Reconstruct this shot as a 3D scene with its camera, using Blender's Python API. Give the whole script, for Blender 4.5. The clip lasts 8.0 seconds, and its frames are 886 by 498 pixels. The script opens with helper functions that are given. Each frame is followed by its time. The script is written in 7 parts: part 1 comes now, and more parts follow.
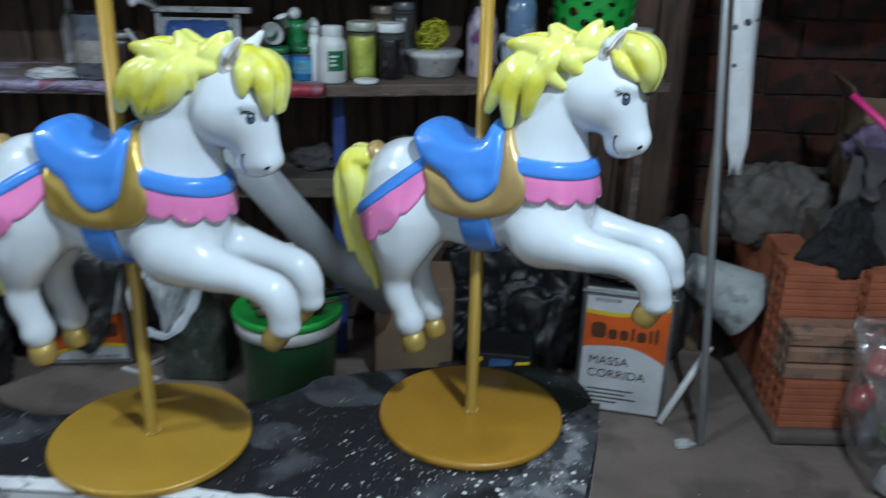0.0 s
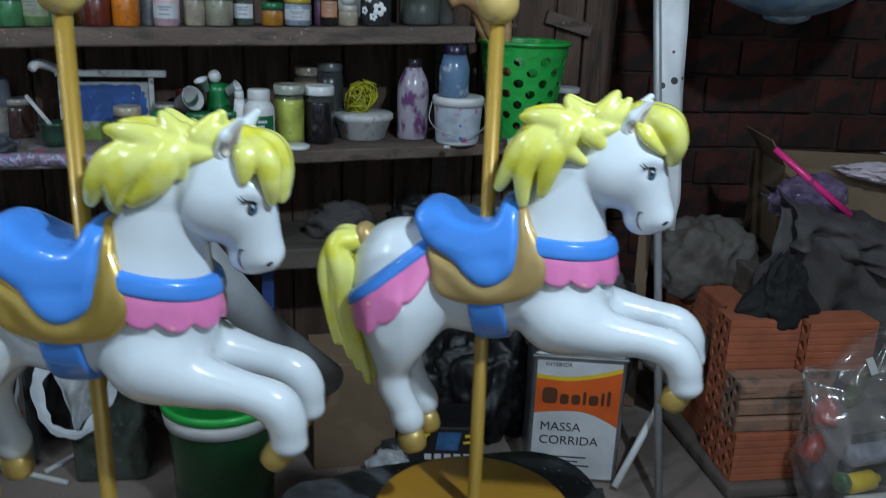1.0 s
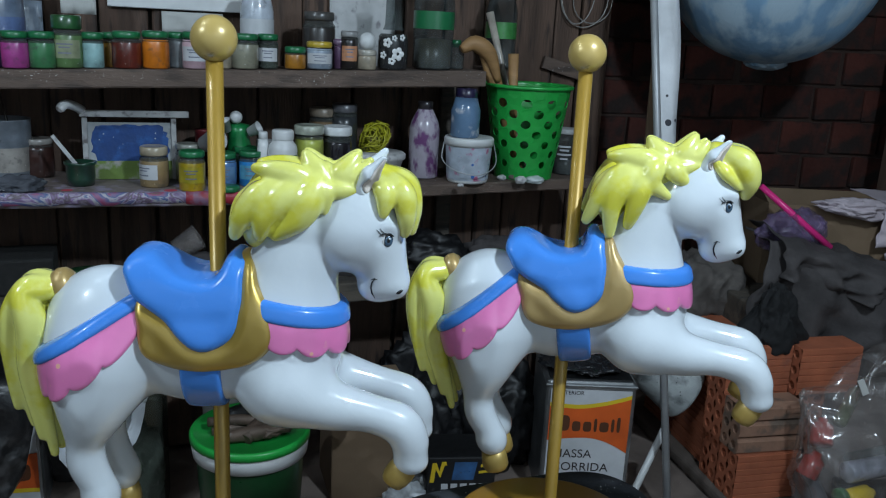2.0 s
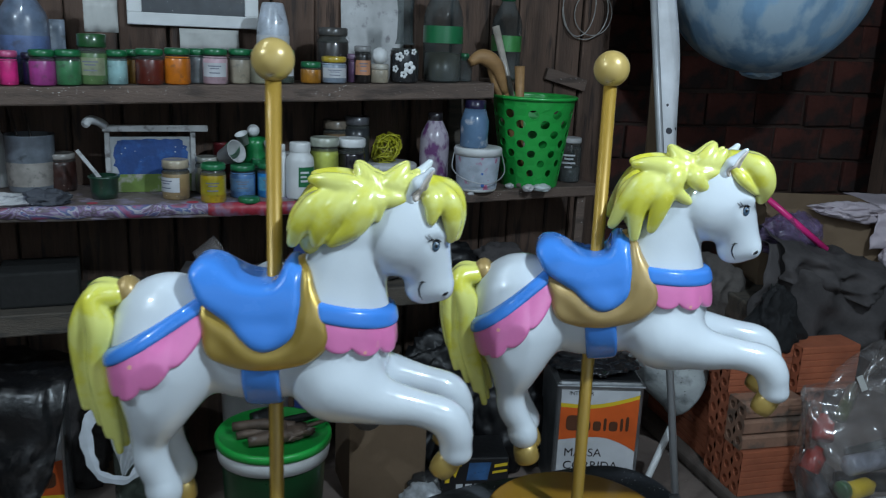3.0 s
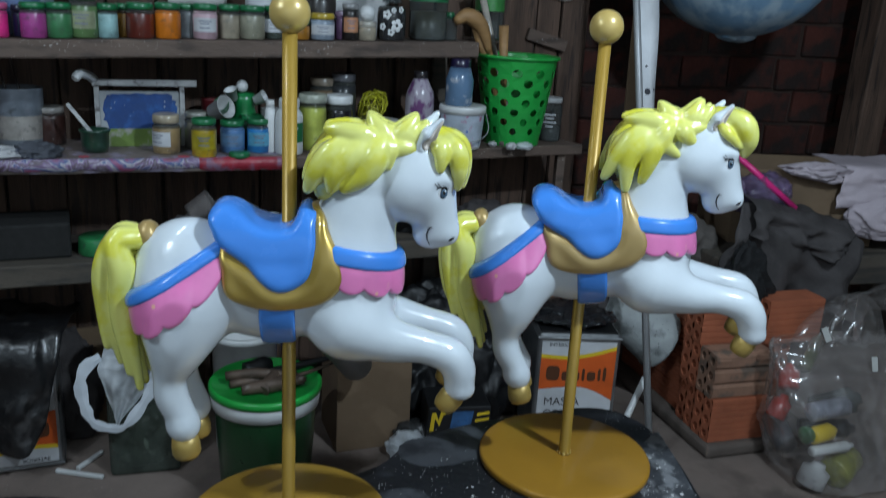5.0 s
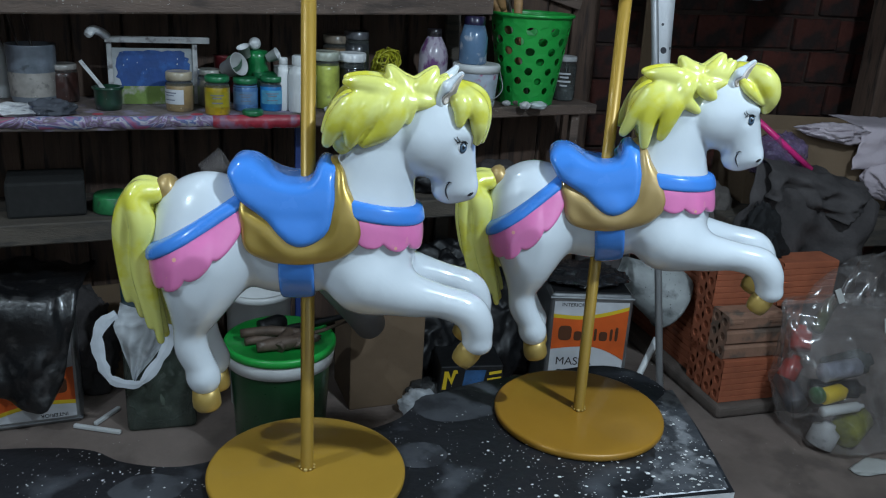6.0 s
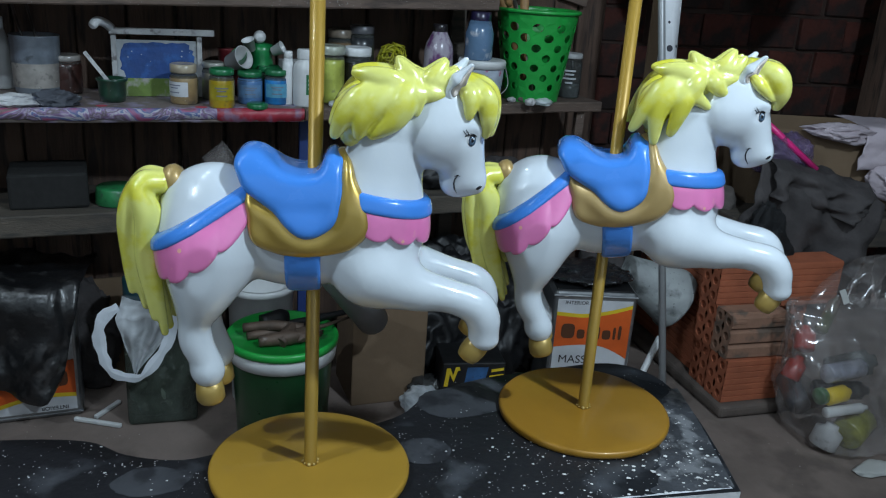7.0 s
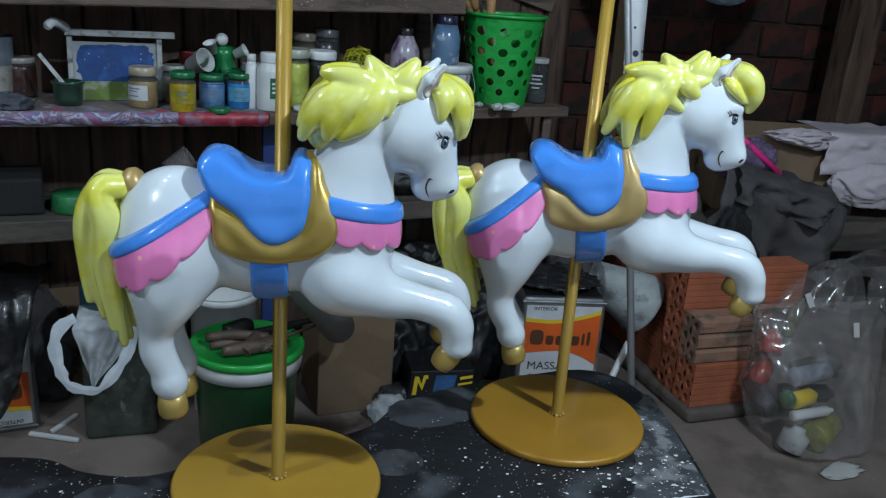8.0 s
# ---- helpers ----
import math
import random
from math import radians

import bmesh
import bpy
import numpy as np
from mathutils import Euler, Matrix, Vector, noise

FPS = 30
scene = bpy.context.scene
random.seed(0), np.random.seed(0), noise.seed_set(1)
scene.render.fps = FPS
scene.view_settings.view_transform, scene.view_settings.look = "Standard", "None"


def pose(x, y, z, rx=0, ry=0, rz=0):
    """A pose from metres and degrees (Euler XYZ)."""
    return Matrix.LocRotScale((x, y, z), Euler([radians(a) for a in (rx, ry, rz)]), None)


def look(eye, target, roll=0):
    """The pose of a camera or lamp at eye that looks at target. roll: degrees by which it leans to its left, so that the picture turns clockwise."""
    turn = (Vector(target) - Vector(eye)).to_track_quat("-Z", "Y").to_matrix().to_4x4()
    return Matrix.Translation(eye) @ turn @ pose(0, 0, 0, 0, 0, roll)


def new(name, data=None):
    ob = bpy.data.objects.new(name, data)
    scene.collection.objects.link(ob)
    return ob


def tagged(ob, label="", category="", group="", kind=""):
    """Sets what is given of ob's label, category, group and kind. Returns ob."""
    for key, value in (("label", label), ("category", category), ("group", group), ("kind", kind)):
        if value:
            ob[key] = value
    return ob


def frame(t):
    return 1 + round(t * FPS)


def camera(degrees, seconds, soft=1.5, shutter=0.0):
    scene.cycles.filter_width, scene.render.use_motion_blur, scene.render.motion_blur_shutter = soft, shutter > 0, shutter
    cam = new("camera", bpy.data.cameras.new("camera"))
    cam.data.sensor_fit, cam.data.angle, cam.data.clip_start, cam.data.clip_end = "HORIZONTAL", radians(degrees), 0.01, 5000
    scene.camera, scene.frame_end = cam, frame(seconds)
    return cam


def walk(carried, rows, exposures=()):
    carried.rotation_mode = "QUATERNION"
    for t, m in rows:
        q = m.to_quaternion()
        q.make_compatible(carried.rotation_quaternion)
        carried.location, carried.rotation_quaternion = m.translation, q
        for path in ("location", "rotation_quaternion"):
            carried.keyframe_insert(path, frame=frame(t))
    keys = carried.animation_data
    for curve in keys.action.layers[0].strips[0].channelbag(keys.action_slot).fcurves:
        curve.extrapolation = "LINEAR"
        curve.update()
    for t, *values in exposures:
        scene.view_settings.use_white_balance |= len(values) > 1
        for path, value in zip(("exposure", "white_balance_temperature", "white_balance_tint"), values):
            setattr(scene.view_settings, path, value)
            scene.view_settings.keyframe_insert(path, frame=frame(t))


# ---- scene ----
cam = camera(55.8, 8.0, soft=1.1, shutter=0.6)
EXPOSURES = [(0.0, 0.06), (0.5, -0.05), (1.0, -0.12), (1.6, -0.16), (3.0, -0.17), (8.0, -0.10)]
PATH = [
    (0, (0.512, -1.145, 0.797), (0.443, 0.717, 0.069), 1.9),
    (0.5, (0.418, -1.04, 0.797), (0.594, 0.833, 0.116), 3.3),
    (1, (0.318, -1.014, 0.805), (0.549, 0.877, 0.197), 2.3),
    (1.5, (0.155, -1.046, 0.806), (0.496, 0.849, 0.266), 1.5),
    (2.8, (0.02, -1.098, 0.81), (0.435, 0.796, 0.319), 4.1),
    (3, (-0.014, -1.122, 0.816), (0.404, 0.772, 0.327), 2.4),
    (3.5, (-0.078, -1.158, 0.814), (0.365, 0.718, 0.281), 2.8),
    (4, (-0.083, -1.16, 0.814), (0.406, 0.706, 0.286), 3.1),
    (4.5, (-0.077, -1.171, 0.812), (0.411, 0.694, 0.282), 3.1),
    (5, (-0.084, -1.178, 0.807), (0.41, 0.675, 0.238), 3.3),
    (5.2, (-0.093, -1.181, 0.804), (0.391, 0.658, 0.185), 3.1),
    (6.5, (-0.101, -1.174, 0.79), (0.366, 0.657, 0.135), 3.6),
    (7, (-0.107, -1.168, 0.784), (0.366, 0.661, 0.128), 4.0),
    (7.5, (-0.111, -1.159, 0.774), (0.341, 0.674, 0.115), 3.6),
    (7.6, (-0.111, -1.1578, 0.7738), (0.3463, 0.6742, 0.1161), 3.65),
    (7.8, (-0.111, -1.1422, 0.7712), (0.4152, 0.6768, 0.1297), 4.23),
    (7.9, (-0.111, -1.1374, 0.7704), (0.4364, 0.6776, 0.1339), 4.41),
    (8, (-0.111, -1.135, 0.77), (0.447, 0.678, 0.136), 4.5),
]
walk(cam, [(t, look(eye, target, roll)) for t, eye, target, roll in PATH], EXPOSURES)

# ---- world and lamps ----
world = bpy.data.worlds.new("world")
scene.world = world
world.use_nodes = True
world.node_tree.nodes["Background"].inputs["Color"].default_value = (0.55, 0.65, 0.8, 1)
world.node_tree.nodes["Background"].inputs["Strength"].default_value = 0.02


def bulb(place, power, size):
    data = bpy.data.lights.new("lamp_bulb", "POINT")
    data.energy, data.shadow_soft_size, data.color = power, size, (0.745, 0.93, 1.09)
    new("lamp_bulb", data).location = place


bulb((1.01, -0.86, 1.80), 124, 0.05)
bulb((-0.45, 0.40, 1.82), 4, 0.03)
bulb((-0.70, 0.05, 1.82), 10, 0.03)
bulb((-1.30, -0.55, 1.76), 56, 0.03)


# ---- materials ----
def mat(name, colour, rough=0.5, metal=0.0, coat=0.0, vary=0.25, scale=6.0, fine=60.0, bump=0.1, second=None, mix=0.5,
        speck=None, speck_scale=60.0, speck_size=0.12, trans=0.0, spec=0.5, stretch=(1, 1, 1), distance=0.004):
    """A painted, worn surface: two scales of noise in colour, roughness and relief, and specks of spilled paint if asked for."""
    m = bpy.data.materials.new(name)
    m.use_nodes = True
    nt = m.node_tree
    nodes, links = nt.nodes, nt.links
    b = nodes["Principled BSDF"]
    tc = nodes.new("ShaderNodeTexCoord")
    mp = nodes.new("ShaderNodeMapping")
    mp.inputs["Scale"].default_value = stretch
    links.new(tc.outputs["Object"], mp.inputs["Vector"])
    info = nodes.new("ShaderNodeObjectInfo")
    n1 = nodes.new("ShaderNodeTexNoise")
    n1.noise_dimensions = "4D"
    n1.inputs["Scale"].default_value, n1.inputs["Detail"].default_value = scale, 5
    n2 = nodes.new("ShaderNodeTexNoise")
    n2.inputs["Scale"].default_value, n2.inputs["Detail"].default_value = fine, 3
    links.new(mp.outputs[0], n1.inputs["Vector"])
    links.new(mp.outputs[0], n2.inputs["Vector"])
    seed = nodes.new("ShaderNodeMath")
    seed.operation = "MULTIPLY"
    seed.inputs[1].default_value = 37.0
    links.new(info.outputs["Random"], seed.inputs[0])
    links.new(seed.outputs[0], n1.inputs["W"])
    dark = [c * (1 - vary) for c in colour]
    light = [min(1, c * (1 + vary * 0.6)) for c in colour]
    ramp = nodes.new("ShaderNodeValToRGB")
    ramp.color_ramp.elements[0].position, ramp.color_ramp.elements[1].position = 0.3, 0.7
    ramp.color_ramp.elements[0].color, ramp.color_ramp.elements[1].color = (*dark, 1), (*light, 1)
    links.new(n1.outputs["Fac"], ramp.inputs["Fac"])
    out = ramp.outputs["Color"]

    def blend(fac, a, col):
        mx = nodes.new("ShaderNodeMix")
        mx.data_type = "RGBA"
        links.new(fac, mx.inputs[0])
        links.new(a, mx.inputs[6])
        mx.inputs[7].default_value = (*col, 1)
        return mx.outputs[2]

    if second:
        r2 = nodes.new("ShaderNodeValToRGB")
        r2.color_ramp.elements[0].position, r2.color_ramp.elements[1].position = mix, mix + 0.12
        n3 = nodes.new("ShaderNodeTexNoise")
        n3.inputs["Scale"].default_value, n3.inputs["Detail"].default_value = scale * 1.7, 6
        links.new(mp.outputs[0], n3.inputs["Vector"])
        links.new(n3.outputs["Fac"], r2.inputs["Fac"])
        out = blend(r2.outputs["Color"], out, second)
    if speck:
        vo = nodes.new("ShaderNodeTexVoronoi")
        vo.inputs["Scale"].default_value = speck_scale
        links.new(mp.outputs[0], vo.inputs["Vector"])
        n4 = nodes.new("ShaderNodeTexNoise")
        n4.inputs["Scale"].default_value = speck_scale * 0.12
        links.new(mp.outputs[0], n4.inputs["Vector"])
        size = nodes.new("ShaderNodeMath")
        size.operation = "MULTIPLY_ADD"
        size.inputs[1].default_value, size.inputs[2].default_value = speck_size * 6, -speck_size * 2.4
        links.new(n4.outputs["Fac"], size.inputs[0])
        less = nodes.new("ShaderNodeMath")
        less.operation = "LESS_THAN"
        links.new(vo.outputs["Distance"], less.inputs[0])
        links.new(size.outputs[0], less.inputs[1])
        out = blend(less.outputs[0], out, speck)
    links.new(out, b.inputs["Base Color"])
    rr = nodes.new("ShaderNodeMapRange")
    rr.inputs["To Min"].default_value, rr.inputs["To Max"].default_value = max(0.02, rough * 0.8), min(1, rough * 1.2)
    links.new(n2.outputs["Fac"], rr.inputs["Value"])
    links.new(rr.outputs[0], b.inputs["Roughness"])
    b.inputs["Metallic"].default_value = metal
    b.inputs["Coat Weight"].default_value = coat
    b.inputs["Coat Roughness"].default_value = 0.05
    b.inputs["Transmission Weight"].default_value = trans
    b.inputs["Specular IOR Level"].default_value = spec
    if bump:
        bp = nodes.new("ShaderNodeBump")
        bp.inputs["Strength"].default_value, bp.inputs["Distance"].default_value = bump, distance
        mid = nodes.new("ShaderNodeMath")
        mid.operation = "ADD"
        links.new(n1.outputs["Fac"], mid.inputs[0])
        links.new(n2.outputs["Fac"], mid.inputs[1])
        links.new(mid.outputs[0], bp.inputs["Height"])
        links.new(bp.outputs[0], b.inputs["Normal"])
        links.new(bp.outputs[0], b.inputs["Coat Normal"])
    return m


def clear_mat(name, colour=(0.9, 0.93, 0.95), clear=0.7, rough=0.12, scale=30.0, bump=0.5):
    """Thin clear or milky plastic film: mostly see-through, with a wrinkled gloss."""
    m = bpy.data.materials.new(name)
    m.use_nodes = True
    nt = m.node_tree
    nodes, links = nt.nodes, nt.links
    b, out = nodes["Principled BSDF"], nodes["Material Output"]
    b.inputs["Base Color"].default_value = (*colour, 1)
    b.inputs["Roughness"].default_value = rough
    tr = nodes.new("ShaderNodeBsdfTransparent")
    tr.inputs["Color"].default_value = (*[min(1, c * 0.6 + 0.4) for c in colour], 1)
    mx = nodes.new("ShaderNodeMixShader")
    n = nodes.new("ShaderNodeTexNoise")
    n.inputs["Scale"].default_value, n.inputs["Detail"].default_value = scale, 6
    tc = nodes.new("ShaderNodeTexCoord")
    links.new(tc.outputs["Object"], n.inputs["Vector"])
    rng = nodes.new("ShaderNodeMapRange")
    rng.inputs["From Min"].default_value, rng.inputs["From Max"].default_value = 0.35, 0.7
    rng.inputs["To Min"].default_value, rng.inputs["To Max"].default_value = max(0.03, 1 - clear * 1.1), 1 - clear * 0.8
    links.new(n.outputs["Fac"], rng.inputs["Value"])
    links.new(rng.outputs[0], mx.inputs[0])
    links.new(tr.outputs[0], mx.inputs[1])
    links.new(b.outputs[0], mx.inputs[2])
    bp = nodes.new("ShaderNodeBump")
    bp.inputs["Strength"].default_value, bp.inputs["Distance"].default_value = bump, 0.01
    links.new(n.outputs["Fac"], bp.inputs["Height"])
    links.new(bp.outputs[0], b.inputs["Normal"])
    links.new(mx.outputs[0], out.inputs["Surface"])
    return m


def film_mat(name, colour, milk, rough=0.12, scale=9.0, bump=0.6, tint=0.96, gloss_at=0.35):
    """Thin plastic film: see-through, a little milky, with wrinkled highlights."""
    m = bpy.data.materials.new(name)
    m.use_nodes = True
    nodes, links = m.node_tree.nodes, m.node_tree.links
    out = nodes["Material Output"]
    nodes.remove(nodes["Principled BSDF"])
    tr, df, tl, gl = (nodes.new("ShaderNodeBsdf" + k) for k in ("Transparent", "Diffuse", "Translucent", "Glossy"))
    tr.inputs["Color"].default_value = (tint, tint, tint, 1)
    df.inputs["Color"].default_value = tl.inputs["Color"].default_value = (*colour, 1)
    gl.inputs["Roughness"].default_value = rough
    tc = nodes.new("ShaderNodeTexCoord")
    n = nodes.new("ShaderNodeTexNoise")
    n.inputs["Scale"].default_value, n.inputs["Detail"].default_value, n.inputs["Distortion"].default_value = scale, 5, 0.6
    links.new(tc.outputs["Object"], n.inputs["Vector"])
    bp = nodes.new("ShaderNodeBump")
    bp.inputs["Strength"].default_value, bp.inputs["Distance"].default_value = bump, 0.02
    links.new(n.outputs["Fac"], bp.inputs["Height"])
    links.new(bp.outputs[0], gl.inputs["Normal"])
    lw = nodes.new("ShaderNodeLayerWeight")
    lw.inputs["Blend"].default_value = gloss_at * 0.6
    links.new(bp.outputs[0], lw.inputs["Normal"])
    both, cloudy, top = (nodes.new("ShaderNodeMixShader") for _ in range(3))
    both.inputs[0].default_value = 0.3
    rng = nodes.new("ShaderNodeMapRange")
    rng.inputs["From Min"].default_value, rng.inputs["From Max"].default_value = 0.35, 0.7
    rng.inputs["To Min"].default_value, rng.inputs["To Max"].default_value = milk * 0.6, milk * 1.5
    links.new(n.outputs["Fac"], rng.inputs["Value"])
    links.new(df.outputs[0], both.inputs[1])
    links.new(tl.outputs[0], both.inputs[2])
    links.new(rng.outputs[0], cloudy.inputs[0])
    links.new(tr.outputs[0], cloudy.inputs[1])
    links.new(both.outputs[0], cloudy.inputs[2])
    part_of = nodes.new("ShaderNodeMath")
    part_of.operation = "MULTIPLY_ADD"
    part_of.inputs[1].default_value, part_of.inputs[2].default_value = 0.45, 0.04
    links.new(lw.outputs["Facing"], part_of.inputs[0])
    links.new(part_of.outputs[0], top.inputs[0])
    links.new(cloudy.outputs[0], top.inputs[1])
    links.new(gl.outputs[0], top.inputs[2])
    links.new(top.outputs[0], out.inputs["Surface"])
    return m


gloss = dict(coat=1.0, vary=0.05, bump=0.10, fine=38.0, spec=0.25)
WHITE_GLOSS = mat("white_gloss", (0.612, 0.662, 0.705), 0.25, **gloss)
BLUE_GLOSS = mat("blue_gloss", (0.055, 0.235, 0.70), 0.26, **dict(gloss, coat=0.7))
YELLOW_GLOSS = mat("yellow_gloss", (0.73, 0.725, 0.19), 0.25, second=(0.67, 0.63, 0.06), mix=0.49, coat=1.0, vary=0.08, bump=0.10, scale=12, fine=45)
PINK_GLOSS = mat("pink_gloss", (0.76, 0.20, 0.45), 0.3, second=(0.78, 0.33, 0.40), mix=0.64, coat=0.8, vary=0.08, bump=0.03, scale=25, speck=(0.80, 0.42, 0.30), speck_scale=42, speck_size=0.14)
GOLD_PAINT = mat("gold_paint", (0.45, 0.30, 0.06), 0.36, metal=0.5, coat=1.0, vary=0.12, bump=0.10, fine=40)
GOLD_BROWN = mat("gold_brown", (0.37, 0.185, 0.018), 0.42, metal=0.1, coat=0.25, vary=0.14, bump=0.02, fine=40)
GOLD_POLE = mat("gold_pole", (0.37, 0.225, 0.035), 0.36, metal=0.2, coat=0.3, vary=0.10, bump=0.02, fine=40)
GOLD_SATIN = mat("gold_satin", (0.43, 0.245, 0.03), 0.40, metal=0.15, coat=0.25, vary=0.10, bump=0.02, fine=40)
TAN_GOLD = mat("tan_gold", (0.46, 0.31, 0.115), 0.40, metal=0.25, coat=1.0, vary=0.12, bump=0.10, fine=40)
FINIAL_GOLD = mat("finial_gold", (0.56, 0.40, 0.13), 0.30, metal=0.15, coat=0.5, vary=0.10, bump=0.02, fine=40)
HOOF_GOLD = mat("hoof_gold", (0.42, 0.285, 0.075), 0.40, metal=0.3, coat=0.3, vary=0.15, bump=0.03, fine=40)
BLACK_PAINT = mat("black_paint", (0.01, 0.011, 0.014), 0.25, coat=0.6, vary=0.1, bump=0)
EYE_WHITE = mat("eye_white", (0.72, 0.74, 0.76), 0.25, coat=0.8, vary=0.05, bump=0)
IRIS_PAINT = mat("iris_paint", (0.06, 0.11, 0.17), 0.2, coat=0.8, vary=0.2, bump=0)
EAR_PAINT = mat("ear_shade", (0.56, 0.50, 0.46), 0.5, vary=0.3, bump=0.02)
BOARD_BLACK = mat("board_black", (0.012, 0.013, 0.016), 0.42, second=(0.07, 0.075, 0.085), mix=0.60, speck=(0.65, 0.65, 0.64),
                  speck_scale=120, speck_size=0.10, vary=0.5, scale=3.5, bump=0.25)
BOARD_EDGE = mat("board_edge", (0.62, 0.63, 0.64), 0.6, second=(0.05, 0.05, 0.06), mix=0.60, vary=0.2, scale=9, bump=0.3)
SPRAY_GREY = mat("spray_grey", (0.050, 0.053, 0.060), 0.5, second=(0.02, 0.021, 0.025), mix=0.52, vary=0.4, scale=14)
SCUFF = mat("scuffed_paint", (0.045, 0.048, 0.055), 0.6, second=(0.17, 0.175, 0.185), mix=0.47, speck=(0.6, 0.6, 0.6), speck_scale=110, speck_size=0.10, vary=0.5, scale=16, fine=90, bump=0.5)
# pale paint for the unseen south wall that bounces fill light forward
FILL_WALL_WHITE = mat("fill_wall_white", (0.52, 0.53, 0.53), 0.8, vary=0.2, scale=3, bump=0.2)
FLOOR = mat("concrete_floor", (0.222, 0.173, 0.149), 0.75, second=(0.126, 0.098, 0.084), mix=0.5, speck=(0.5, 0.48, 0.45), speck_scale=40,
            speck_size=0.05, vary=0.35, scale=3, fine=45, bump=0.5)
PLANK = mat("old_plank", (0.095, 0.056, 0.039), 0.8, second=(0.035, 0.022, 0.017), mix=0.54, vary=0.45, scale=4, fine=30, bump=0.6, stretch=(6, 6, 0.7))
SHELF_WOOD = mat("shelf_wood", (0.112, 0.077, 0.060), 0.75, second=(0.058, 0.040, 0.032), mix=0.5, speck=(0.6, 0.58, 0.55), speck_scale=60, speck_size=0.10,
                 vary=0.3, scale=4, fine=40, bump=0.5, stretch=(0.8, 5, 5))
SHELF_DARK = mat("shelf_dark", (0.085, 0.07, 0.055), 0.8, second=(0.045, 0.04, 0.035), mix=0.5, vary=0.35, scale=4, bump=0.5, stretch=(0.8, 5, 5))
BRICK = mat("clay_brick", (0.35, 0.100, 0.046), 0.85, vary=0.3, scale=9, fine=70, bump=0.3, second=(0.22, 0.075, 0.045), mix=0.6)
# clay red lowered to stand in for the shadow on the far wall
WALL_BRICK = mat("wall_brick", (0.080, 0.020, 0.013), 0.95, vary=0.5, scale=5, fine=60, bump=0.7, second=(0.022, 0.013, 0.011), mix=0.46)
DUSTY_BRICK = mat("dusty_brick", (0.26, 0.14, 0.092), 0.95, vary=0.3, scale=10, fine=70, bump=0.4, second=(0.12, 0.085, 0.065), mix=0.5)
# far wall's joints, darkened along with its bricks for that shadow
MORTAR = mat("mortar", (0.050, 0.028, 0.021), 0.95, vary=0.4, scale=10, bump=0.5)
CONCRETE = mat("concrete_slab", (0.10, 0.078, 0.066), 0.85, vary=0.3, scale=8, bump=0.4)
STEEL = mat("grey_steel", (0.34, 0.35, 0.36), 0.42, metal=0.25, vary=0.2, scale=10, bump=0.05)
TIN = mat("tin_plate", (0.32, 0.33, 0.34), 0.32, metal=0.85, vary=0.35, scale=14, bump=0.15)
GREEN_PLASTIC = mat("green_plastic", (0.015, 0.33, 0.052), 0.35, coat=0.2, vary=0.25, bump=0.03)
GREEN_LID = mat("green_lid", (0.010, 0.135, 0.048), 0.35, coat=0.3, vary=0.15, bump=0.03)
DARK_GREEN = mat("dark_green_plastic", (0.008, 0.06, 0.018), 0.3, coat=0.3, vary=0.3, bump=0.05)
WHITE_PLASTIC = mat("white_plastic", (0.62, 0.63, 0.63), 0.4, vary=0.15, scale=12, bump=0.05)
DIRTY_WHITE = mat("dirty_white", (0.45, 0.45, 0.45), 0.55, second=(0.2, 0.19, 0.2), mix=0.58, vary=0.25, scale=18, bump=0.1)
PAPER = mat("paper", (0.45, 0.45, 0.43), 0.8, vary=0.15, scale=10, bump=0.1)
ORANGE_LABEL = mat("orange_label", (0.62, 0.10, 0.015), 0.4, vary=0.2, scale=12, bump=0.03)
LABEL_WHITE = mat("label_white", (0.50, 0.51, 0.53), 0.45, vary=0.2, scale=14, bump=0.03)
YELLOW_LABEL = mat("yellow_label", (0.65, 0.45, 0.02), 0.45, vary=0.1, bump=0)
INK = mat("ink", (0.02, 0.015, 0.015), 0.5, vary=0.1, bump=0)
CARDBOARD = mat("cardboard", (0.175, 0.116, 0.070), 0.85, vary=0.15, scale=6, bump=0.1)
DARK_CLOTH = mat("dark_cloth", (0.056, 0.049, 0.049), 0.9, vary=0.35, scale=10, fine=90, bump=0.5)
BLACK_CLOTH = mat("black_cloth", (0.008, 0.008, 0.009), 0.95, vary=0.3, scale=10, bump=0.3)
PALE_CLOTH = mat("pale_cloth", (0.44, 0.375, 0.41), 0.9, vary=0.15, scale=8, fine=90, bump=0.4)
DUSTY_CLOTH = mat("dusty_cloth", (0.095, 0.082, 0.074), 0.9, second=(0.045, 0.038, 0.034), mix=0.55, vary=0.35, scale=8, fine=90, bump=0.5)
GREEN_SACK = mat("speckled_tub", (0.33, 0.35, 0.35), 0.6, second=(0.12, 0.13, 0.13), mix=0.55, speck=(0.05, 0.05, 0.05), speck_scale=60, speck_size=0.09, vary=0.4, scale=8, bump=0.5)
DARK_PLASTIC = mat("black_plastic", (0.008, 0.008, 0.009), 0.5, vary=0.4, scale=12, bump=0.2, distance=0.004)
GLOBE_BLUE = mat("globe_blue", (0.175, 0.31, 0.455), 0.85, second=(0.31, 0.405, 0.48), mix=0.46, vary=0.35, scale=4.5, bump=0.3, stretch=(1.5, 1.5, 0.6))
RUST = mat("rusty_tool", (0.11, 0.075, 0.055), 0.6, metal=0.3, second=(0.2, 0.17, 0.15), mix=0.6, vary=0.4, scale=20, bump=0.4)
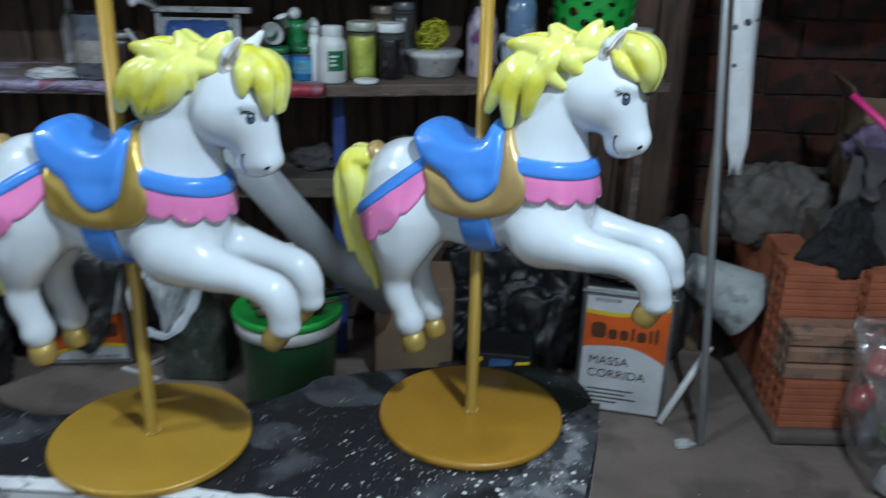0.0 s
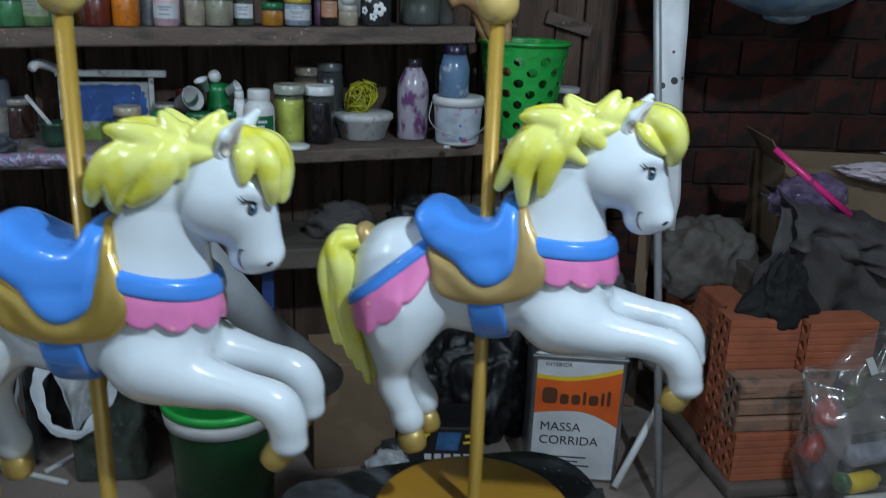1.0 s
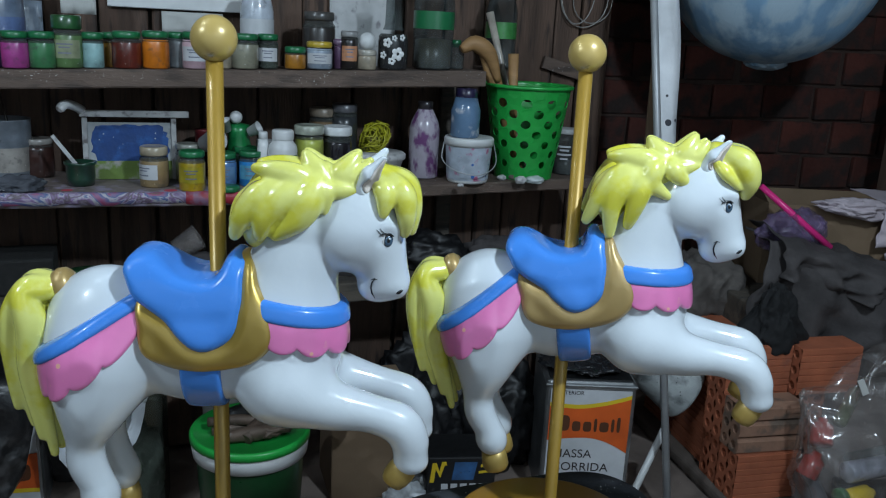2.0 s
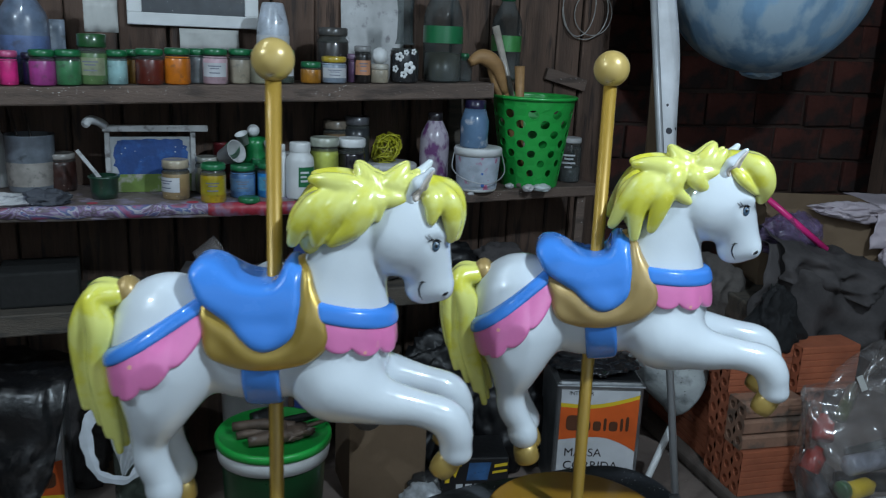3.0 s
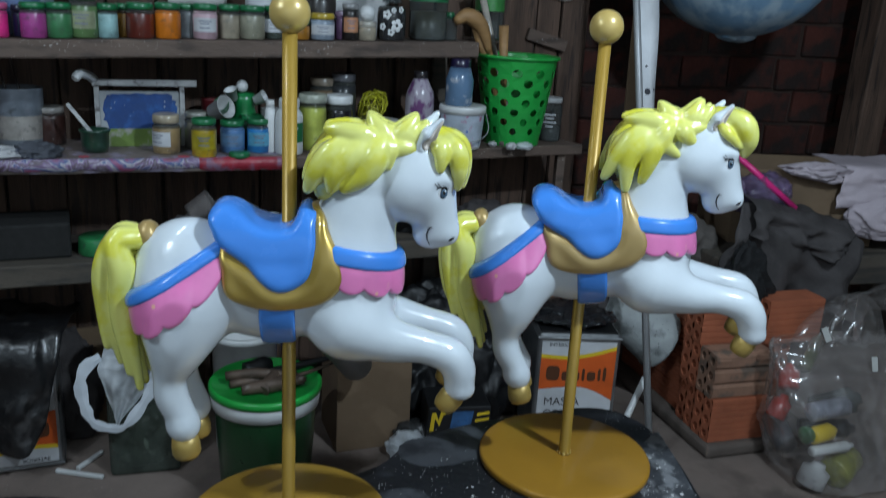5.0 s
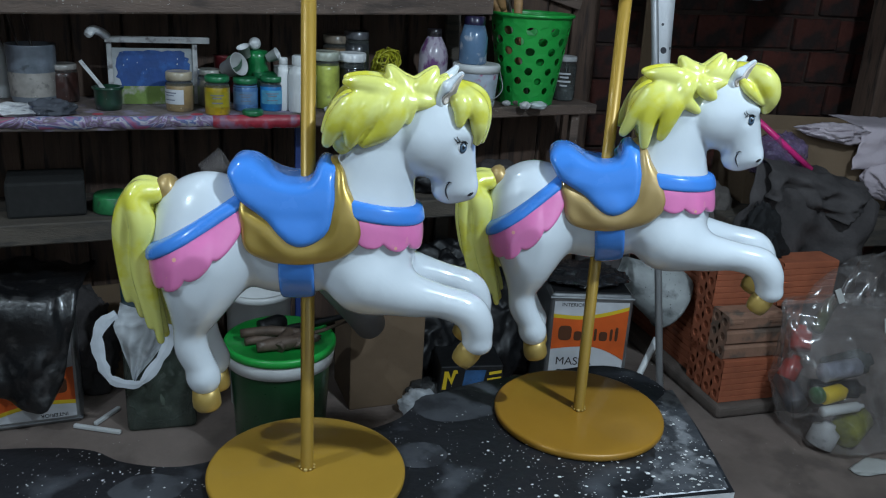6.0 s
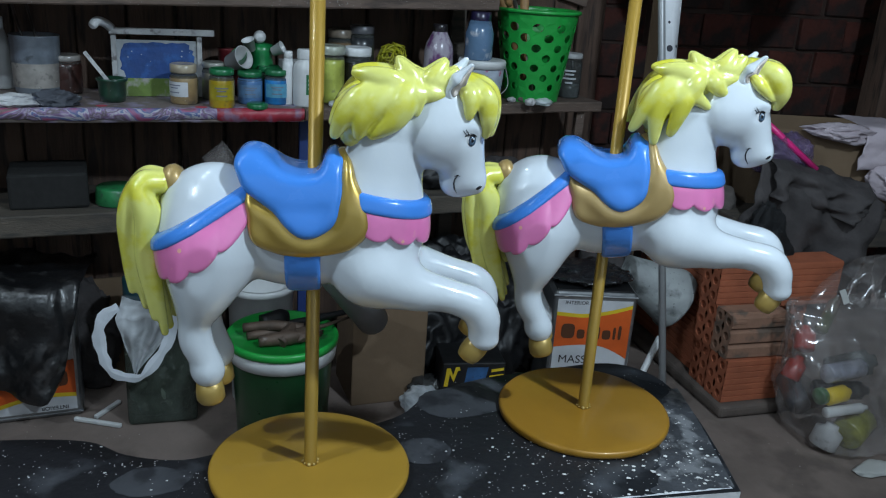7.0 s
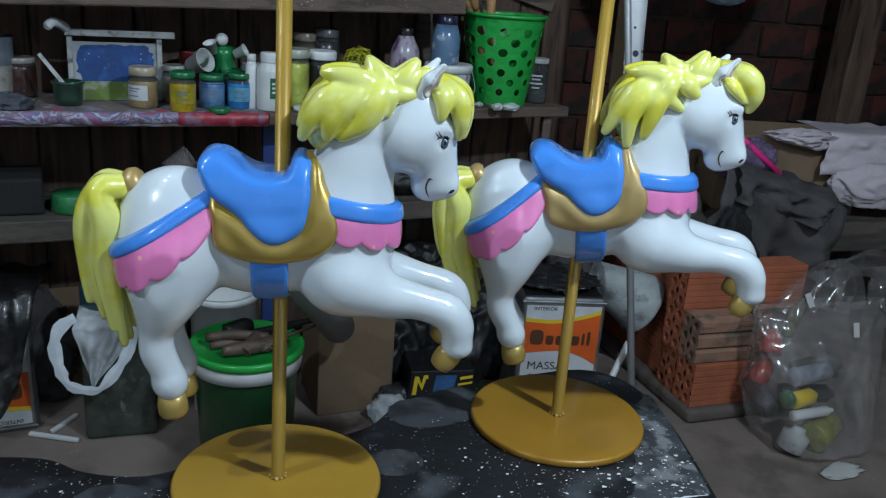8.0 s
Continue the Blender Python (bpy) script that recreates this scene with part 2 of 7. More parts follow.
WOOD_LIGHT = mat("light_wood", (0.30, 0.165, 0.065), 0.6, vary=0.25, scale=10, bump=0.2, stretch=(1, 1, 5))
MAGENTA = mat("magenta_plastic", (0.75, 0.03, 0.22), 0.35, vary=0.1, bump=0)
FILM = film_mat("clear_film", (0.86, 0.79, 0.77), 0.115, 0.16, 5, 0.25)
FILM_WHITE = film_mat("white_film", (0.88, 0.92, 0.96), 0.66, 0.3, 14, 0.5, 0.9, 0.2)
FILM_LILAC = film_mat("lilac_film", (0.42, 0.30, 0.58), 0.30, 0.15, 16, 0.7, 0.85, 0.3)
FILM_DARK = clear_mat("grimy_film", (0.05, 0.05, 0.05), 0.45, 0.2, 25, 0.8)
GLASS = clear_mat("jar_glass", (0.30, 0.34, 0.34), 0.88, 0.05, 8, 0.1)
GLASS_GREEN = clear_mat("greenish_glass", (0.16, 0.19, 0.16), 0.72, 0.08, 10, 0.2)


# ---- mesh helpers ----
def part(name, bm, material, parent=None, label=""):
    """Links a bmesh, or a finished mesh, as one mesh object under a thing or a part."""
    if isinstance(bm, bmesh.types.BMesh):
        bmesh.ops.recalc_face_normals(bm, faces=bm.faces)
        me = bpy.data.meshes.new(name)
        bm.to_mesh(me)
        bm.free()
        me.materials.append(material)
    else:
        me = bm
        if not me.materials:
            me.materials.append(material)
    ob = new(name, me)
    if parent:
        ob.parent = parent
    if label:
        tagged(ob, label)
    return ob


def thing(name, label, category, m=None, group="", kind=""):
    ob = tagged(new(name), label, category, group, kind)
    if m is not None:
        ob.matrix_basis = m
    return ob


def smooth(bm, on=True):
    for f in bm.faces:
        f.smooth = on
    return bm


def lathe(profile, seg=24, squash=1.0, at=(0, 0, 0), turn=None):
    """A turned shape from (radius, height) pairs; smooth but for steps in the profile."""
    bm = bmesh.new()
    rings = []
    for r, h in profile:
        if r < 1e-6:
            rings.append([bm.verts.new((0, 0, h))])
        else:
            rings.append([bm.verts.new((r * math.cos(2 * math.pi * k / seg), squash * r * math.sin(2 * math.pi * k / seg), h)) for k in range(seg)])
    for a, b in zip(rings, rings[1:]):
        for k in range(seg):
            q = [a[k % len(a)], a[(k + 1) % len(a)], b[(k + 1) % len(b)], b[k % len(b)]]
            q = list(dict.fromkeys(q))
            if len(q) > 2:
                bm.faces.new(q).smooth = True
    m = Matrix.Translation(at) @ (turn or Matrix())
    bmesh.ops.transform(bm, matrix=m, verts=bm.verts)
    return bm


def box(size, at=(0, 0, 0), bevel=0.0, turn=None, bm=None, segs=2):
    """A block with rounded edges, its middle at the given place."""
    own = bmesh.new()
    bmesh.ops.create_cube(own, size=1.0)
    bmesh.ops.scale(own, vec=size, verts=own.verts)
    if bevel:
        bmesh.ops.bevel(own, geom=own.edges[:], offset=bevel, segments=segs, affect="EDGES", profile=0.5)
    bmesh.ops.transform(own, matrix=Matrix.Translation(at) @ (turn or Matrix()), verts=own.verts)
    if bm is None:
        return own
    return join(bm, own)


def join(bm, other):
    me = bpy.data.meshes.new("tmp")
    other.to_mesh(me)
    other.free()
    bm.from_mesh(me)
    bpy.data.meshes.remove(me)
    return bm


def tube(points, radii, seg=10, bm=None, cap=True):
    """A round bar swept along points."""
    own = bm or bmesh.new()
    pts = [Vector(p) for p in points]
    if not isinstance(radii, (list, tuple)):
        radii = [radii] * len(pts)
    rings = []
    side = None
    for i, p in enumerate(pts):
        t = (pts[min(i + 1, len(pts) - 1)] - pts[max(i - 1, 0)]).normalized()
        if side is None:
            side = t.orthogonal().normalized()
        side = (side - t * side.dot(t)).normalized()
        up = t.cross(side)
        rings.append([own.verts.new(p + (side * math.cos(a) + up * math.sin(a)) * radii[i]) for a in (2 * math.pi * k / seg for k in range(seg))])
    for a, b in zip(rings, rings[1:]):
        for k in range(seg):
            own.faces.new((a[k], a[(k + 1) % seg], b[(k + 1) % seg], b[k])).smooth = True
    if cap:
        own.faces.new(rings[0][::-1])
        own.faces.new(rings[-1])
    return own


def arc(points, n=6):
    """A smooth line through a few points."""
    p = [Vector(q) for q in points]
    p = [2 * p[0] - p[1]] + p + [2 * p[-1] - p[-2]]
    out = []
    for i in range(1, len(p) - 2):
        for k in range(n):
            t = k / n
            out.append(0.5 * ((2 * p[i]) + (p[i + 1] - p[i - 1]) * t + (2 * p[i - 1] - 5 * p[i] + 4 * p[i + 1] - p[i + 2]) * t * t
                              + (3 * p[i] - p[i - 1] - 3 * p[i + 1] + p[i + 2]) * t ** 3))
    return out + [p[-2]]


def crumple(size, seed, fold=0.25, freq=4.0, levels=4, flat=0.0, sharp=1.0):
    """A crumpled lump of cloth or film: a ball drawn into creased folds, flattened below."""
    bm = bmesh.new()
    bmesh.ops.create_icosphere(bm, subdivisions=levels, radius=1.0)
    s = Vector((seed * 7.3, seed * 3.1, seed * 1.7))
    for v in bm.verts:
        d = v.co.normalized()
        w = d + 0.35 * Vector((noise.noise(d * 1.7 + s), noise.noise(d * 1.7 + s * 2), noise.noise(d * 1.7 + s * 3)))
        r = 1 + fold * 0.9 * noise.noise(d * freq * 0.4 + s)
        amp, fr = fold * 0.8, freq * 0.7
        for _ in range(4):
            r += amp * (0.45 - abs(noise.noise(Vector((w.x, w.y, w.z * 0.6)) * fr + s)) * 2) * sharp
            amp, fr = amp * 0.5, fr * 1.9
        p = d * r
        if p.z < -1 + flat:
            p.z = -1 + flat + (p.z + 1 - flat) * 0.1
        v.co = Vector((p.x * size[0], p.y * size[1], p.z * size[2]))
    return smooth(bm)


# ---- solid sculpting: distance fields and their surface ----
def ell(X, Y, Z, c, r):
    a, b, d = (X - c[0]) / r[0], (Y - c[1]) / r[1], (Z - c[2]) / r[2]
    k0 = np.sqrt(a * a + b * b + d * d) + 1e-6
    k1 = np.sqrt((a / r[0]) ** 2 + (b / r[1]) ** 2 + (d / r[2]) ** 2) + 1e-6
    return k0 * (k0 - 1) / k1


def cone(X, Y, Z, a, b, ra, rb, flat=1.0):
    """A round bar from a to b, its radius going from ra to rb; flat over 1 thins it sideways."""
    ax, ay, az = a
    dx, dy, dz = b[0] - ax, b[1] - ay, b[2] - az
    t = np.clip(((X - ax) * dx + (Y - ay) * dy + (Z - az) * dz) / (dx * dx + dy * dy + dz * dz + 1e-9), 0, 1)
    return np.sqrt((X - ax - t * dx) ** 2 + ((Y - ay - t * dy) * flat) ** 2 + (Z - az - t * dz) ** 2) - (ra + (rb - ra) * t)


def smin(a, b, k):
    h = np.clip(0.5 + 0.5 * (b - a) / k, 0, 1)
    return b + (a - b) * h - k * h * (1 - h)


def smax(a, b, k):
    return -smin(-a, -b, k)


def strand(X, Y, Z, points, width, flat=1.0, n=8, base=0.6, tip=0.14):
    """A lock of hair: swells from its root, and runs out to a point."""
    line = arc(points, n)
    pad = width + 0.012
    cut = []
    for axis, V in enumerate((X, Y, Z)):
        v = V.ravel()
        inside = np.flatnonzero((v > min(p[axis] for p in line) - pad) & (v < max(p[axis] for p in line) + pad))
        cut.append(slice(inside[0], inside[-1] + 1))
    out = np.full((X.size, Y.size, Z.size), 0.03, np.float32)
    x, y, z = X[cut[0]], Y[:, cut[1]], Z[:, :, cut[2]]
    best = None
    for i in range(len(line) - 1):
        (ax, ay, az), (bx, by, bz) = line[i], line[i + 1]
        dx, dy, dz = bx - ax, by - ay, bz - az
        t = np.clip(((x - ax) * dx + (y - ay) * dy + (z - az) * dz) / (dx * dx + dy * dy + dz * dz + 1e-9), 0, 1)
        q = (i + t) / (len(line) - 1)
        w = width * (base + (1 - base) * np.minimum(1, q * 2.5)) * (tip + (1 - tip) * (1 - np.maximum(0, q - 0.45) / 0.55) ** 0.75)
        c = np.sqrt((x - ax - t * dx) ** 2 + ((y - ay - t * dy) * flat) ** 2 + (z - az - t * dz) ** 2) - w
        best = c if best is None else np.minimum(best, c)
    out[cut[0], cut[1], cut[2]] = np.minimum(best, 0.03)
    return out


def outline(X, Z, pts):
    """Signed distance to a closed, smoothly rounded outline in the side view."""
    ring = [(p[0], 0, p[1]) for p in pts[-2:] + pts + pts[:2]]
    pts = [(v.x, v.z) for v in arc(ring, 4)[8:-8]]
    d = np.full(np.broadcast(X, Z).shape, 1e9, np.float32)
    s = np.ones_like(d)
    for i in range(len(pts)):
        (ax, az), (bx, bz) = pts[i], pts[i - 1]
        ex, ez = bx - ax, bz - az
        wx, wz = X - ax, Z - az
        t = np.clip((wx * ex + wz * ez) / (ex * ex + ez * ez), 0, 1)
        d = np.minimum(d, (wx - ex * t) ** 2 + (wz - ez * t) ** 2)
        c1, c2, c3 = Z >= az, Z < bz, ex * wz > ez * wx
        s = np.where((c1 & c2 & c3) | (~c1 & ~c2 & ~c3), -s, s)
    return s * np.sqrt(d)


def solid(name, fn, lo, hi, h, material):
    """The mesh of the surface where fn is nought, in the box from lo to hi, with cells of h metres."""
    ax = [np.arange(a - 2 * h, b + 3 * h, h, dtype=np.float32) for a, b in zip(lo, hi)]
    D = np.asarray(fn(ax[0][:, None, None], ax[1][None, :, None], ax[2][None, None, :]), np.float32)
    D = np.broadcast_to(D, tuple(len(a) for a in ax)).copy()
    for k in range(3):
        sl = [slice(None)] * 3
        for e in (0, -1):
            sl[k] = e
            D[tuple(sl)] = np.maximum(D[tuple(sl)], h * 0.5)
    S = D < 0
    cor = [(i, j, k) for i in (0, 1) for j in (0, 1) for k in (0, 1)]
    cut = lambda A, c: A[tuple(slice(o, (-1 if o == 0 else None)) for o in c)]
    count = sum(cut(S, c).astype(np.int8) for c in cor)
    act = (count > 0) & (count < 8)
    ids = np.full(act.shape, -1, np.int64)
    ids[act] = np.arange(act.sum())
    val = {c: cut(D, c)[act] for c in cor}
    acc, num = np.zeros((act.sum(), 3)), np.zeros(act.sum())
    for c in cor:
        for k in range(3):
            if c[k] == 0:
                e = tuple(1 if q == k else c[q] for q in range(3))
                cross = (val[c] < 0) != (val[e] < 0)
                t = np.where(cross, val[c] / np.where(cross, val[c] - val[e], 1), 0)
                p = np.array(c, float)[None, :].repeat(len(t), 0)
                p[:, k] = t
                acc += p * cross[:, None]
                num += cross
    V = (acc / num[:, None] + np.argwhere(act)) * h + np.array([a[0] for a in ax])
    faces = []
    for k in range(3):
        u, v = (k + 1) % 3, (k + 2) % 3
        A = np.moveaxis(S, (k, u, v), (0, 1, 2))
        I = np.moveaxis(ids, (k, u, v), (0, 1, 2))
        a, b = A[:-1, 1:-1, 1:-1], A[1:, 1:-1, 1:-1]
        q = np.stack([I[:, :-1, :-1], I[:, 1:, :-1], I[:, 1:, 1:], I[:, :-1, 1:]], -1)
        faces += [q[a & ~b], q[~a & b][:, ::-1]]
    F = np.concatenate(faces)
    for _ in range(2):
        total, many = np.zeros_like(V), np.zeros(len(V))
        for a, b in ((0, 1), (1, 2), (2, 3), (3, 0)):
            np.add.at(total, F[:, a], V[F[:, b]])
            np.add.at(many, F[:, a], 1)
        V = V * 0.5 + 0.5 * total / np.maximum(many, 1)[:, None]
    me = bpy.data.meshes.new(name)
    me.from_pydata(V.tolist(), [], F.tolist())
    me.polygons.foreach_set("use_smooth", np.ones(len(F), bool))
    me.materials.append(material)
    return me


# ---- the carousel horses ----
def horse_leg(d, X, Y, Z, pts, radii, k=0.018):
    line = arc(pts, 4)
    thick = [v.x for v in arc([(r, 0, 0) for r in radii], 4)]
    leg = None
    for i in range(len(line) - 1):
        c = cone(X, Y, Z, line[i], line[i + 1], thick[i], thick[i + 1])
        leg = c if leg is None else smin(leg, c, 0.008)
    return smin(d, leg, k)


def horse_body(X, Y, Z):
    A = np.sqrt(Y * Y + 1e-7)
    d = ell(X, Y, Z, (-0.140, 0, 0.404), (0.083, 0.064, 0.086))
    d = smin(d, ell(X, Y, Z, (-0.02, 0, 0.394), (0.125, 0.062, 0.084)), 0.028)
    d = smin(d, ell(X, Y, Z, (0.092, 0, 0.402), (0.071, 0.062, 0.087)), 0.028)
    d = smin(d, ell(X, A, Z, (-0.146, 0.034, 0.370), (0.062, 0.031, 0.064)), 0.03)
    d = smin(d, ell(X, A, Z, (0.084, 0.036, 0.352), (0.056, 0.033, 0.056)), 0.022)
    # neck and head
    d = smin(d, cone(X, Y, Z, (0.080, 0, 0.440), (0.112, 0, 0.550), 0.070, 0.050, 1.18), 0.03)
    h = ell(X, Y, Z, (0.166, 0, 0.552), (0.057, 0.0495, 0.057))
    h = smin(h, cone(X, Y, Z, (0.190, 0, 0.534), (0.208, 0, 0.490), 0.032, 0.0240, 1.1), 0.012)
    h = smin(h, cone(X, Y, Z, (0.200, 0, 0.556), (0.2185, 0, 0.488), 0.038, 0.0265, 1.08), 0.022)
    h = smin(h, cone(X, Y, Z, (0.226, 0, 0.483), (0.206, 0, 0.474), 0.0185, 0.0175, 0.9), 0.010)
    h = smin(h, ell(X, Y, Z, (0.197, 0, 0.479), (0.0185, 0.020, 0.021)), 0.007)
    h = smin(h, ell(X, A, Z, (0.231, 0.013, 0.478), (0.012, 0.009, 0.012)), 0.008)
    h = smin(h, ell(X, Y, Z, (0.180, 0, 0.592), (0.042, 0.034, 0.034)), 0.02)
    h = smin(h, ell(X, A, Z, (0.216, 0.026, 0.561), (0.016, 0.0075, 0.010)), 0.014)
    h = smax(h, -ell(X, A, Z, (0.222, 0.0445, 0.549), (0.014, 0.0100, 0.012)), 0.010)
    d = smin(d, h, 0.005)
    # legs: fore and hind, beside each other
    for s, dx, dz in ((-1, 0, 0), (1, 0.007, 0.006)):
        y = s * 0.040
        d = horse_leg(d, X, Y, Z, [(0.09 + dx, y, 0.345), (0.150 + dx, y, 0.325 + dz), (0.198 + dx, y, 0.3155 + dz), (0.241 + dx, y, 0.3005 + dz), (0.255 + dx, y, 0.278 + dz), (0.2565 + dx, y, 0.265 + dz), (0.258 + dx, y, 0.250 + dz)],
                      [0.044, 0.0310, 0.0225, 0.0240, 0.0218, 0.0185, 0.0190], 0.022)
        d = smin(d, ell(X, Y, Z, (0.258 + dx, y, 0.2475 + dz), (0.0235, 0.0228, 0.0175)), 0.003)
    for s, dz in ((-1, 0), (1, -0.012)):
        y = s * 0.042
        d = horse_leg(d, X, Y, Z, [(-0.148, y, 0.365), (-0.154, y, 0.315), (-0.166, y, 0.265), (-0.166, y, 0.232 + dz), (-0.153, y, 0.200 + dz), (-0.149, y, 0.178 + dz)],
                      [0.051, 0.042, 0.0215, 0.0212, 0.0190, 0.0205], 0.03)
        d = smin(d, ell(X, Y, Z, (-0.151, y, 0.186 + dz), (0.0235, 0.0230, 0.0215)), 0.008)
    return d


def skin(x, z, s, fn=horse_body):
    """The place on the horse's side at (x, z), and the way out of it."""
    y = 0.12
    for _ in range(80):
        gap = float(fn(np.float32(x), np.float32(s * y), np.float32(z)))
        y -= gap * 0.7
        if gap < 0.0002 or y < 0:
            break
    e, p = 0.002, (x, s * y, z)
    g = Vector([float(fn(*[np.float32(p[i] + e * (i == k)) for i in range(3)])) - float(fn(*[np.float32(p[i] - e * (i == k)) for i in range(3)])) for k in range(3)])
    return Vector(p), g.normalized()


def saddle_region(X, Y, Z):
    return outline(X, Z, [(-0.096, 0.545), (-0.097, 0.490), (-0.088, 0.470), (-0.066, 0.453), (-0.048, 0.440), (-0.034, 0.425), (-0.018, 0.412), (-0.003, 0.409), (0.014, 0.415), (0.028, 0.428), (0.034, 0.450), (0.033, 0.490), (0.031, 0.545)]) - 0.006


def saddle_fn(X, Y, Z):
    """A dished seat between a broad rounded cantle and a narrow pommel, with round flaps."""
    d = smax(horse_body(X, Y, Z) - 0.0185, saddle_region(X, Y, Z), 0.016)
    d = smax(d, -(np.sqrt((X + 0.012) ** 2 + (Z - 0.5465) ** 2) - 0.0605), 0.010)
    side = outline(X, Z, [(-0.105, 0.494), (-0.106, 0.506), (-0.099, 0.515), (-0.090, 0.5185), (-0.076, 0.516), (-0.062, 0.506), (-0.044, 0.493), (-0.021, 0.4865), (0.002, 0.489), (0.012, 0.500), (0.017, 0.513),
                          (0.0245, 0.520), (0.031, 0.517), (0.034, 0.500), (0.034, 0.460), (-0.020, 0.448), (-0.062, 0.455), (-0.092, 0.473)])
    arch = (np.sqrt((Y / 0.066) ** 2 + ((Z - 0.440) / 0.0895) ** 2) - 1) * 0.066
    return smin(d, smax(side, arch, 0.014) - 0.0022, 0.010)


def pad_fn(X, Y, Z):
    r = outline(X, Z, [(-0.084, 0.510), (-0.087, 0.460), (-0.083, 0.430), (-0.080, 0.407), (-0.073, 0.395), (-0.060, 0.388), (-0.036, 0.382), (-0.009, 0.380), (0.019, 0.383), (0.045, 0.391), (0.064, 0.404), (0.073, 0.417), (0.075, 0.432), (0.066, 0.460), (0.053, 0.486), (0.041, 0.512), (0.0, 0.525)]) - 0.007
    b = horse_body(X, Y, Z)
    swell = 0.0035 * np.exp(-((saddle_region(X, Y, Z) - 0.010) / 0.011) ** 2)
    return smax(b - 0.0110 - swell, r, 0.016)


def band_line(X, Z):
    return Z - (0.472 + (X + 0.091) * 0.615)


def rump_strap_fn(X, Y, Z):
    s = band_line(X, Z)
    return smax(horse_body(X, Y, Z) - 0.0095, smax(np.abs(s + 0.012) * 0.86 - 0.0102, X + 0.085, 0.004), 0.009)


def rump_frill_fn(X, Y, Z):
    """Pleated cloth under the strap, deepest half-way along, with a scalloped hem."""
    s = band_line(X, Z)
    u = X * 0.86 + Y * 0.5 * np.where(X < -0.19, 1, 0)
    deep = 0.046 + 0.023 * np.sin(np.pi * np.clip((-0.085 - X) / 0.145, 0, 1)) ** 0.8
    wave = np.abs(np.sin(u * 96 + 0.7))
    low = -deep - 0.011 * np.sqrt(wave + 0.02)
    fold = 0.0022 * wave * np.clip(-s / 0.07, 0, 1)
    return smax(horse_body(X, Y, Z) - 0.0055 - fold, smax(smax(s + 0.016, low - s, 0.002) * 0.86, X + 0.082, 0.004), 0.004)


def collar_fn(X, Y, Z):
    s = Z - (0.456 - 0.17 * (X - 0.08))
    return smax(horse_body(X, Y, Z) - 0.010, smax(np.abs(s) - 0.0130, 0.060 - X, 0.004), 0.009)


def collar_frill_fn(X, Y, Z):
    s = Z - (0.456 - 0.17 * (X - 0.08))
    ang = np.arctan2(Y, X - 0.09)
    wave = np.abs(np.sin(ang * 5.3 + 0.5))
    low = -0.038 - 0.012 * np.sqrt(wave + 0.02)
    fold = 0.0022 * wave * np.clip(-s / 0.05, 0, 1)
    return smax(horse_body(X, Y, Z) - 0.006 - fold, smax(smax(s + 0.006, low - s, 0.002), 0.064 - X, 0.004), 0.004)


def girth_fn(X, Y, Z):
    return smax(horse_body(X, Y, Z) - 0.007, smax(np.abs(X + 0.012) - 0.0255, Z - 0.385, 0.004), 0.006)


# locks of the mane as far as one side shows them: the line that each follows, and its width
CREST_LOCKS = [
    ([(0.140, 0.028, 0.610), (0.108, 0.038, 0.619), (0.080, 0.040, 0.627), (0.053, 0.034, 0.630)], 0.0178),
    ([(0.140, 0.022, 0.610), (0.126, 0.024, 0.628), (0.112, 0.016, 0.648)], 0.0172),
    ([(0.145, 0.018, 0.608), (0.143, 0.020, 0.622), (0.136, 0.012, 0.636)], 0.0140),
    ([(0.144, 0.024, 0.608), (0.160, 0.026, 0.627), (0.176, 0.016, 0.649)], 0.0165),
    ([(0.155, 0.024, 0.606), (0.176, 0.029, 0.622), (0.192, 0.024, 0.640)], 0.0125),
    ([(0.135, 0.032, 0.608), (0.156, 0.039, 0.607), (0.178, 0.036, 0.608)], 0.0125),
    ([(0.110, 0.026, 0.610), (0.070, 0.034, 0.602), (0.041, 0.033, 0.588), (0.024, 0.025, 0.560)], 0.0170),
]
MANES = {
    "combed": [
        ([(0.138, 0.034, 0.618), (0.141, 0.047, 0.603), (0.139, 0.046, 0.580)], 0.0125),
        ([(0.134, 0.032, 0.620), (0.122, 0.050, 0.600), (0.108, 0.055, 0.573), (0.080, 0.050, 0.550)], 0.0240),
        ([(0.118, 0.034, 0.617), (0.092, 0.051, 0.601), (0.068, 0.055, 0.574), (0.060, 0.049, 0.548)], 0.0220),
        ([(0.105, 0.034, 0.616), (0.068, 0.047, 0.602), (0.042, 0.049, 0.576), (0.028, 0.040, 0.546)], 0.0215),
    ],
    "curled": [
        ([(0.130, 0.036, 0.618), (0.113, 0.051, 0.606), (0.111, 0.055, 0.588), (0.131, 0.050, 0.568)], 0.0185),
        ([(0.138, 0.034, 0.618), (0.141, 0.047, 0.606), (0.148, 0.048, 0.595), (0.161, 0.043, 0.584)], 0.0165),
        ([(0.112, 0.036, 0.612), (0.070, 0.046, 0.602), (0.040, 0.048, 0.575), (0.014, 0.038, 0.537)], 0.0215),
        ([(0.112, 0.038, 0.608), (0.074, 0.053, 0.592), (0.053, 0.056, 0.562), (0.047, 0.050, 0.516)], 0.0215),
        ([(0.116, 0.040, 0.604), (0.097, 0.055, 0.588), (0.087, 0.057, 0.562), (0.074, 0.050, 0.528)], 0.0210),
    ],
}
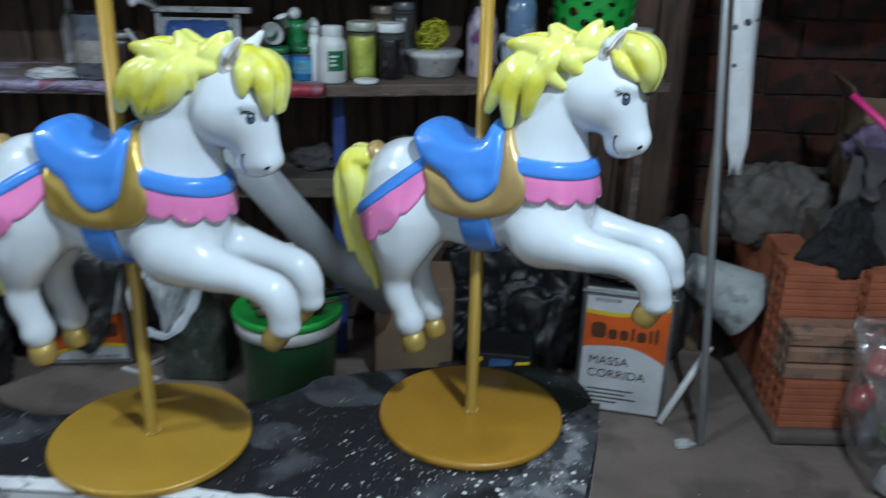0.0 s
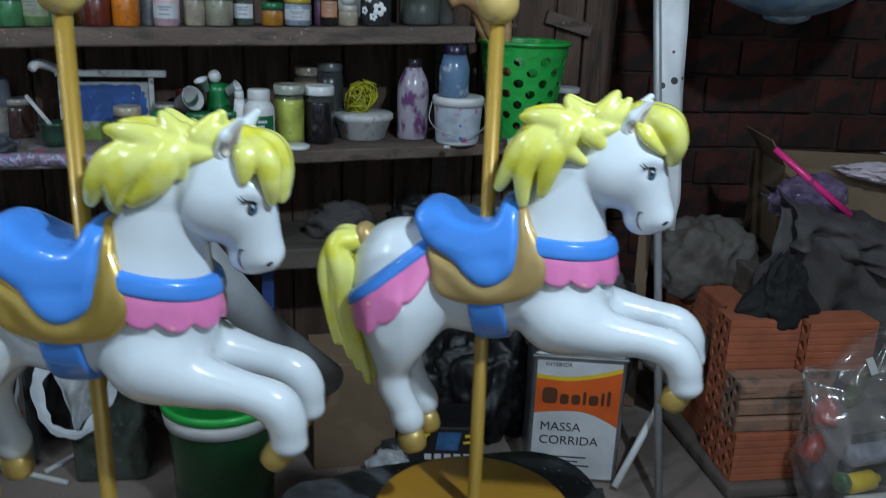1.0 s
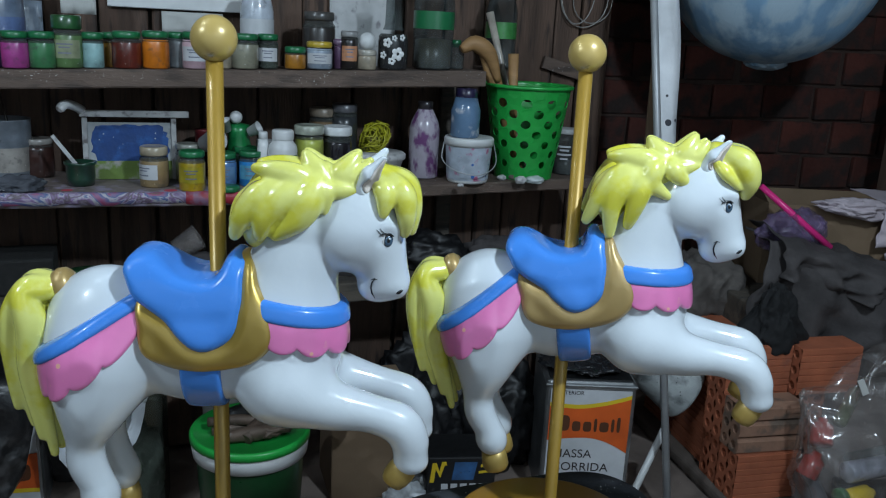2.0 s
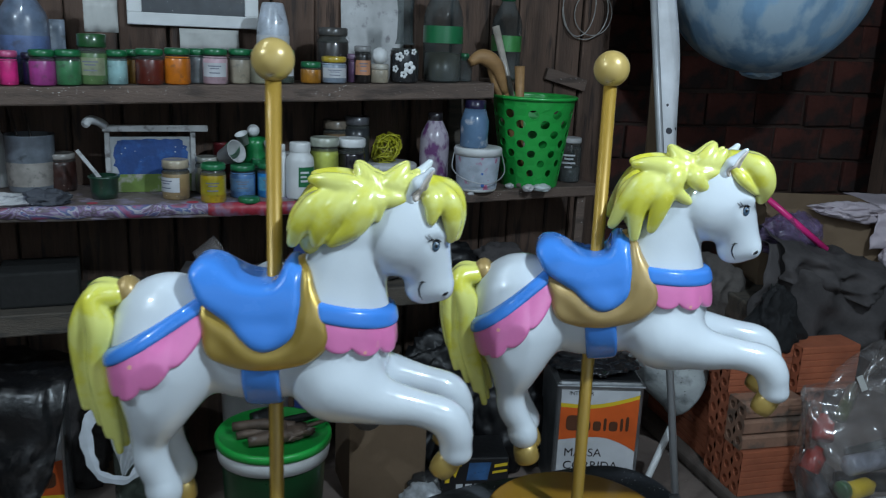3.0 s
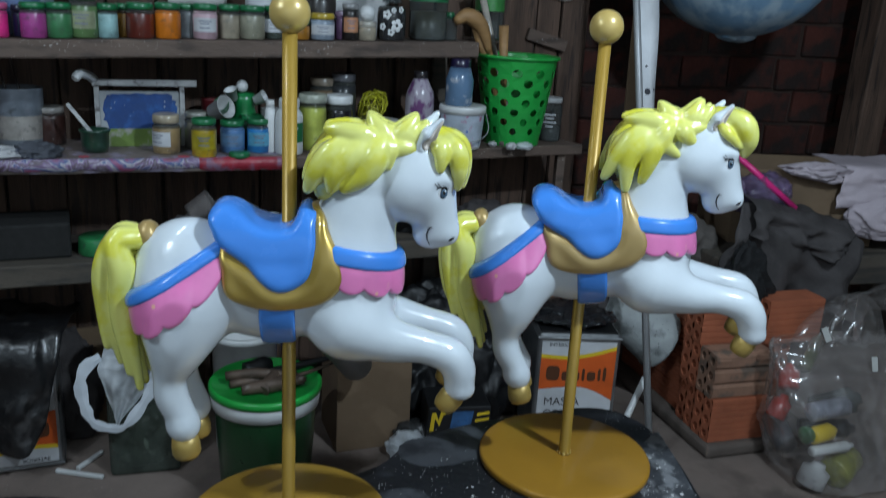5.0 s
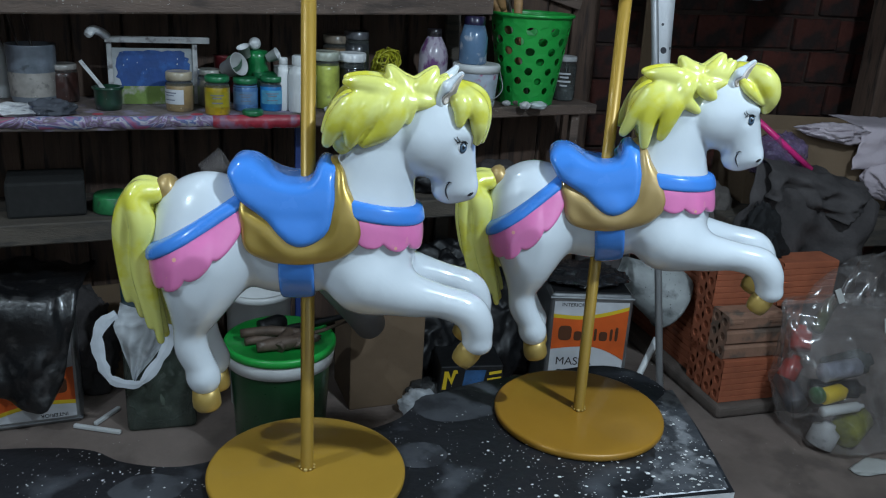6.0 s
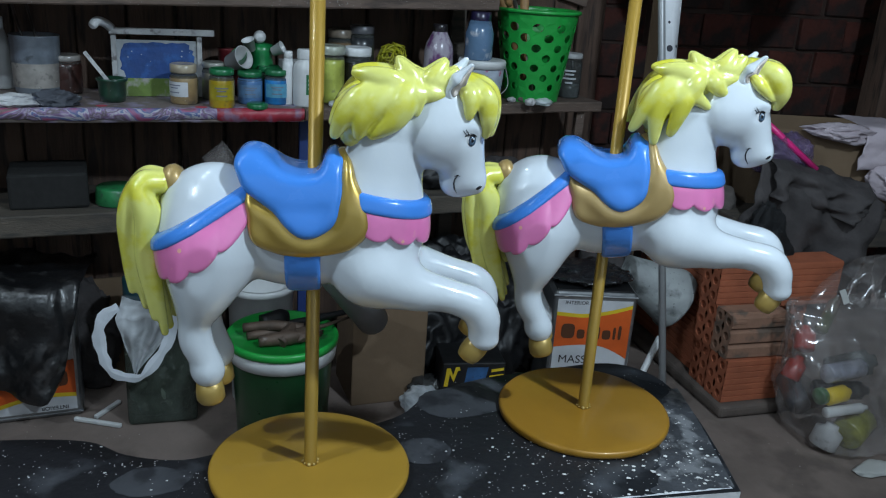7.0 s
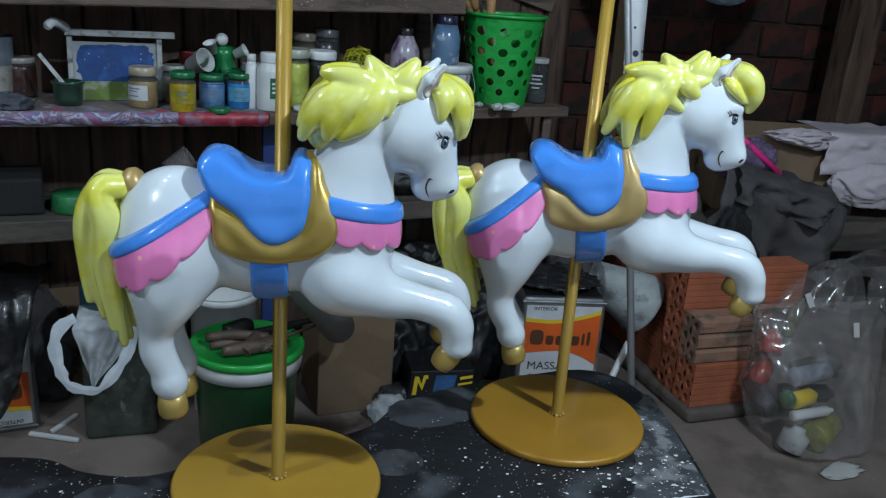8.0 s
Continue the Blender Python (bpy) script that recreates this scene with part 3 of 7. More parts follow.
FORELOCKS = {
    "combed": [
        ([(0.200, 0.014, 0.622), (0.212, 0.036, 0.605), (0.211, 0.041, 0.580)], 0.0140),
        ([(0.206, 0.010, 0.626), (0.232, 0.027, 0.608), (0.239, 0.031, 0.580), (0.238, 0.024, 0.554)], 0.0160),
        ([(0.205, 0.000, 0.626), (0.234, 0.006, 0.615), (0.246, 0.007, 0.588), (0.246, 0.006, 0.554)], 0.0165),
    ],
    "curled": [
        ([(0.204, 0.010, 0.622), (0.236, 0.024, 0.611), (0.248, 0.026, 0.585), (0.244, 0.018, 0.560)], 0.0205),
        ([(0.205, 0.000, 0.626), (0.240, 0.004, 0.615), (0.253, 0.004, 0.586), (0.249, 0.004, 0.558)], 0.0170),
        ([(0.200, 0.026, 0.614), (0.215, 0.038, 0.594), (0.233, 0.033, 0.572)], 0.0095),
    ],
}


def mane_fn(style):
    def fn(X, Y, Z):
        d = cone(X, Y, Z, (0.058, 0, 0.570), (0.125, 0, 0.600), 0.030, 0.025, 0.8)
        d = smin(d, cone(X, Y, Z, (0.125, 0, 0.600), (0.180, 0, 0.608), 0.023, 0.014, 0.75), 0.01)
        d = smin(d, cone(X, Y, Z, (0.062, 0, 0.575), (0.056, 0, 0.545), 0.032, 0.024, 0.8), 0.01)
        # the crest is nearly one row; of the side locks the far ones end higher, so that the near ones cover them
        for pts, w in CREST_LOCKS:
            for s, out in ((-1, 1.0), (1, 0.45)):
                d = smin(d, strand(X, Y * 1.25, Z, [(x, s * y * out, z) for x, y, z in pts], w, tip=0.34), 0.0048)
        for pts, w in MANES[style]:
            d = smin(d, strand(X, Y * 1.25, Z, [(x, -y, z) for x, y, z in pts], w * 0.86, tip=0.42), 0.0044)
            d = smin(d, strand(X, Y * 1.25, Z, [(x, y * 0.8, z + 0.007) for x, y, z in pts], w * 0.90, tip=0.42), 0.0060)
        return d
    return fn


def forelock_fn(style):
    def fn(X, Y, Z):
        A = np.sqrt(Y * Y + 1e-7)
        d = ell(X, Y, Z, (0.214, 0, 0.610), (0.028, 0.030, 0.020))
        for pts, w in FORELOCKS[style]:
            d = smin(d, strand(X, A * 1.1, Z, pts, w, base=0.75, tip=0.42), 0.0055)
        return d
    return fn


def tail_fn(X, Y, Z):
    """Broad flat locks that fall over one another from the band, each ending lower than the last."""
    d = cone(X, Y, Z, (-0.202, 0, 0.462), (-0.230, 0, 0.458), 0.014, 0.021)
    for k, (bow, low, end, y, w) in enumerate(((0.268, 0.310, -0.262, 0.004, 0.0165), (0.262, 0.300, -0.258, -0.026, 0.0150), (0.261, 0.305, -0.254, 0.028, 0.0150), (0.250, 0.274, -0.241, -0.018, 0.0165), (0.246, 0.282, -0.236, 0.020, 0.0160),
                                               (0.236, 0.262, -0.226, -0.036, 0.0145), (0.232, 0.240, -0.211, -0.010, 0.0165), (0.226, 0.236, -0.214, -0.030, 0.0150), (0.228, 0.250, -0.208, 0.018, 0.0160), (0.220, 0.300, -0.206, 0.002, 0.0140))):
        rise = 0.012 * k / 9
        pts = [(-0.212, y * 0.4, 0.466 - rise), (-0.238, y * 0.8, 0.463 - rise), (-bow + 0.004, y, 0.415), (-bow + 0.002 * math.sin(k * 2.1), y + 0.004 * math.sin(k * 1.7), 0.352), (end, y * 0.85, low)]
        d = smin(d, strand(X, Y, Z, pts, w, n=7, base=0.75, tip=0.38), 0.0050)
    return d


EARS = {"combed": ((0.180, 0.023, 0.602), (0.194, 0.032, 0.628), (0.209, 0.037, 0.648)), "curled": ((0.184, 0.024, 0.600), (0.200, 0.031, 0.620), (0.219, 0.034, 0.639))}


def ear_parts(style, s):
    """A pointed ear, hollow to the front and outside, and the lining of the hollow."""
    a, b, c = (Vector((x, s * y, z)) for x, y, z in EARS[style])
    out = Vector((0.008, s * 0.0085, -0.001))

    def shape(X, Y, Z):
        d = cone(X, Y, Z, a, b, 0.0105, 0.0118)
        return smin(d, cone(X, Y, Z, b, c, 0.0116, 0.0050), 0.004)

    def hole(X, Y, Z, more):
        return cone(X, Y, Z, a.lerp(b, 0.45) + out, c - (c - b) * 0.12 + out * 0.62, 0.0100 + more, 0.0046 + more)

    lo, hi = (0.160, min(s * 0.003, s * 0.062), 0.575), (0.236, max(s * 0.003, s * 0.062), 0.667)
    ear = solid("ear", lambda X, Y, Z: smax(shape(X, Y, Z), -hole(X, Y, Z, 0), 0.0025), lo, hi, 0.0017, WHITE_GLOSS)
    lining = solid("lining", lambda X, Y, Z: smax(smax(shape(X, Y, Z) + 0.0010, hole(X, Y, Z, 0.0004), 0.001), -hole(X, Y, Z, 0) - 0.0036, 0.001), lo, hi, 0.0013, EAR_PAINT)
    return ear, lining


def disc_on(p, n, rx, rz, lift, name, material, parent, tilt=0.0):
    """A small painted oval that bulges a little out of a side."""
    bm = lathe([(0.0, lift), (0.5, lift * 0.85), (0.85, lift * 0.45), (1.0, -0.001)], 20)
    q = n.to_track_quat("Z", "Y").to_matrix().to_4x4()
    bmesh.ops.transform(bm, matrix=Matrix.Translation(p) @ q @ pose(0, 0, 0, 0, 0, tilt) @ Matrix.Diagonal((rx, rz, 1, 1)), verts=bm.verts)
    return part(name, bm, material, parent)


MOULD = {}


def cast(name, fn, lo, hi, h, material):
    """A part out of the one mould that both horses come from."""
    if name not in MOULD:
        MOULD[name] = solid(name, fn, lo, hi, h, material)
    return MOULD[name]


def painted_line(points, s, lift, radii, body, name):
    line = [skin(x, z, s)[0] + skin(x, z, s)[1] * lift for x, z in points]
    part(name, tube(line, radii, 6), BLACK_PAINT, body)


def carousel_horse(m, label, style, pad_paint, plate_paint, pitch=Matrix(), lean=0.0):
    h = thing("carousel_horse", label, "carousel horse", m, group="carousel horses")
    body = part("body", cast("body", horse_body, (-0.235, -0.085, 0.13), (0.30, 0.085, 0.65), 0.0030, WHITE_GLOSS), None, h, "glossy white body with bent legs")
    for s in (-1, 1):
        hide, inside = ear_parts(style, s)
        ear = part("ear", hide, None, body)
        ear["label"] = "upright white ear"
        part("lining", inside, None, ear)
        p, n = skin(0.2175, 0.5465, s)
        w, wn = skin(0.2155, 0.5470, s)
        disc_on(w, wn, 0.0072, 0.0094, 0.0014, "eye_white", EYE_WHITE, body)
        disc_on(p, n, 0.0074, 0.0098, 0.0022, "eye", BLACK_PAINT, body)
        disc_on(p + n * 0.0013 + Vector((0.0003, 0, -0.001)), n, 0.0058, 0.0076, 0.0016, "iris", IRIS_PAINT, body)
        disc_on(p + n * 0.0022, n, 0.0032, 0.0042, 0.0010, "pupil", BLACK_PAINT, body)
        g, gn = skin(0.2190, 0.5500, s)
        disc_on(g + gn * 0.0040, gn, 0.0012, 0.0014, 0.0006, "glint", WHITE_GLOSS, body)
        painted_line(((0.2065, 0.5530), (0.2095, 0.5548), (0.2145, 0.5560), (0.2200, 0.5553), (0.2245, 0.5520)), s, 0.0006, [0.0003, 0.0010, 0.0014, 0.0014, 0.0006], body, "eyelash")
        painted_line(((0.2035, 0.5620), (0.2060, 0.5590), (0.2090, 0.5555)), s, 0.0004, [0.0002, 0.00045, 0.0006], body, "eyelash")
        painted_line(((0.2075, 0.5635), (0.2095, 0.5602), (0.2125, 0.5566)), s, 0.0004, [0.0002, 0.00045, 0.0006], body, "eyelash")
        painted_line(((0.2025, 0.4945), (0.1990, 0.4890), (0.1975, 0.4820), (0.1990, 0.4740), (0.2030, 0.4665)), s, 0.0, [0.0006, 0.0011, 0.0012, 0.0011, 0.0005], body, "mouth_line")
        painted_line(((0.1975, 0.4920), (0.2020, 0.4948), (0.2060, 0.4935)), s, 0.0, [0.0004, 0.0009, 0.0004], body, "mouth_line")
        p, n = skin(0.2345, 0.4765, s)
        disc_on(p, n, 0.0050, 0.0024, 0.0008, "nostril", BLACK_PAINT, body, 30)
    part("mane", solid("mane", mane_fn(style), (0.0, -0.085, 0.49), (0.215, 0.085, 0.69), 0.0021, YELLOW_GLOSS), None, h, "sculpted yellow mane in thick locks")
    part("forelock", solid("forelock", forelock_fn(style), (0.17, -0.065, 0.53), (0.285, 0.065, 0.655), 0.0021, YELLOW_GLOSS), None, h)
    tail = part("tail", cast("tail", tail_fn, (-0.30, -0.065, 0.20), (-0.175, 0.065, 0.51), 0.0021, YELLOW_GLOSS), None, h, "sculpted yellow tail in long locks")
    part("tail_band", lathe([(0.0, -0.013), (0.015, -0.013), (0.021, -0.008), (0.023, 0.0), (0.021, 0.008), (0.015, 0.013), (0.0, 0.013)], 20,
                            at=(-0.196, 0, 0.463), turn=pose(0, 0, 0, 0, 68, 0)), TAN_GOLD, tail, "gold band round the tail's root")
    part("saddle", cast("saddle", saddle_fn, (-0.13, -0.10, 0.39), (0.06, 0.10, 0.55), 0.0026, BLUE_GLOSS), None, h, "glossy blue saddle")
    part("saddle_pad", solid("saddle_pad", pad_fn, (-0.11, -0.10, 0.365), (0.10, 0.10, 0.54), 0.0026, pad_paint), None, h, "gold saddle pad with a rounded edge")
    part("rump_strap", cast("rump_strap", rump_strap_fn, (-0.245, -0.09, 0.35), (-0.075, 0.09, 0.51), 0.0024, BLUE_GLOSS), None, h)
    part("rump_frill", cast("rump_frill", rump_frill_fn, (-0.24, -0.09, 0.30), (-0.075, 0.09, 0.48), 0.0024, PINK_GLOSS), None, h, "pink scalloped frill")
    part("collar_strap", cast("collar_strap", collar_fn, (0.05, -0.09, 0.41), (0.19, 0.09, 0.49), 0.0024, BLUE_GLOSS), None, h)
    part("collar_frill", cast("collar_frill", collar_frill_fn, (0.05, -0.09, 0.37), (0.19, 0.09, 0.46), 0.0024, PINK_GLOSS), None, h, "pink scalloped frill")
    part("girth_strap", cast("girth_strap", girth_fn, (-0.045, -0.09, 0.27), (0.02, 0.09, 0.39), 0.0026, BLUE_GLOSS), None, h)
    for s, dx, dz in ((-1, 0, 0), (1, 0.007, 0.006)):
        part("hoof", lathe([(0.0, -0.036), (0.010, -0.0355), (0.0155, -0.033), (0.0185, -0.025), (0.0195, -0.012), (0.0175, 0.006), (0.0, 0.006)], 18, 0.9,
                           at=(0.252 + dx, s * 0.040, 0.242 + dz), turn=pose(0, 0, 0, 0, 34, 0)), HOOF_GOLD, h)
    for s, dz in ((-1, 0), (1, -0.012)):
        part("hoof", lathe([(0.0, -0.033), (0.012, -0.0325), (0.018, -0.030), (0.0212, -0.024), (0.0212, -0.012), (0.0185, 0.004), (0.0, 0.004)], 18, 0.95,
                           at=(-0.149, s * 0.042, 0.163 + dz), turn=pose(0, 0, 0, 0, -6, 0)), HOOF_GOLD, h)
    for ob in h.children:
        ob.matrix_basis = pitch
    pole = part("pole", lathe([(0.0, 0.0), (0.0128, 0.0), (0.0105, 0.004), (0.0105, 0.755), (0.0, 0.755)], 20), GOLD_POLE, h, "gold painted pole")
    part("ball_finial", lathe([(0.028 * math.sin(math.pi * k / 16), 0.780 - 0.028 * math.cos(math.pi * k / 16)) for k in range(17)], 28), FINIAL_GOLD, pole, "gold ball on the pole's end")
    bead = bmesh.new()
    for k in range(9):
        a = 0.4 + 2 * math.pi * k / 9
        r = 0.0026 + 0.0010 * math.sin(k * 2.3)
        join(bead, lathe([(0, -r), (r * 0.75, -r * 0.6), (r, 0), (r * 0.75, r * 0.6), (0, r)], 8, at=(0.0120 * math.cos(a), 0.0120 * math.sin(a), 0.0022)))
    part("weld_bead", smooth(bead), FINIAL_GOLD, pole)
    pole.matrix_basis = pose(0, 0, 0, 0, lean, 0)
    part("base_plate", lathe([(0.0, -0.014), (0.156, -0.014), (0.1595, -0.0125), (0.1605, -0.009), (0.1605, -0.004), (0.1590, -0.001), (0.155, 0.0), (0.0, 0.0)], 72), plate_paint, h,
         "round gold painted base plate")
    return h


PITCH = Matrix.Translation((0.016, 0.002, 0.422)) @ pose(0, 0, 0, 0, -7.5, 0) @ Matrix.Translation((0, 0, -0.42))
horse_a = carousel_horse(pose(0, 0.006, 0, 0, 0, -9), "white carousel horse with yellow mane and blue saddle on gold pole", "combed", GOLD_PAINT, GOLD_SATIN)
horse_b = carousel_horse(pose(0.523, 0.124, 0, 0, 0, -20), "rearing white carousel horse with curled yellow mane on gold pole", "curled", TAN_GOLD, GOLD_BROWN, PITCH, -0.4)


# ---- the shed ----
FLOOR_Z, CEIL_Z = -0.57, 1.95
tagged(part("floor", box((7.0, 6.6, 0.08), (0.6, -0.1, FLOOR_Z - 0.04)), FLOOR), "worn grey concrete floor with dust and paint drops", "floor", kind="structure")
# unseen ceiling, added dark so that little lamp light comes back down
tagged(part("ceiling", box((7.0, 6.6, 0.05), (0.6, -0.1, CEIL_Z + 0.025)), SHELF_DARK), "unseen dark ceiling added to close the shed and limit bounce light", "ceiling", kind="structure")
# unseen wall, set near and pale to send frontal fill onto the horses
tagged(part("wall_south", box((7.0, 0.1, 2.6), (0.6, -2.1, 0.7)), FILL_WALL_WHITE), "unseen pale wall added to bounce light onto the horses", "wall", kind="structure")
# unseen side walls, added just as dark to keep the bounce low
tagged(part("wall_west", box((0.1, 6.4, 2.6), (-2.3, 0.0, 0.7)), SHELF_DARK), "unseen dark side wall added to close the shed and limit bounce light", "wall", kind="structure")
tagged(part("wall_east", box((0.1, 6.4, 2.6), (3.6, 0.0, 0.7)), SHELF_DARK), "unseen dark side wall added to close the shed and limit bounce light", "wall", kind="structure")
THETA = math.degrees(math.atan(0.2))


def back(x):
    """The face of the plank wall behind the shelves."""
    return 1.62 + 0.2 * (x - 0.3)


wall_planks = tagged(part("wall_planks", box((3.7, 0.04, 2.6), (0, 0.055, 0.7), turn=None), SHELF_DARK), "dark rough wooden plank wall behind the shelves", "wall", kind="structure")
wall_planks.matrix_basis = pose(-0.58, back(-0.58), 0, 0, 0, THETA)
rnd = random.Random(4)
x = -1.75
while x < 1.83:
    w = rnd.uniform(0.10, 0.17)
    bm = box((w - 0.008, 0.022, 2.5), (x + w / 2, 0.015 + rnd.uniform(-0.006, 0.006), 0.70), 0.004, segs=1)
    for v in bm.verts:
        v.co.x += 0.004 * math.sin(v.co.z * 5 + x * 9)
    part("plank", bm, PLANK, wall_planks)
    x += w

wall_brick = tagged(part("wall_north", box((6.0, 0.12, 2.6), (0.65, 2.36, 0.7)), MORTAR), "unplastered red clay block wall coloured dark for the shadow on it", "wall", kind="structure")


# ---- the bench with the black board ----
def board():
    """A cut foam board with wavy edges, painted black on top."""
    top = bmesh.new()
    pts = arc([(0.692, -0.150, 0), (0.722, -0.02, 0), (0.745, 0.12, 0), (0.735, 0.25, 0), (0.66, 0.315, 0), (0.50, 0.300, 0), (0.36, 0.275, 0), (0.245, 0.225, 0), (0.175, 0.155, 0), (0.08, 0.12, 0),
               (-0.10, 0.085, 0), (-0.20, 0.06, 0), (-0.29, 0.085, 0), (-0.36, 0.135, 0), (-0.50, 0.155, 0), (-0.75, 0.15, 0), (-1.0, 0.14, 0)], 5)
    pts += [Vector((-1.0, -0.16, 0)), Vector((-0.2, -0.145, 0)), Vector((0.3, -0.142, 0))]
    f = top.faces.new([top.verts.new(p) for p in pts])
    r = bmesh.ops.extrude_face_region(top, geom=[f])
    for v in r["geom"]:
        if isinstance(v, bmesh.types.BMVert):
            v.co.z -= 0.045
    bmesh.ops.recalc_face_normals(top, faces=top.faces)
    bmesh.ops.triangulate(top, faces=[f for f in top.faces if len(f.verts) > 4])
    return top


BOARD_Z = -0.0145
foam = part("painted_board", board(), BOARD_BLACK)
for v in foam.data.vertices:
    v.co.z += BOARD_Z
foam.data.materials.append(BOARD_EDGE)
for f in foam.data.polygons:
    if abs(f.normal.z) < 0.5:
        f.material_index = 1
tagged(foam, "black-painted foam board with white paint splatter and pale edges", "board")


def patch(name, x, y, rx, ry, seed, material, label, lift=0.0006):
    """A flat stain on the board, with an uneven outline."""
    bm = bmesh.new()
    n = 40
    mid = bm.verts.new((x, y, BOARD_Z + lift))
    ring = []
    for k in range(n):
        a = 2 * math.pi * k / n
        r = 1 + 0.16 * noise.noise(Vector((math.cos(a) * 1.4, math.sin(a) * 1.4, seed))) + 0.05 * noise.noise(Vector((math.cos(a) * 6, math.sin(a) * 6, seed)))
        ring.append(bm.verts.new((x + rx * r * math.cos(a), y + ry * r * math.sin(a), BOARD_Z + lift)))
    for k in range(n):
        bm.faces.new((mid, ring[k], ring[(k + 1) % n]))
    return part(name, bm, material, foam, label)


BARE = mat("bare_foam", (0.62, 0.63, 0.65), 0.6, second=(0.10, 0.10, 0.11), mix=0.60, vary=0.2, scale=22, bump=0.3)
for px, py, rx, ry, sd in ((0.195, 0.035, 0.050, 0.040, 1.0), (-0.245, 0.005, 0.060, 0.038, 2.0), (0.30, 0.19, 0.085, 0.06, 4.0)):
    patch("overspray", px, py, rx, ry, sd, SPRAY_GREY, "grey overspray")


def strip_patch(name, rows, material, label, lift):
    """A stain between two uneven lines along x or y, kept inside the board's outline."""
    bm = bmesh.new()
    line = [(bm.verts.new((*a, BOARD_Z + lift)), bm.verts.new((*b, BOARD_Z + lift))) for a, b in rows]
    for (a, b), (c, d) in zip(line, line[1:]):
        bm.faces.new((a, b, d, c))
    return part(name, bm, material, foam, label)


def ragged(k, a, s):
    return a * (0.7 * noise.noise(Vector((k * 0.35, s, 0))) + 0.5 * noise.noise(Vector((k * 1.1, s, 3))))


def right_edge(y):
    """The board's right-hand outline, a little inside."""
    return 0.685 + 0.24 * (y + 0.15) - 0.10 * max(0, y - 0.05) ** 1.3 if y < 0.2 else 0.72


rows = []
for k in range(41):
    y = -0.138 + 0.33 * k / 40
    wide = 0.125 * (1 - k / 40) ** 0.8 + 0.018
    rows.append(((right_edge(y) - wide - ragged(k, 0.03, 1.0), y), (right_edge(y), y)))
strip_patch("scuffed_zone", rows, SCUFF, "grey scuffed paint with white specks", 0.0006)
rows = []
for k in range(161):
    x = -0.95 + 1.632 * k / 160
    front = -0.159 + 0.0155 * min(1, max(0, (x + 1.0) / 0.8)) + 0.0022
    inner = -0.1115 - 0.026 * min(1, max(0, (x - 0.05) / 0.35)) + ragged(k, 0.007, 5.0) + ragged(k * 3.1, 0.003, 8.0)
    rows.append(((x, front), (x, max(front + 0.0005, inner))))
strip_patch("bare_edge", rows, BARE, "bare white foam", 0.0012)
# flakes and drops of white paint, thickest towards the corner
rf = random.Random(8)
bm = bmesh.new()
made = 0
while made < 620:
    x, y = rf.uniform(-0.75, 0.73), rf.uniform(-0.138, 0.30)
    near = max(0, 1 - math.hypot(x - 0.66, y + 0.14) / 0.42)
    if y > 0.06 and x < 0.25 or x > right_edge(y) - 0.006 or y > 0.27 or rf.random() > 0.10 + 0.9 * near ** 1.3 + 0.10 * noise.noise(Vector((x * 9, y * 9, 2))):
        continue
    s = (0.0007 + 0.0028 * rf.random() ** 4) * (1 + 0.5 * near)
    turn, n = rf.uniform(0, 6.28), rf.choice((5, 6, 7))
    ring = [bm.verts.new((x + s * rf.uniform(0.6, 1.25) * math.cos(turn + 6.2832 * q / n), y + 0.8 * s * rf.uniform(0.6, 1.25) * math.sin(turn + 6.2832 * q / n), BOARD_Z + 0.0017 + 0.0004 * (made % 5) / 5)) for q in range(n)]
    bm.faces.new(ring)
    made += 1
tagged(part("paint_splatter", bm, mat("fleck_white", (0.68, 0.68, 0.67), 0.6, vary=0.2, bump=0), foam), "white paint drops", kind="stuff")
bench = thing("workbench", "low wooden workbench under the painted board", "workbench", pose(-0.14, 0.0, FLOOR_Z))
part("benchtop", box((1.50, 0.24, 0.03), (-0.02, -0.02, 0.57 - 0.0595 - 0.016), 0.004), SHELF_DARK, bench)
for dx in (-0.7, 0.66):
    for dy in (-0.11, 0.07):
        part("leg", box((0.05, 0.05, 0.494), (dx, dy, 0.247), 0.004), SHELF_DARK, bench)


# ---- shelving ----
def board_between(name, a, b, depth, z0, z1, material, parent, wear=0.004, rise=0.0):
    """A plank from a to b (its front edge), with a worn front."""
    a, b = Vector((*a, 0)), Vector((*b, 0))
    u = (b - a).normalized()
    n = Vector((-u.y, u.x, 0))
    bm = bmesh.new()
    k = 30
    rows = []
    for i in range(k + 1):
        p = a.lerp(b, i / k)
        w = wear * (noise.noise(p * 9) + 0.5 * noise.noise(p * 31))
        ring = [p + n * (0.003 + w), p + n * w, p + n * w, p + n * (0.003 + w), p + n * depth, p + n * depth]
        zs = [z1, z1 - 0.004, z0 + 0.004, z0, z0, z1]
        rows.append([bm.verts.new((q.x, q.y, h + 0.5 * wear * noise.noise(p * 5))) for q, h in zip(ring, zs)])
    for r, s in zip(rows, rows[1:]):
        for i in range(6):
            bm.faces.new((r[i], r[(i + 1) % 6], s[(i + 1) % 6], s[i]))
    bm.faces.new(rows[0])
    bm.faces.new(rows[-1][::-1])
    ob = part(name, bm, material, parent)
    if rise:
        for v in ob.data.vertices:
            v.co.z += rise * v.co.x
    return ob


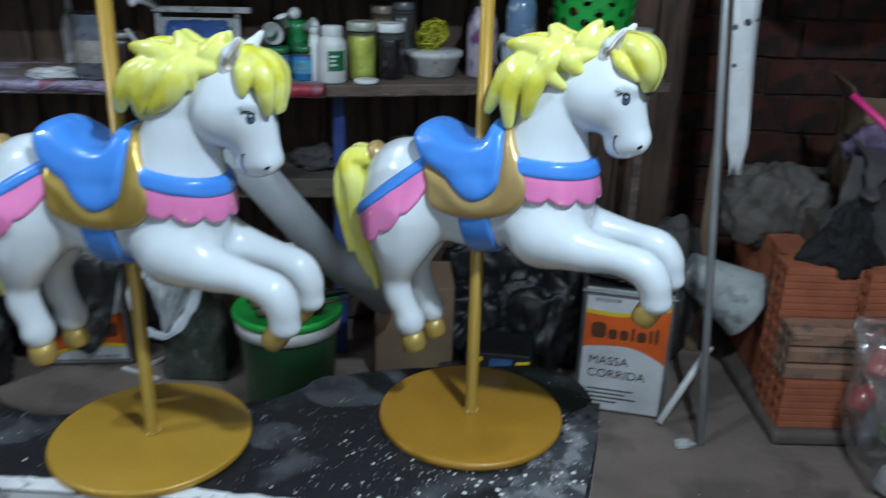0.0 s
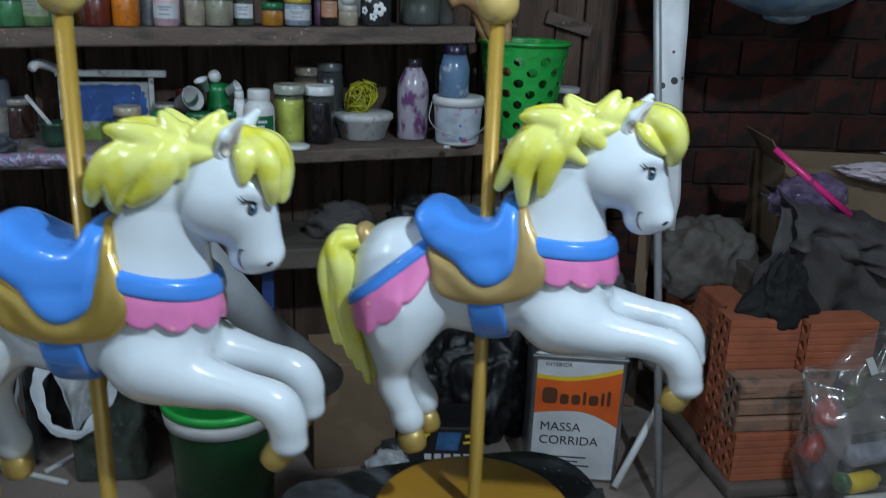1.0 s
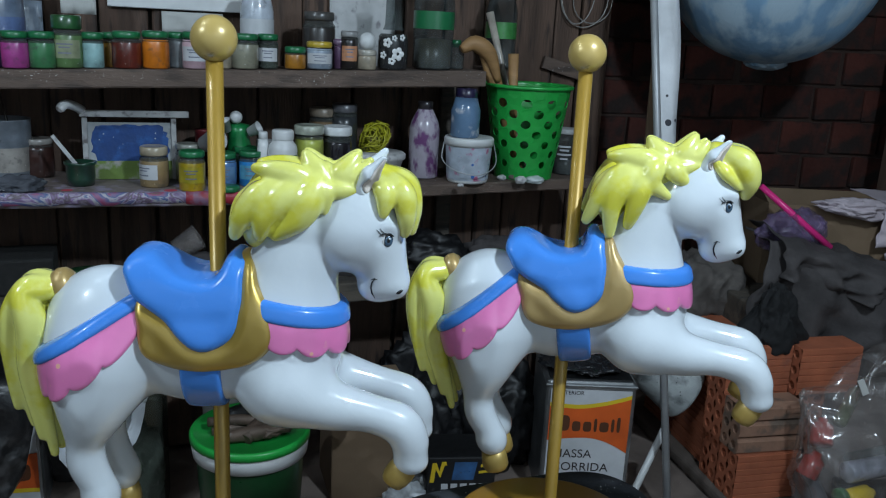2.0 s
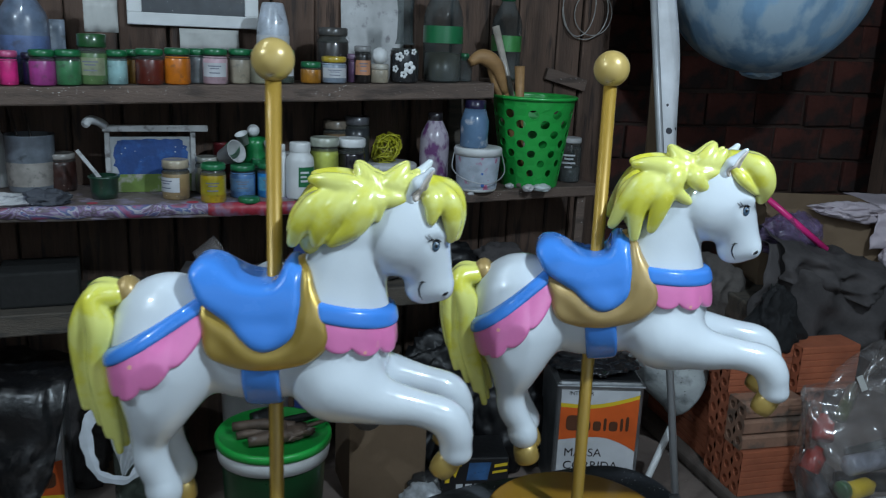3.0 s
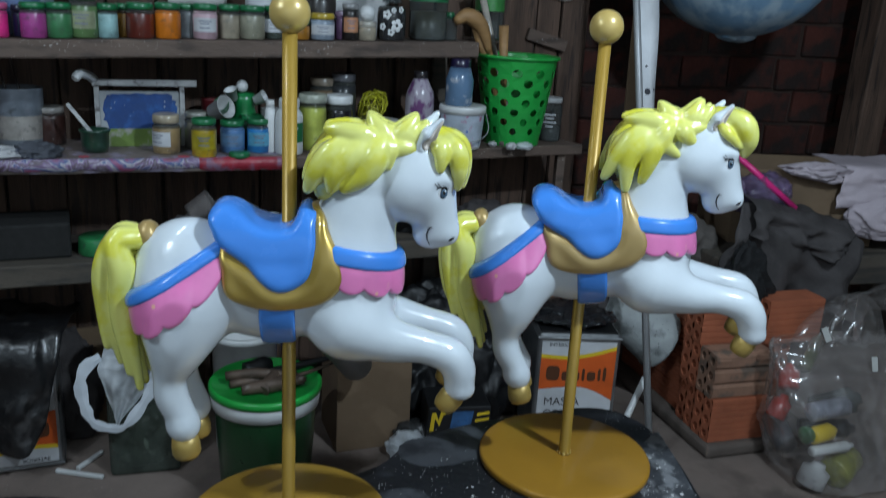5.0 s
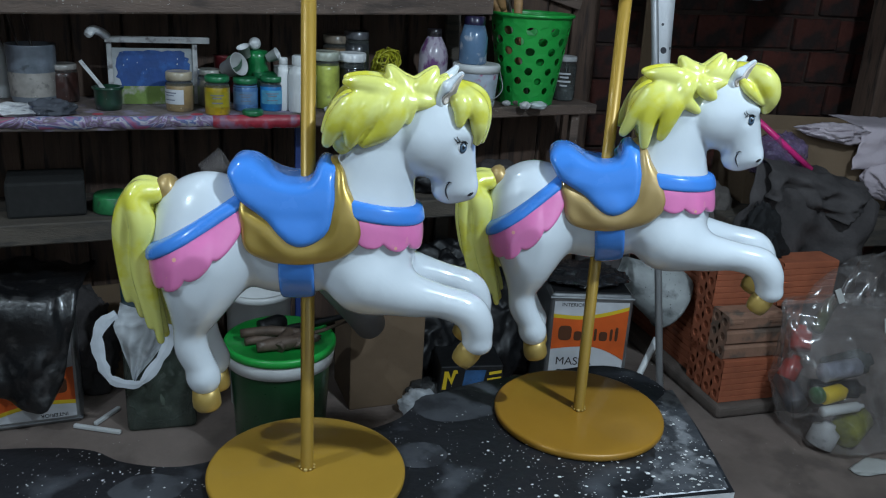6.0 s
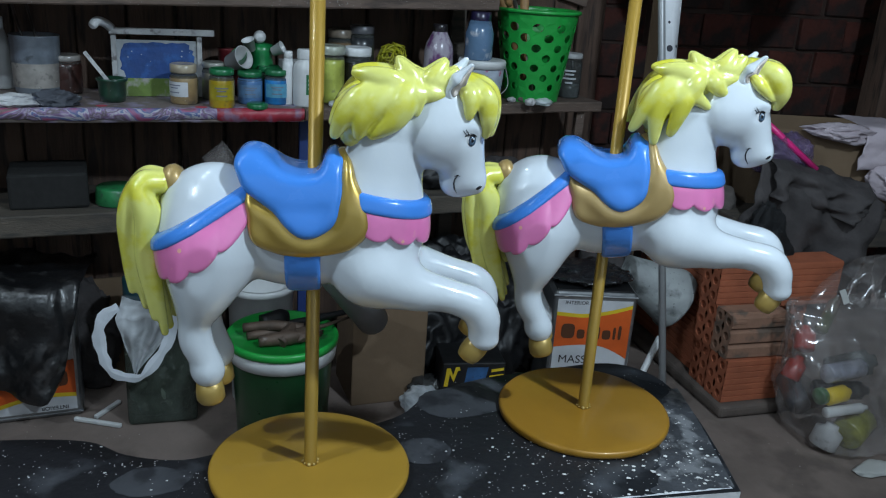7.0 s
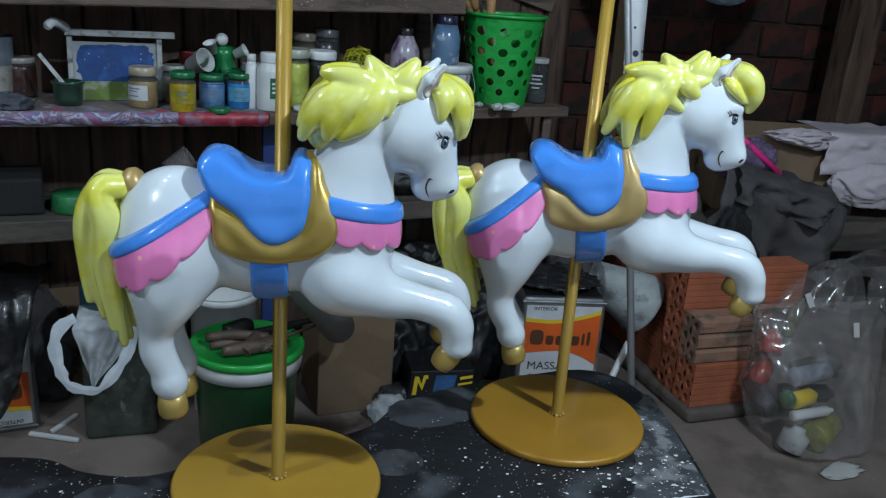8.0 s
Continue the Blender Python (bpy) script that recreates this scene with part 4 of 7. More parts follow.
UP_Z, LOW_Z, BOT_Z = 0.668, 0.358, 0.066
PAINTED = mat("painted_edge", (0.17, 0.135, 0.12), 0.6, second=(0.30, 0.26, 0.36), mix=0.50, speck=(0.45, 0.05, 0.08), speck_scale=9, speck_size=0.14, vary=0.4, scale=9, fine=50, bump=0.4)
shelf = thing("wall_shelf", "rough paint-stained wooden shelves crowded with jars", "shelf", Matrix())
board_between("upper_board", (-1.6, 0.93), (0.68, 1.39), 0.24, 0.673 - 0.047, 0.672, SHELF_WOOD, shelf, rise=0.024)
board_between("lower_board", (-1.6, 0.985), (0.075, 1.185), 0.42, LOW_Z - 0.034, LOW_Z, PAINTED, shelf)
board_between("lower_board", (0.08, 1.20), (1.10, 1.485), 0.30, LOW_Z - 0.034, LOW_Z, SHELF_WOOD, shelf)
board_between("bottom_board", (-1.6, 0.98), (0.9, 1.40), 0.30, BOT_Z - 0.06, BOT_Z, SHELF_DARK, shelf)
BLUE_POST = mat("blue_post", (0.03, 0.06, 0.22), 0.5, vary=0.3, scale=12, bump=0.1)
part("post", box((0.035, 0.035, LOW_Z - 0.034 - FLOOR_Z), (0.09, 1.36, (LOW_Z - 0.034 + FLOOR_Z) / 2), 0.003), BLUE_POST, shelf, "blue painted post")
part("post", box((0.03, 0.03, LOW_Z - 0.034 - FLOOR_Z), (1.03, 1.50, (LOW_Z - 0.034 + FLOOR_Z) / 2), 0.003), SHELF_WOOD, shelf)
for x in (-1.2, 0.62):
    part("post", box((0.05, 0.03, 1.25), (x, back(x) - 0.03, 0.05), 0.004), SHELF_DARK, shelf)


def on(z, x, y, turn=0.0):
    return pose(x, y, z, 0, 0, turn)


# ---- jars, bottles and tubs on the shelves ----
PAINTS = {}


def paint(r, g, b, rough=0.3):
    r, g, b = r * 0.82, g * 0.82, b * 0.82
    key = (r, g, b, rough)
    if key not in PAINTS:
        PAINTS[key] = mat("jar_paint", (r, g, b), rough, coat=0.9, vary=0.45, scale=24, bump=0.06, second=(r * 0.35 + 0.03, g * 0.35 + 0.03, b * 0.35 + 0.03), mix=0.60, speck=(min(1, r + 0.25), min(1, g + 0.25), min(1, b + 0.25)), speck_scale=70, speck_size=0.07)
    return PAINTS[key]


GLASS_NECK = clear_mat("jar_neck", (0.16, 0.17, 0.16), 0.75, 0.06, 20, 0.2)
PRINT = mat("faded_print", (0.16, 0.17, 0.22), 0.6, vary=0.3, scale=30, bump=0)
CREAM = paint(0.42, 0.36, 0.27)
BLUEISH = paint(0.30, 0.36, 0.44)


def up(x):
    return 0.673 + 0.024 * x


def jar(x, y, z, r, h, body, lid, label, label_mat=None, lid_h=0.013, turn=0.0, name="paint_jar", shoulder=0.84, group="paint jars"):
    """A small screw-top jar full of paint, with a lid and perhaps a paper label."""
    j = thing(name, label, "jar", on(z, x, y, turn), group=group)
    hb = h - lid_h
    fill = hb * (0.90 + 0.05 * math.sin(x * 91 + y * 57))
    rim = [(r, hb * 0.80), (r * 0.97, hb * 0.87), (r * shoulder, hb * 0.93), (r * shoulder, hb)]
    side = [(0, 0), (r * 0.9, 0), (r, r * 0.12), (r, min(fill, hb * 0.79))]
    part("body", lathe(side + [(r * 0.93, fill + 0.001), (0, fill)], 24), body, j)
    part("neck", lathe([(r * 0.995, fill - 0.004)] + [q for q in rim if q[1] > fill] + [(0, hb)], 24), GLASS_NECK, j)
    if lid:
        k = r * shoulder + 0.003
        bm = bmesh.new()
        join(bm, lathe([(0, hb - 0.004), (k, hb - 0.004), (k + 0.0015, hb), (k + 0.0015, h - 0.003), (k - 0.002, h), (k - 0.006, h - 0.0015), (0, h - 0.0015)], 30))
        part("lid", bm, lid, j)
    if label_mat:
        bm = bmesh.new()
        a0, a1, n = math.radians(-150), math.radians(-30), 12
        rows = [(bm.verts.new(((r + 0.0008) * math.cos(a), (r + 0.0008) * math.sin(a), hb * 0.25)), bm.verts.new(((r + 0.0008) * math.cos(a), (r + 0.0008) * math.sin(a), hb * 0.70)))
                for a in (a0 + (a1 - a0) * i / n for i in range(n + 1))]
        for p, q in zip(rows, rows[1:]):
            bm.faces.new((p[0], q[0], q[1], p[1])).smooth = True
        lab = part("label", bm, label_mat, j)
        for k, (w, hz) in enumerate(((0.75, 0.58), (0.5, 0.50), (0.6, 0.36))):
            bm = bmesh.new()
            a0, a1 = math.radians(-90 - 40 * w), math.radians(-90 + 40 * w)
            rows = [[bm.verts.new(((r + 0.0014) * math.cos(a), (r + 0.0014) * math.sin(a), hb * (hz + dz))) for dz in (0, 0.035)] for a in (a0 + (a1 - a0) * i / 6 for i in range(7))]
            for p, q in zip(rows, rows[1:]):
                bm.faces.new((p[0], q[0], q[1], p[1]))
            part("print", bm, PRINT, lab)
    return j


def shelf_row():
    g = GREEN_LID
    jar(-0.632, 1.184, up(-0.63), 0.022, 0.085, paint(0.70, 0.03, 0.22), paint(0.6, 0.1, 0.25), "small hot pink paint jar on the upper shelf")
    jar(-0.588, 1.215, up(-0.59), 0.020, 0.080, paint(0.01, 0.01, 0.05), paint(0.02, 0.02, 0.05), "small navy paint jar on the upper shelf")
    jar(-0.552, 1.180, up(-0.55), 0.031, 0.088, paint(0.42, 0.06, 0.28), g, "magenta paint jar with a green lid")
    jar(-0.494, 1.195, up(-0.49), 0.031, 0.088, paint(0.05, 0.20, 0.08), g, "green paint jar with a green lid")
    jar(-0.441, 1.226, up(-0.44), 0.037, 0.128, paint(0.12, 0.22, 0.08), paint(0.02, 0.10, 0.03), "tall mottled green jar with a dark lid", paint(0.30, 0.33, 0.20), 0.03)
    jar(-0.383, 1.232, up(-0.38), 0.026, 0.088, paint(0.30, 0.50, 0.50), g, "pale turquoise paint jar with a green lid")
    jar(-0.345, 1.282, up(-0.34), 0.026, 0.088, paint(0.50, 0.25, 0.05), g, "ochre paint jar with a green lid")
    jar(-0.303, 1.238, up(-0.30), 0.036, 0.092, paint(0.13, 0.02, 0.012), g, "dark red paint jar with a green lid")
    jar(-0.234, 1.250, up(-0.23), 0.034, 0.094, paint(0.65, 0.18, 0.01), g, "bright orange paint jar with a green lid")
    jar(-0.186, 1.304, up(-0.18), 0.028, 0.092, paint(0.20, 0.22, 0.23), g, "grey paint jar with a green lid")
    jar(-0.138, 1.270, up(-0.14), 0.033, 0.094, paint(0.60, 0.40, 0.45), g, "pale pink paint jar with a green lid", LABEL_WHITE)
    jar(-0.075, 1.304, up(-0.07), 0.030, 0.093, CREAM, g, "cream paint jar with a green lid")
    jar(-0.012, 1.306, up(-0.01), 0.036, 0.092, paint(0.28, 0.27, 0.20), g, "half-empty beige paint jar with a green lid")
    jar(0.048, 1.335, up(0.05), 0.028, 0.092, GLASS_GREEN, g, "cloudy glass jar with a green lid", LABEL_WHITE)
    jar(0.122, 1.336, up(0.12), 0.029, 0.060, paint(0.48, 0.20, 0.02), g, "small orange paint jar with a green lid")
    jar(0.188, 1.348, up(0.19), 0.037, 0.075, BLUEISH, paint(0.60, 0.42, 0.04), "jar with a blue-white label and yellow lid", LABEL_WHITE)
    jar(0.245, 1.378, up(0.24), 0.016, 0.082, paint(0.16, 0.08, 0.16), paint(0.2, 0.12, 0.2), "thin purple bottle among the jars")
    jar(0.272, 1.362, up(0.27), 0.024, 0.105, paint(0.015, 0.012, 0.012), paint(0.3, 0.3, 0.3), "dark bottle with an orange label", paint(0.55, 0.25, 0.13))
    jar(0.322, 1.362, up(0.32), 0.027, 0.055, CREAM, paint(0.45, 0.42, 0.36), "small cream pot under a white ball")
    ball = part("foam_ball", lathe([(0.024 * math.sin(math.pi * k / 12), 0.024 - 0.024 * math.cos(math.pi * k / 12)) for k in range(13)], 20), WHITE_PLASTIC)
    ball.matrix_basis = on(up(0.32) + 0.054, 0.322, 1.362)
    tagged(ball, "white foam ball resting on a small pot", "ball")
    jar(0.19, 1.425, up(0.19), 0.047, 0.155, paint(0.035, 0.03, 0.028), paint(0.09, 0.085, 0.08), "large dark jar behind the small ones", None, 0.02)
    # dark jar painted with white flowers
    fj = jar(0.398, 1.385, up(0.40), 0.043, 0.112, paint(0.03, 0.032, 0.035, 0.2), None, "dark glass vase painted with white flowers", name="flower_vase", group="")
    part("neck", lathe([(0.030, 0.110), (0.024, 0.125), (0.022, 0.20), (0.026, 0.235), (0.022, 0.235)], 20), GLASS, fj)
    for a, hz, s in ((-118, 0.075, 1.0), (-78, 0.045, 1.35), (-60, 0.09, 0.7), (-100, 0.025, 0.8), (-135, 0.04, 0.8), (-92, 0.088, 0.6)):
        c = Vector((0.0436 * math.cos(radians(a)), 0.0436 * math.sin(radians(a)), hz))
        q = Vector((math.cos(radians(a)), math.sin(radians(a)), 0)).to_track_quat("Z", "Y").to_matrix().to_4x4()
        bm = bmesh.new()
        for k in range(5):
            b = 2 * math.pi * k / 5
            d = lathe([(0, 0.0016), (0.0046 * s, 0.001), (0.006 * s, 0)], 8, at=(0.0085 * s * math.cos(b), 0.0085 * s * math.sin(b), 0))
            join(bm, d)
        bmesh.ops.transform(bm, matrix=Matrix.Translation(c) @ q, verts=bm.verts)
        part("flower", bm, WHITE_PLASTIC, fj)


def bottle(x, y, z, r, h, body, cap, label, neck=0.35, cap_h=0.02, neck_at=0.78, name="bottle", band=None):
    b = thing(name, label, "bottle", on(z, x, y))
    n = r * neck
    part("body", lathe([(0, 0), (r * 0.88, 0), (r, r * 0.12), (r * 0.98, h * 0.3), (r, h * 0.32), (r, h * neck_at * 0.8), (r * 0.9, h * neck_at * 0.92), (n * 1.15, h * neck_at + (h - h * neck_at) * 0.5), (n, h - cap_h), (0, h - cap_h)], 24), body, b)
    if cap:
        part("cap", lathe([(0, h - cap_h - 0.002), (n * 1.2, h - cap_h - 0.002), (n * 1.2, h - 0.002), (n * 1.05, h), (0, h)], 20), cap, b)
    if band:
        m, lo, hi = band
        part("label", lathe([(r * 1.012, lo), (r * 1.012, hi)], 24), m, b)
    return b


shelf_row()
bottle(0.525, 1.445, up(0.52), 0.060, 0.30, GLASS, paint(0.3, 0.3, 0.3), "large clear plastic jar with a green label and dark contents", 0.45, band=(GREEN_LID, 0.115, 0.165), name="plastic_jar")
part("contents", lathe([(0, 0.004), (0.053, 0.004), (0.056, 0.02), (0.055, 0.085), (0, 0.09)], 20), paint(0.10, 0.085, 0.05), bpy.data.objects["plastic_jar"])
bottle(0.60, 1.47, up(0.6), 0.026, 0.085, GLASS, GREEN_LID, "little clear bottle with a green cap", 0.5)
bottle(0.018, 1.40, up(0.02), 0.046, 0.24, paint(0.55, 0.60, 0.68), None, "white plastic bottle with blue print at the back of the shelf", 0.6, band=(LABEL_WHITE, 0.03, 0.13))
bottle(-0.615, 1.285, up(-0.6), 0.062, 0.25, paint(0.16, 0.21, 0.30), WHITE_PLASTIC, "large pale blue plastic bottle at the back of the shelf", 0.4, band=(paint(0.12, 0.18, 0.36), 0.05, 0.12))


# papers pinned to the planks
def sheet(name, x, off, z, w, h, material, label, bend=0.006, tilt=0.0):
    bm = bmesh.new()
    n = 8
    rows = [[bm.verts.new((w * (i / n - 0.5), -bend * (1 + math.sin(i * 1.7 + j)), h * (j / 4 - 0.5))) for j in range(5)] for i in range(n + 1)]
    for a, b in zip(rows, rows[1:]):
        for j in range(4):
            bm.faces.new((a[j], b[j], b[j + 1], a[j + 1])).smooth = True
    r = bmesh.ops.extrude_face_region(bm, geom=bm.faces[:])
    for v in r["geom"]:
        if isinstance(v, bmesh.types.BMVert):
            v.co.y += 0.0012
    ob = part(name, bm, material)
    ob.matrix_basis = pose(x, back(x) - off, z, 0, tilt, THETA)
    return tagged(ob, label, "paper")


sheet("note", -0.165, 0.012, 0.783, 0.17, 0.058, PAPER, "small creased white note pinned to the planks")
sheet("poster", 0.33, 0.012, 0.80, 0.21, 0.26, DIRTY_WHITE, "stained white paper sheet pinned to the planks")
sheet("card", -0.58, 0.03, 0.772, 0.075, 0.10, BLUEISH, "pale blue card against the planks")
cut = sheet("paper_cutout", -0.435, 0.13, 0.836, 0.085, 0.085, PAPER, "white paper cut-out standing on a jar lid")
fr = thing("picture_frame", "white-edged frame with a dark picture on the planks", "picture frame", pose(-0.205, back(-0.205) - 0.014, 0.905, 0, 0, THETA))
part("picture", box((0.30, 0.008, 0.11), (0, 0, 0.0)), paint(0.03, 0.035, 0.045, 0.3), fr)
for sz, at in (((0.37, 0.014, 0.035), (0, 0, -0.07)), ((0.37, 0.014, 0.035), (0, 0, 0.07)), ((0.04, 0.014, 0.105), (-0.165, 0, 0)), ((0.04, 0.014, 0.105), (0.165, 0, 0))):
    part("frame_bar", box(sz, at, 0.002, segs=1), WHITE_PLASTIC, fr)

# lower shelf, from one end to the other
bottle(-0.738, 1.415, LOW_Z, 0.027, 0.195, WHITE_PLASTIC, WHITE_PLASTIC, "white squeeze bottle with a pointed nozzle", 0.28, 0.05, 0.66)
tub = thing("paint_tub", "cloudy plastic tub half full of blue-grey paint, with brushes", "tub", on(LOW_Z, -0.640, 1.355))
part("body", lathe([(0, 0), (0.056, 0), (0.060, 0.008), (0.064, 0.155), (0.0655, 0.158), (0.062, 0.158), (0.060, 0.10), (0, 0.10)], 28), paint(0.20, 0.23, 0.27, 0.4), tub)
part("paint_film", lathe([(0.0608, 0.02), (0.0635, 0.085)], 28), paint(0.36, 0.33, 0.30, 0.5), tub)
for k, (a, b) in enumerate((((-0.02, 0.01, 0.09), (-0.055, 0.03, 0.23)), ((0.015, 0.0, 0.09), (-0.025, 0.045, 0.25)))):
    br = part("paintbrush", tube([a, b], [0.003, 0.004], 8), paint(0.05, 0.03, 0.025))
    br.matrix_basis = on(LOW_Z, -0.640, 1.355)
    tagged(br, "thin dark paintbrush standing in a tub", "paintbrush", "paintbrushes")
jar(-0.568, 1.375, LOW_Z, 0.040, 0.105, paint(0.06, 0.025, 0.02), paint(0.40, 0.37, 0.34), "dark brown jar with a dirty white lid")
cup = thing("paint_cup", "dark green paint cup with a white stirring stick", "cup", on(LOW_Z, -0.435, 1.255))
part("body", lathe([(0, 0), (0.032, 0), (0.036, 0.02), (0.037, 0.052), (0.041, 0.056), (0.041, 0.062), (0.034, 0.062), (0.033, 0.04), (0, 0.04)], 24), paint(0.01, 0.055, 0.03), cup)
part("stirring_stick", box((0.010, 0.004, 0.125), (-0.028, 0.0, 0.078), 0.001, turn=pose(0, 0, 0, 0, -36, 0)), DIRTY_WHITE, cup)
# painted panel leaning at the back
FRAME_WHITE = mat("worn_white_wood", (0.36, 0.36, 0.36), 0.65, second=(0.12, 0.11, 0.11), mix=0.56, vary=0.3, scale=22, bump=0.3)
panel = thing("framed_picture", "blue-painted board in a white wooden frame, leaning", "picture", pose(-0.322, 1.345, LOW_Z, -4, 0, THETA - 3))
part("face", box((0.215, 0.008, 0.155), (0, 0, 0.078), 0.001), mat("panel_paint", (0.34, 0.36, 0.37), 0.7, second=(0.10, 0.10, 0.11), mix=0.60, vary=0.3, scale=12, bump=0.3), panel)
bm = bmesh.new()
ring = []
for k in range(48):
    a = 2 * math.pi * k / 48
    e = (abs(math.cos(a)) ** 6 + abs(math.sin(a)) ** 6) ** (-1 / 6) * (1 + 0.12 * noise.noise(Vector((math.cos(a) * 2, math.sin(a) * 2, 4))) + 0.10 * noise.noise(Vector((math.cos(a) * 7, math.sin(a) * 7, 1))))
    ring.append(bm.verts.new((0.098 * e * math.cos(a), -0.0052, 0.098 + 0.052 * e * math.sin(a))))
mid = bm.verts.new((0, -0.0052, 0.10))
for k in range(48):
    bm.faces.new((mid, ring[k], ring[(k + 1) % 48]))
part("blue_paint", bm, mat("panel_blue", (0.008, 0.052, 0.21), 0.6, second=(0.018, 0.095, 0.31), mix=0.55, vary=0.4, scale=14, bump=0.4, speck=(0.4, 0.42, 0.45), speck_scale=50, speck_size=0.10), panel, "patchy blue paint")
part("green_stripe", box((0.215, 0.003, 0.05), (0, -0.0065, 0.026)), mat("green_smear", (0.13, 0.20, 0.035), 0.6, second=(0.30, 0.29, 0.26), mix=0.52, vary=0.3, scale=16, bump=0.3), panel)
part("side_bar", box((0.014, 0.016, 0.17), (-0.114, -0.004, 0.085), 0.002), FRAME_WHITE, panel)
part("side_bar", box((0.014, 0.016, 0.17), (0.114, -0.004, 0.085), 0.002), FRAME_WHITE, panel)
part("top_bar", box((0.28, 0.03, 0.018), (0.015, -0.008, 0.179), 0.002), FRAME_WHITE, panel)
hook = part("white_spout", tube(arc([(-0.118, -0.012, 0.186), (-0.132, -0.045, 0.198), (-0.152, -0.085, 0.204), (-0.166, -0.100, 0.190)], 4), [0.012] * 12 + [0.009], 10), WHITE_PLASTIC, panel)
jar(-0.249, 1.250, LOW_Z, 0.037, 0.108, paint(0.36, 0.25, 0.12), paint(0.50, 0.42, 0.30), "beige gold paint jar with a cream lid", LABEL_WHITE, 0.02, turn=-40)
jar(-0.170, 1.335, LOW_Z, 0.034, 0.105, paint(0.24, 0.22, 0.17), paint(0.32, 0.32, 0.28), "cloudy jar with grey dregs")
jar(-0.147, 1.200, LOW_Z, 0.034, 0.106, paint(0.52, 0.36, 0.01), GREEN_LID, "mustard yellow paint jar with a green lid", paint(0.45, 0.36, 0.02))
jar(-0.071, 1.275, LOW_Z, 0.035, 0.092, paint(0.10, 0.24, 0.50), GREEN_LID, "light blue paint jar with a green lid", paint(0.16, 0.32, 0.55))
jar(0.003, 1.280, LOW_Z, 0.034, 0.098, paint(0.01, 0.20, 0.52), GREEN_LID, "bright blue paint jar with a green lid", paint(0.12, 0.42, 0.62))
jar(-0.015, 1.345, LOW_Z, 0.034, 0.098, paint(0.05, 0.13, 0.08), GREEN_LID, "dark jar behind the blue ones")
lid = part("jar_lid", lathe([(0, 0), (0.028, 0), (0.029, 0.003), (0.029, 0.012), (0.026, 0.015), (0, 0.014)], 26), GREEN_LID)
lid.matrix_basis = on(LOW_Z + 0.001, -0.053, 1.188)
tagged(lid, "loose green jar lid lying on the shelf", "lid")
box_w = part("carton", box((0.075, 0.06, 0.11), (0, 0, 0.055), 0.003), DIRTY_WHITE)
box_w.matrix_basis = on(LOW_Z, 0.055, 1.40, 12)
tagged(box_w, "small white carton at the back of the shelf", "carton")
for x, y, z, turn, c in ((-0.155, 1.345, 0.085, 60, DIRTY_WHITE), (-0.115, 1.37, 0.10, -30, GREEN_LID)):
    cp = part("plastic_cup", lathe([(0, 0), (0.017, 0), (0.024, 0.045), (0.026, 0.045), (0.023, 0.043), (0.016, 0.003), (0, 0.003)], 20), c)
    cp.matrix_basis = pose(x + 0.03, y - 0.02, LOW_Z + 0.104 if c is DIRTY_WHITE else LOW_Z + 0.1, 40, turn, 0) @ Matrix.Scale(1.3 if c is DIRTY_WHITE else 1.0, 4)
    tagged(cp, "small tilted plastic cup among the jars", "cup")
flock = thing("knobbed_flask", "green flask with a white ball and two cups", "flask", on(LOW_Z, -0.035, 1.385))
part("flask", lathe([(0, 0), (0.03, 0), (0.034, 0.01), (0.034, 0.10), (0.03, 0.12), (0.034, 0.135), (0.030, 0.155), (0, 0.16)], 22), paint(0.01, 0.22, 0.06), flock)
part("knob", lathe([(0.018 * math.sin(math.pi * k / 10), 0.018 - 0.018 * math.cos(math.pi * k / 10)) for k in range(11)], 16, at=(-0.006, -0.016, 0.158)), WHITE_PLASTIC, flock)
for dx, dz, tip in ((-0.030, 0.138, -18), (0.030, 0.136, 62)):
    part("cup", lathe([(0, 0), (0.013, 0), (0.0185, 0.034), (0.020, 0.034), (0.0175, 0.032), (0.012, 0.003), (0, 0.003)], 18, at=(dx, -0.026, dz), turn=pose(0, 0, 0, 18, tip, 0)), WHITE_PLASTIC, flock, "small white cup")
red = part("red_tub", lathe([(0, 0), (0.03, 0), (0.036, 0.13), (0.038, 0.132), (0, 0.135)], 20), paint(0.16, 0.02, 0.025))
red.matrix_basis = on(LOW_Z, -0.125, 1.43)
tagged(red, "dull red tub at the back of the shelf", "tub")
pot = thing("white_bottle", "round white plastic bottle with a green label", "bottle", on(LOW_Z, 0.088, 1.262))
part("body", lathe([(0, 0), (0.037, 0), (0.0395, 0.004), (0.0395, 0.104), (0.037, 0.116), (0.029, 0.126), (0.026, 0.134), (0, 0.134)], 30), WHITE_PLASTIC, pot)
bm = lathe([(0.0285, 0.132), (0.0295, 0.134), (0.0295, 0.154), (0.027, 0.158), (0, 0.158)], 48)
for v in bm.verts:
    if abs(math.hypot(v.co.x, v.co.y) - 0.0295) < 1e-4 and round(math.atan2(v.co.y, v.co.x) * 24 / math.pi) % 2:
        v.co.x, v.co.y = v.co.x * 0.965, v.co.y * 0.965
part("cap", bm, WHITE_PLASTIC, pot, "ribbed white cap")


def wrap(r, a0, a1, z0, z1):
    """A piece of paper round a bottle, between two bearings and two heights."""
    bm = bmesh.new()
    rows = [[bm.verts.new((r * math.cos(a), r * math.sin(a), z)) for z in (z0, z1)] for a in (math.radians(a0 + (a1 - a0) * i / 10) for i in range(11))]
    for p, q in zip(rows, rows[1:]):
        bm.faces.new((p[0], q[0], q[1], p[1])).smooth = True
    return bm


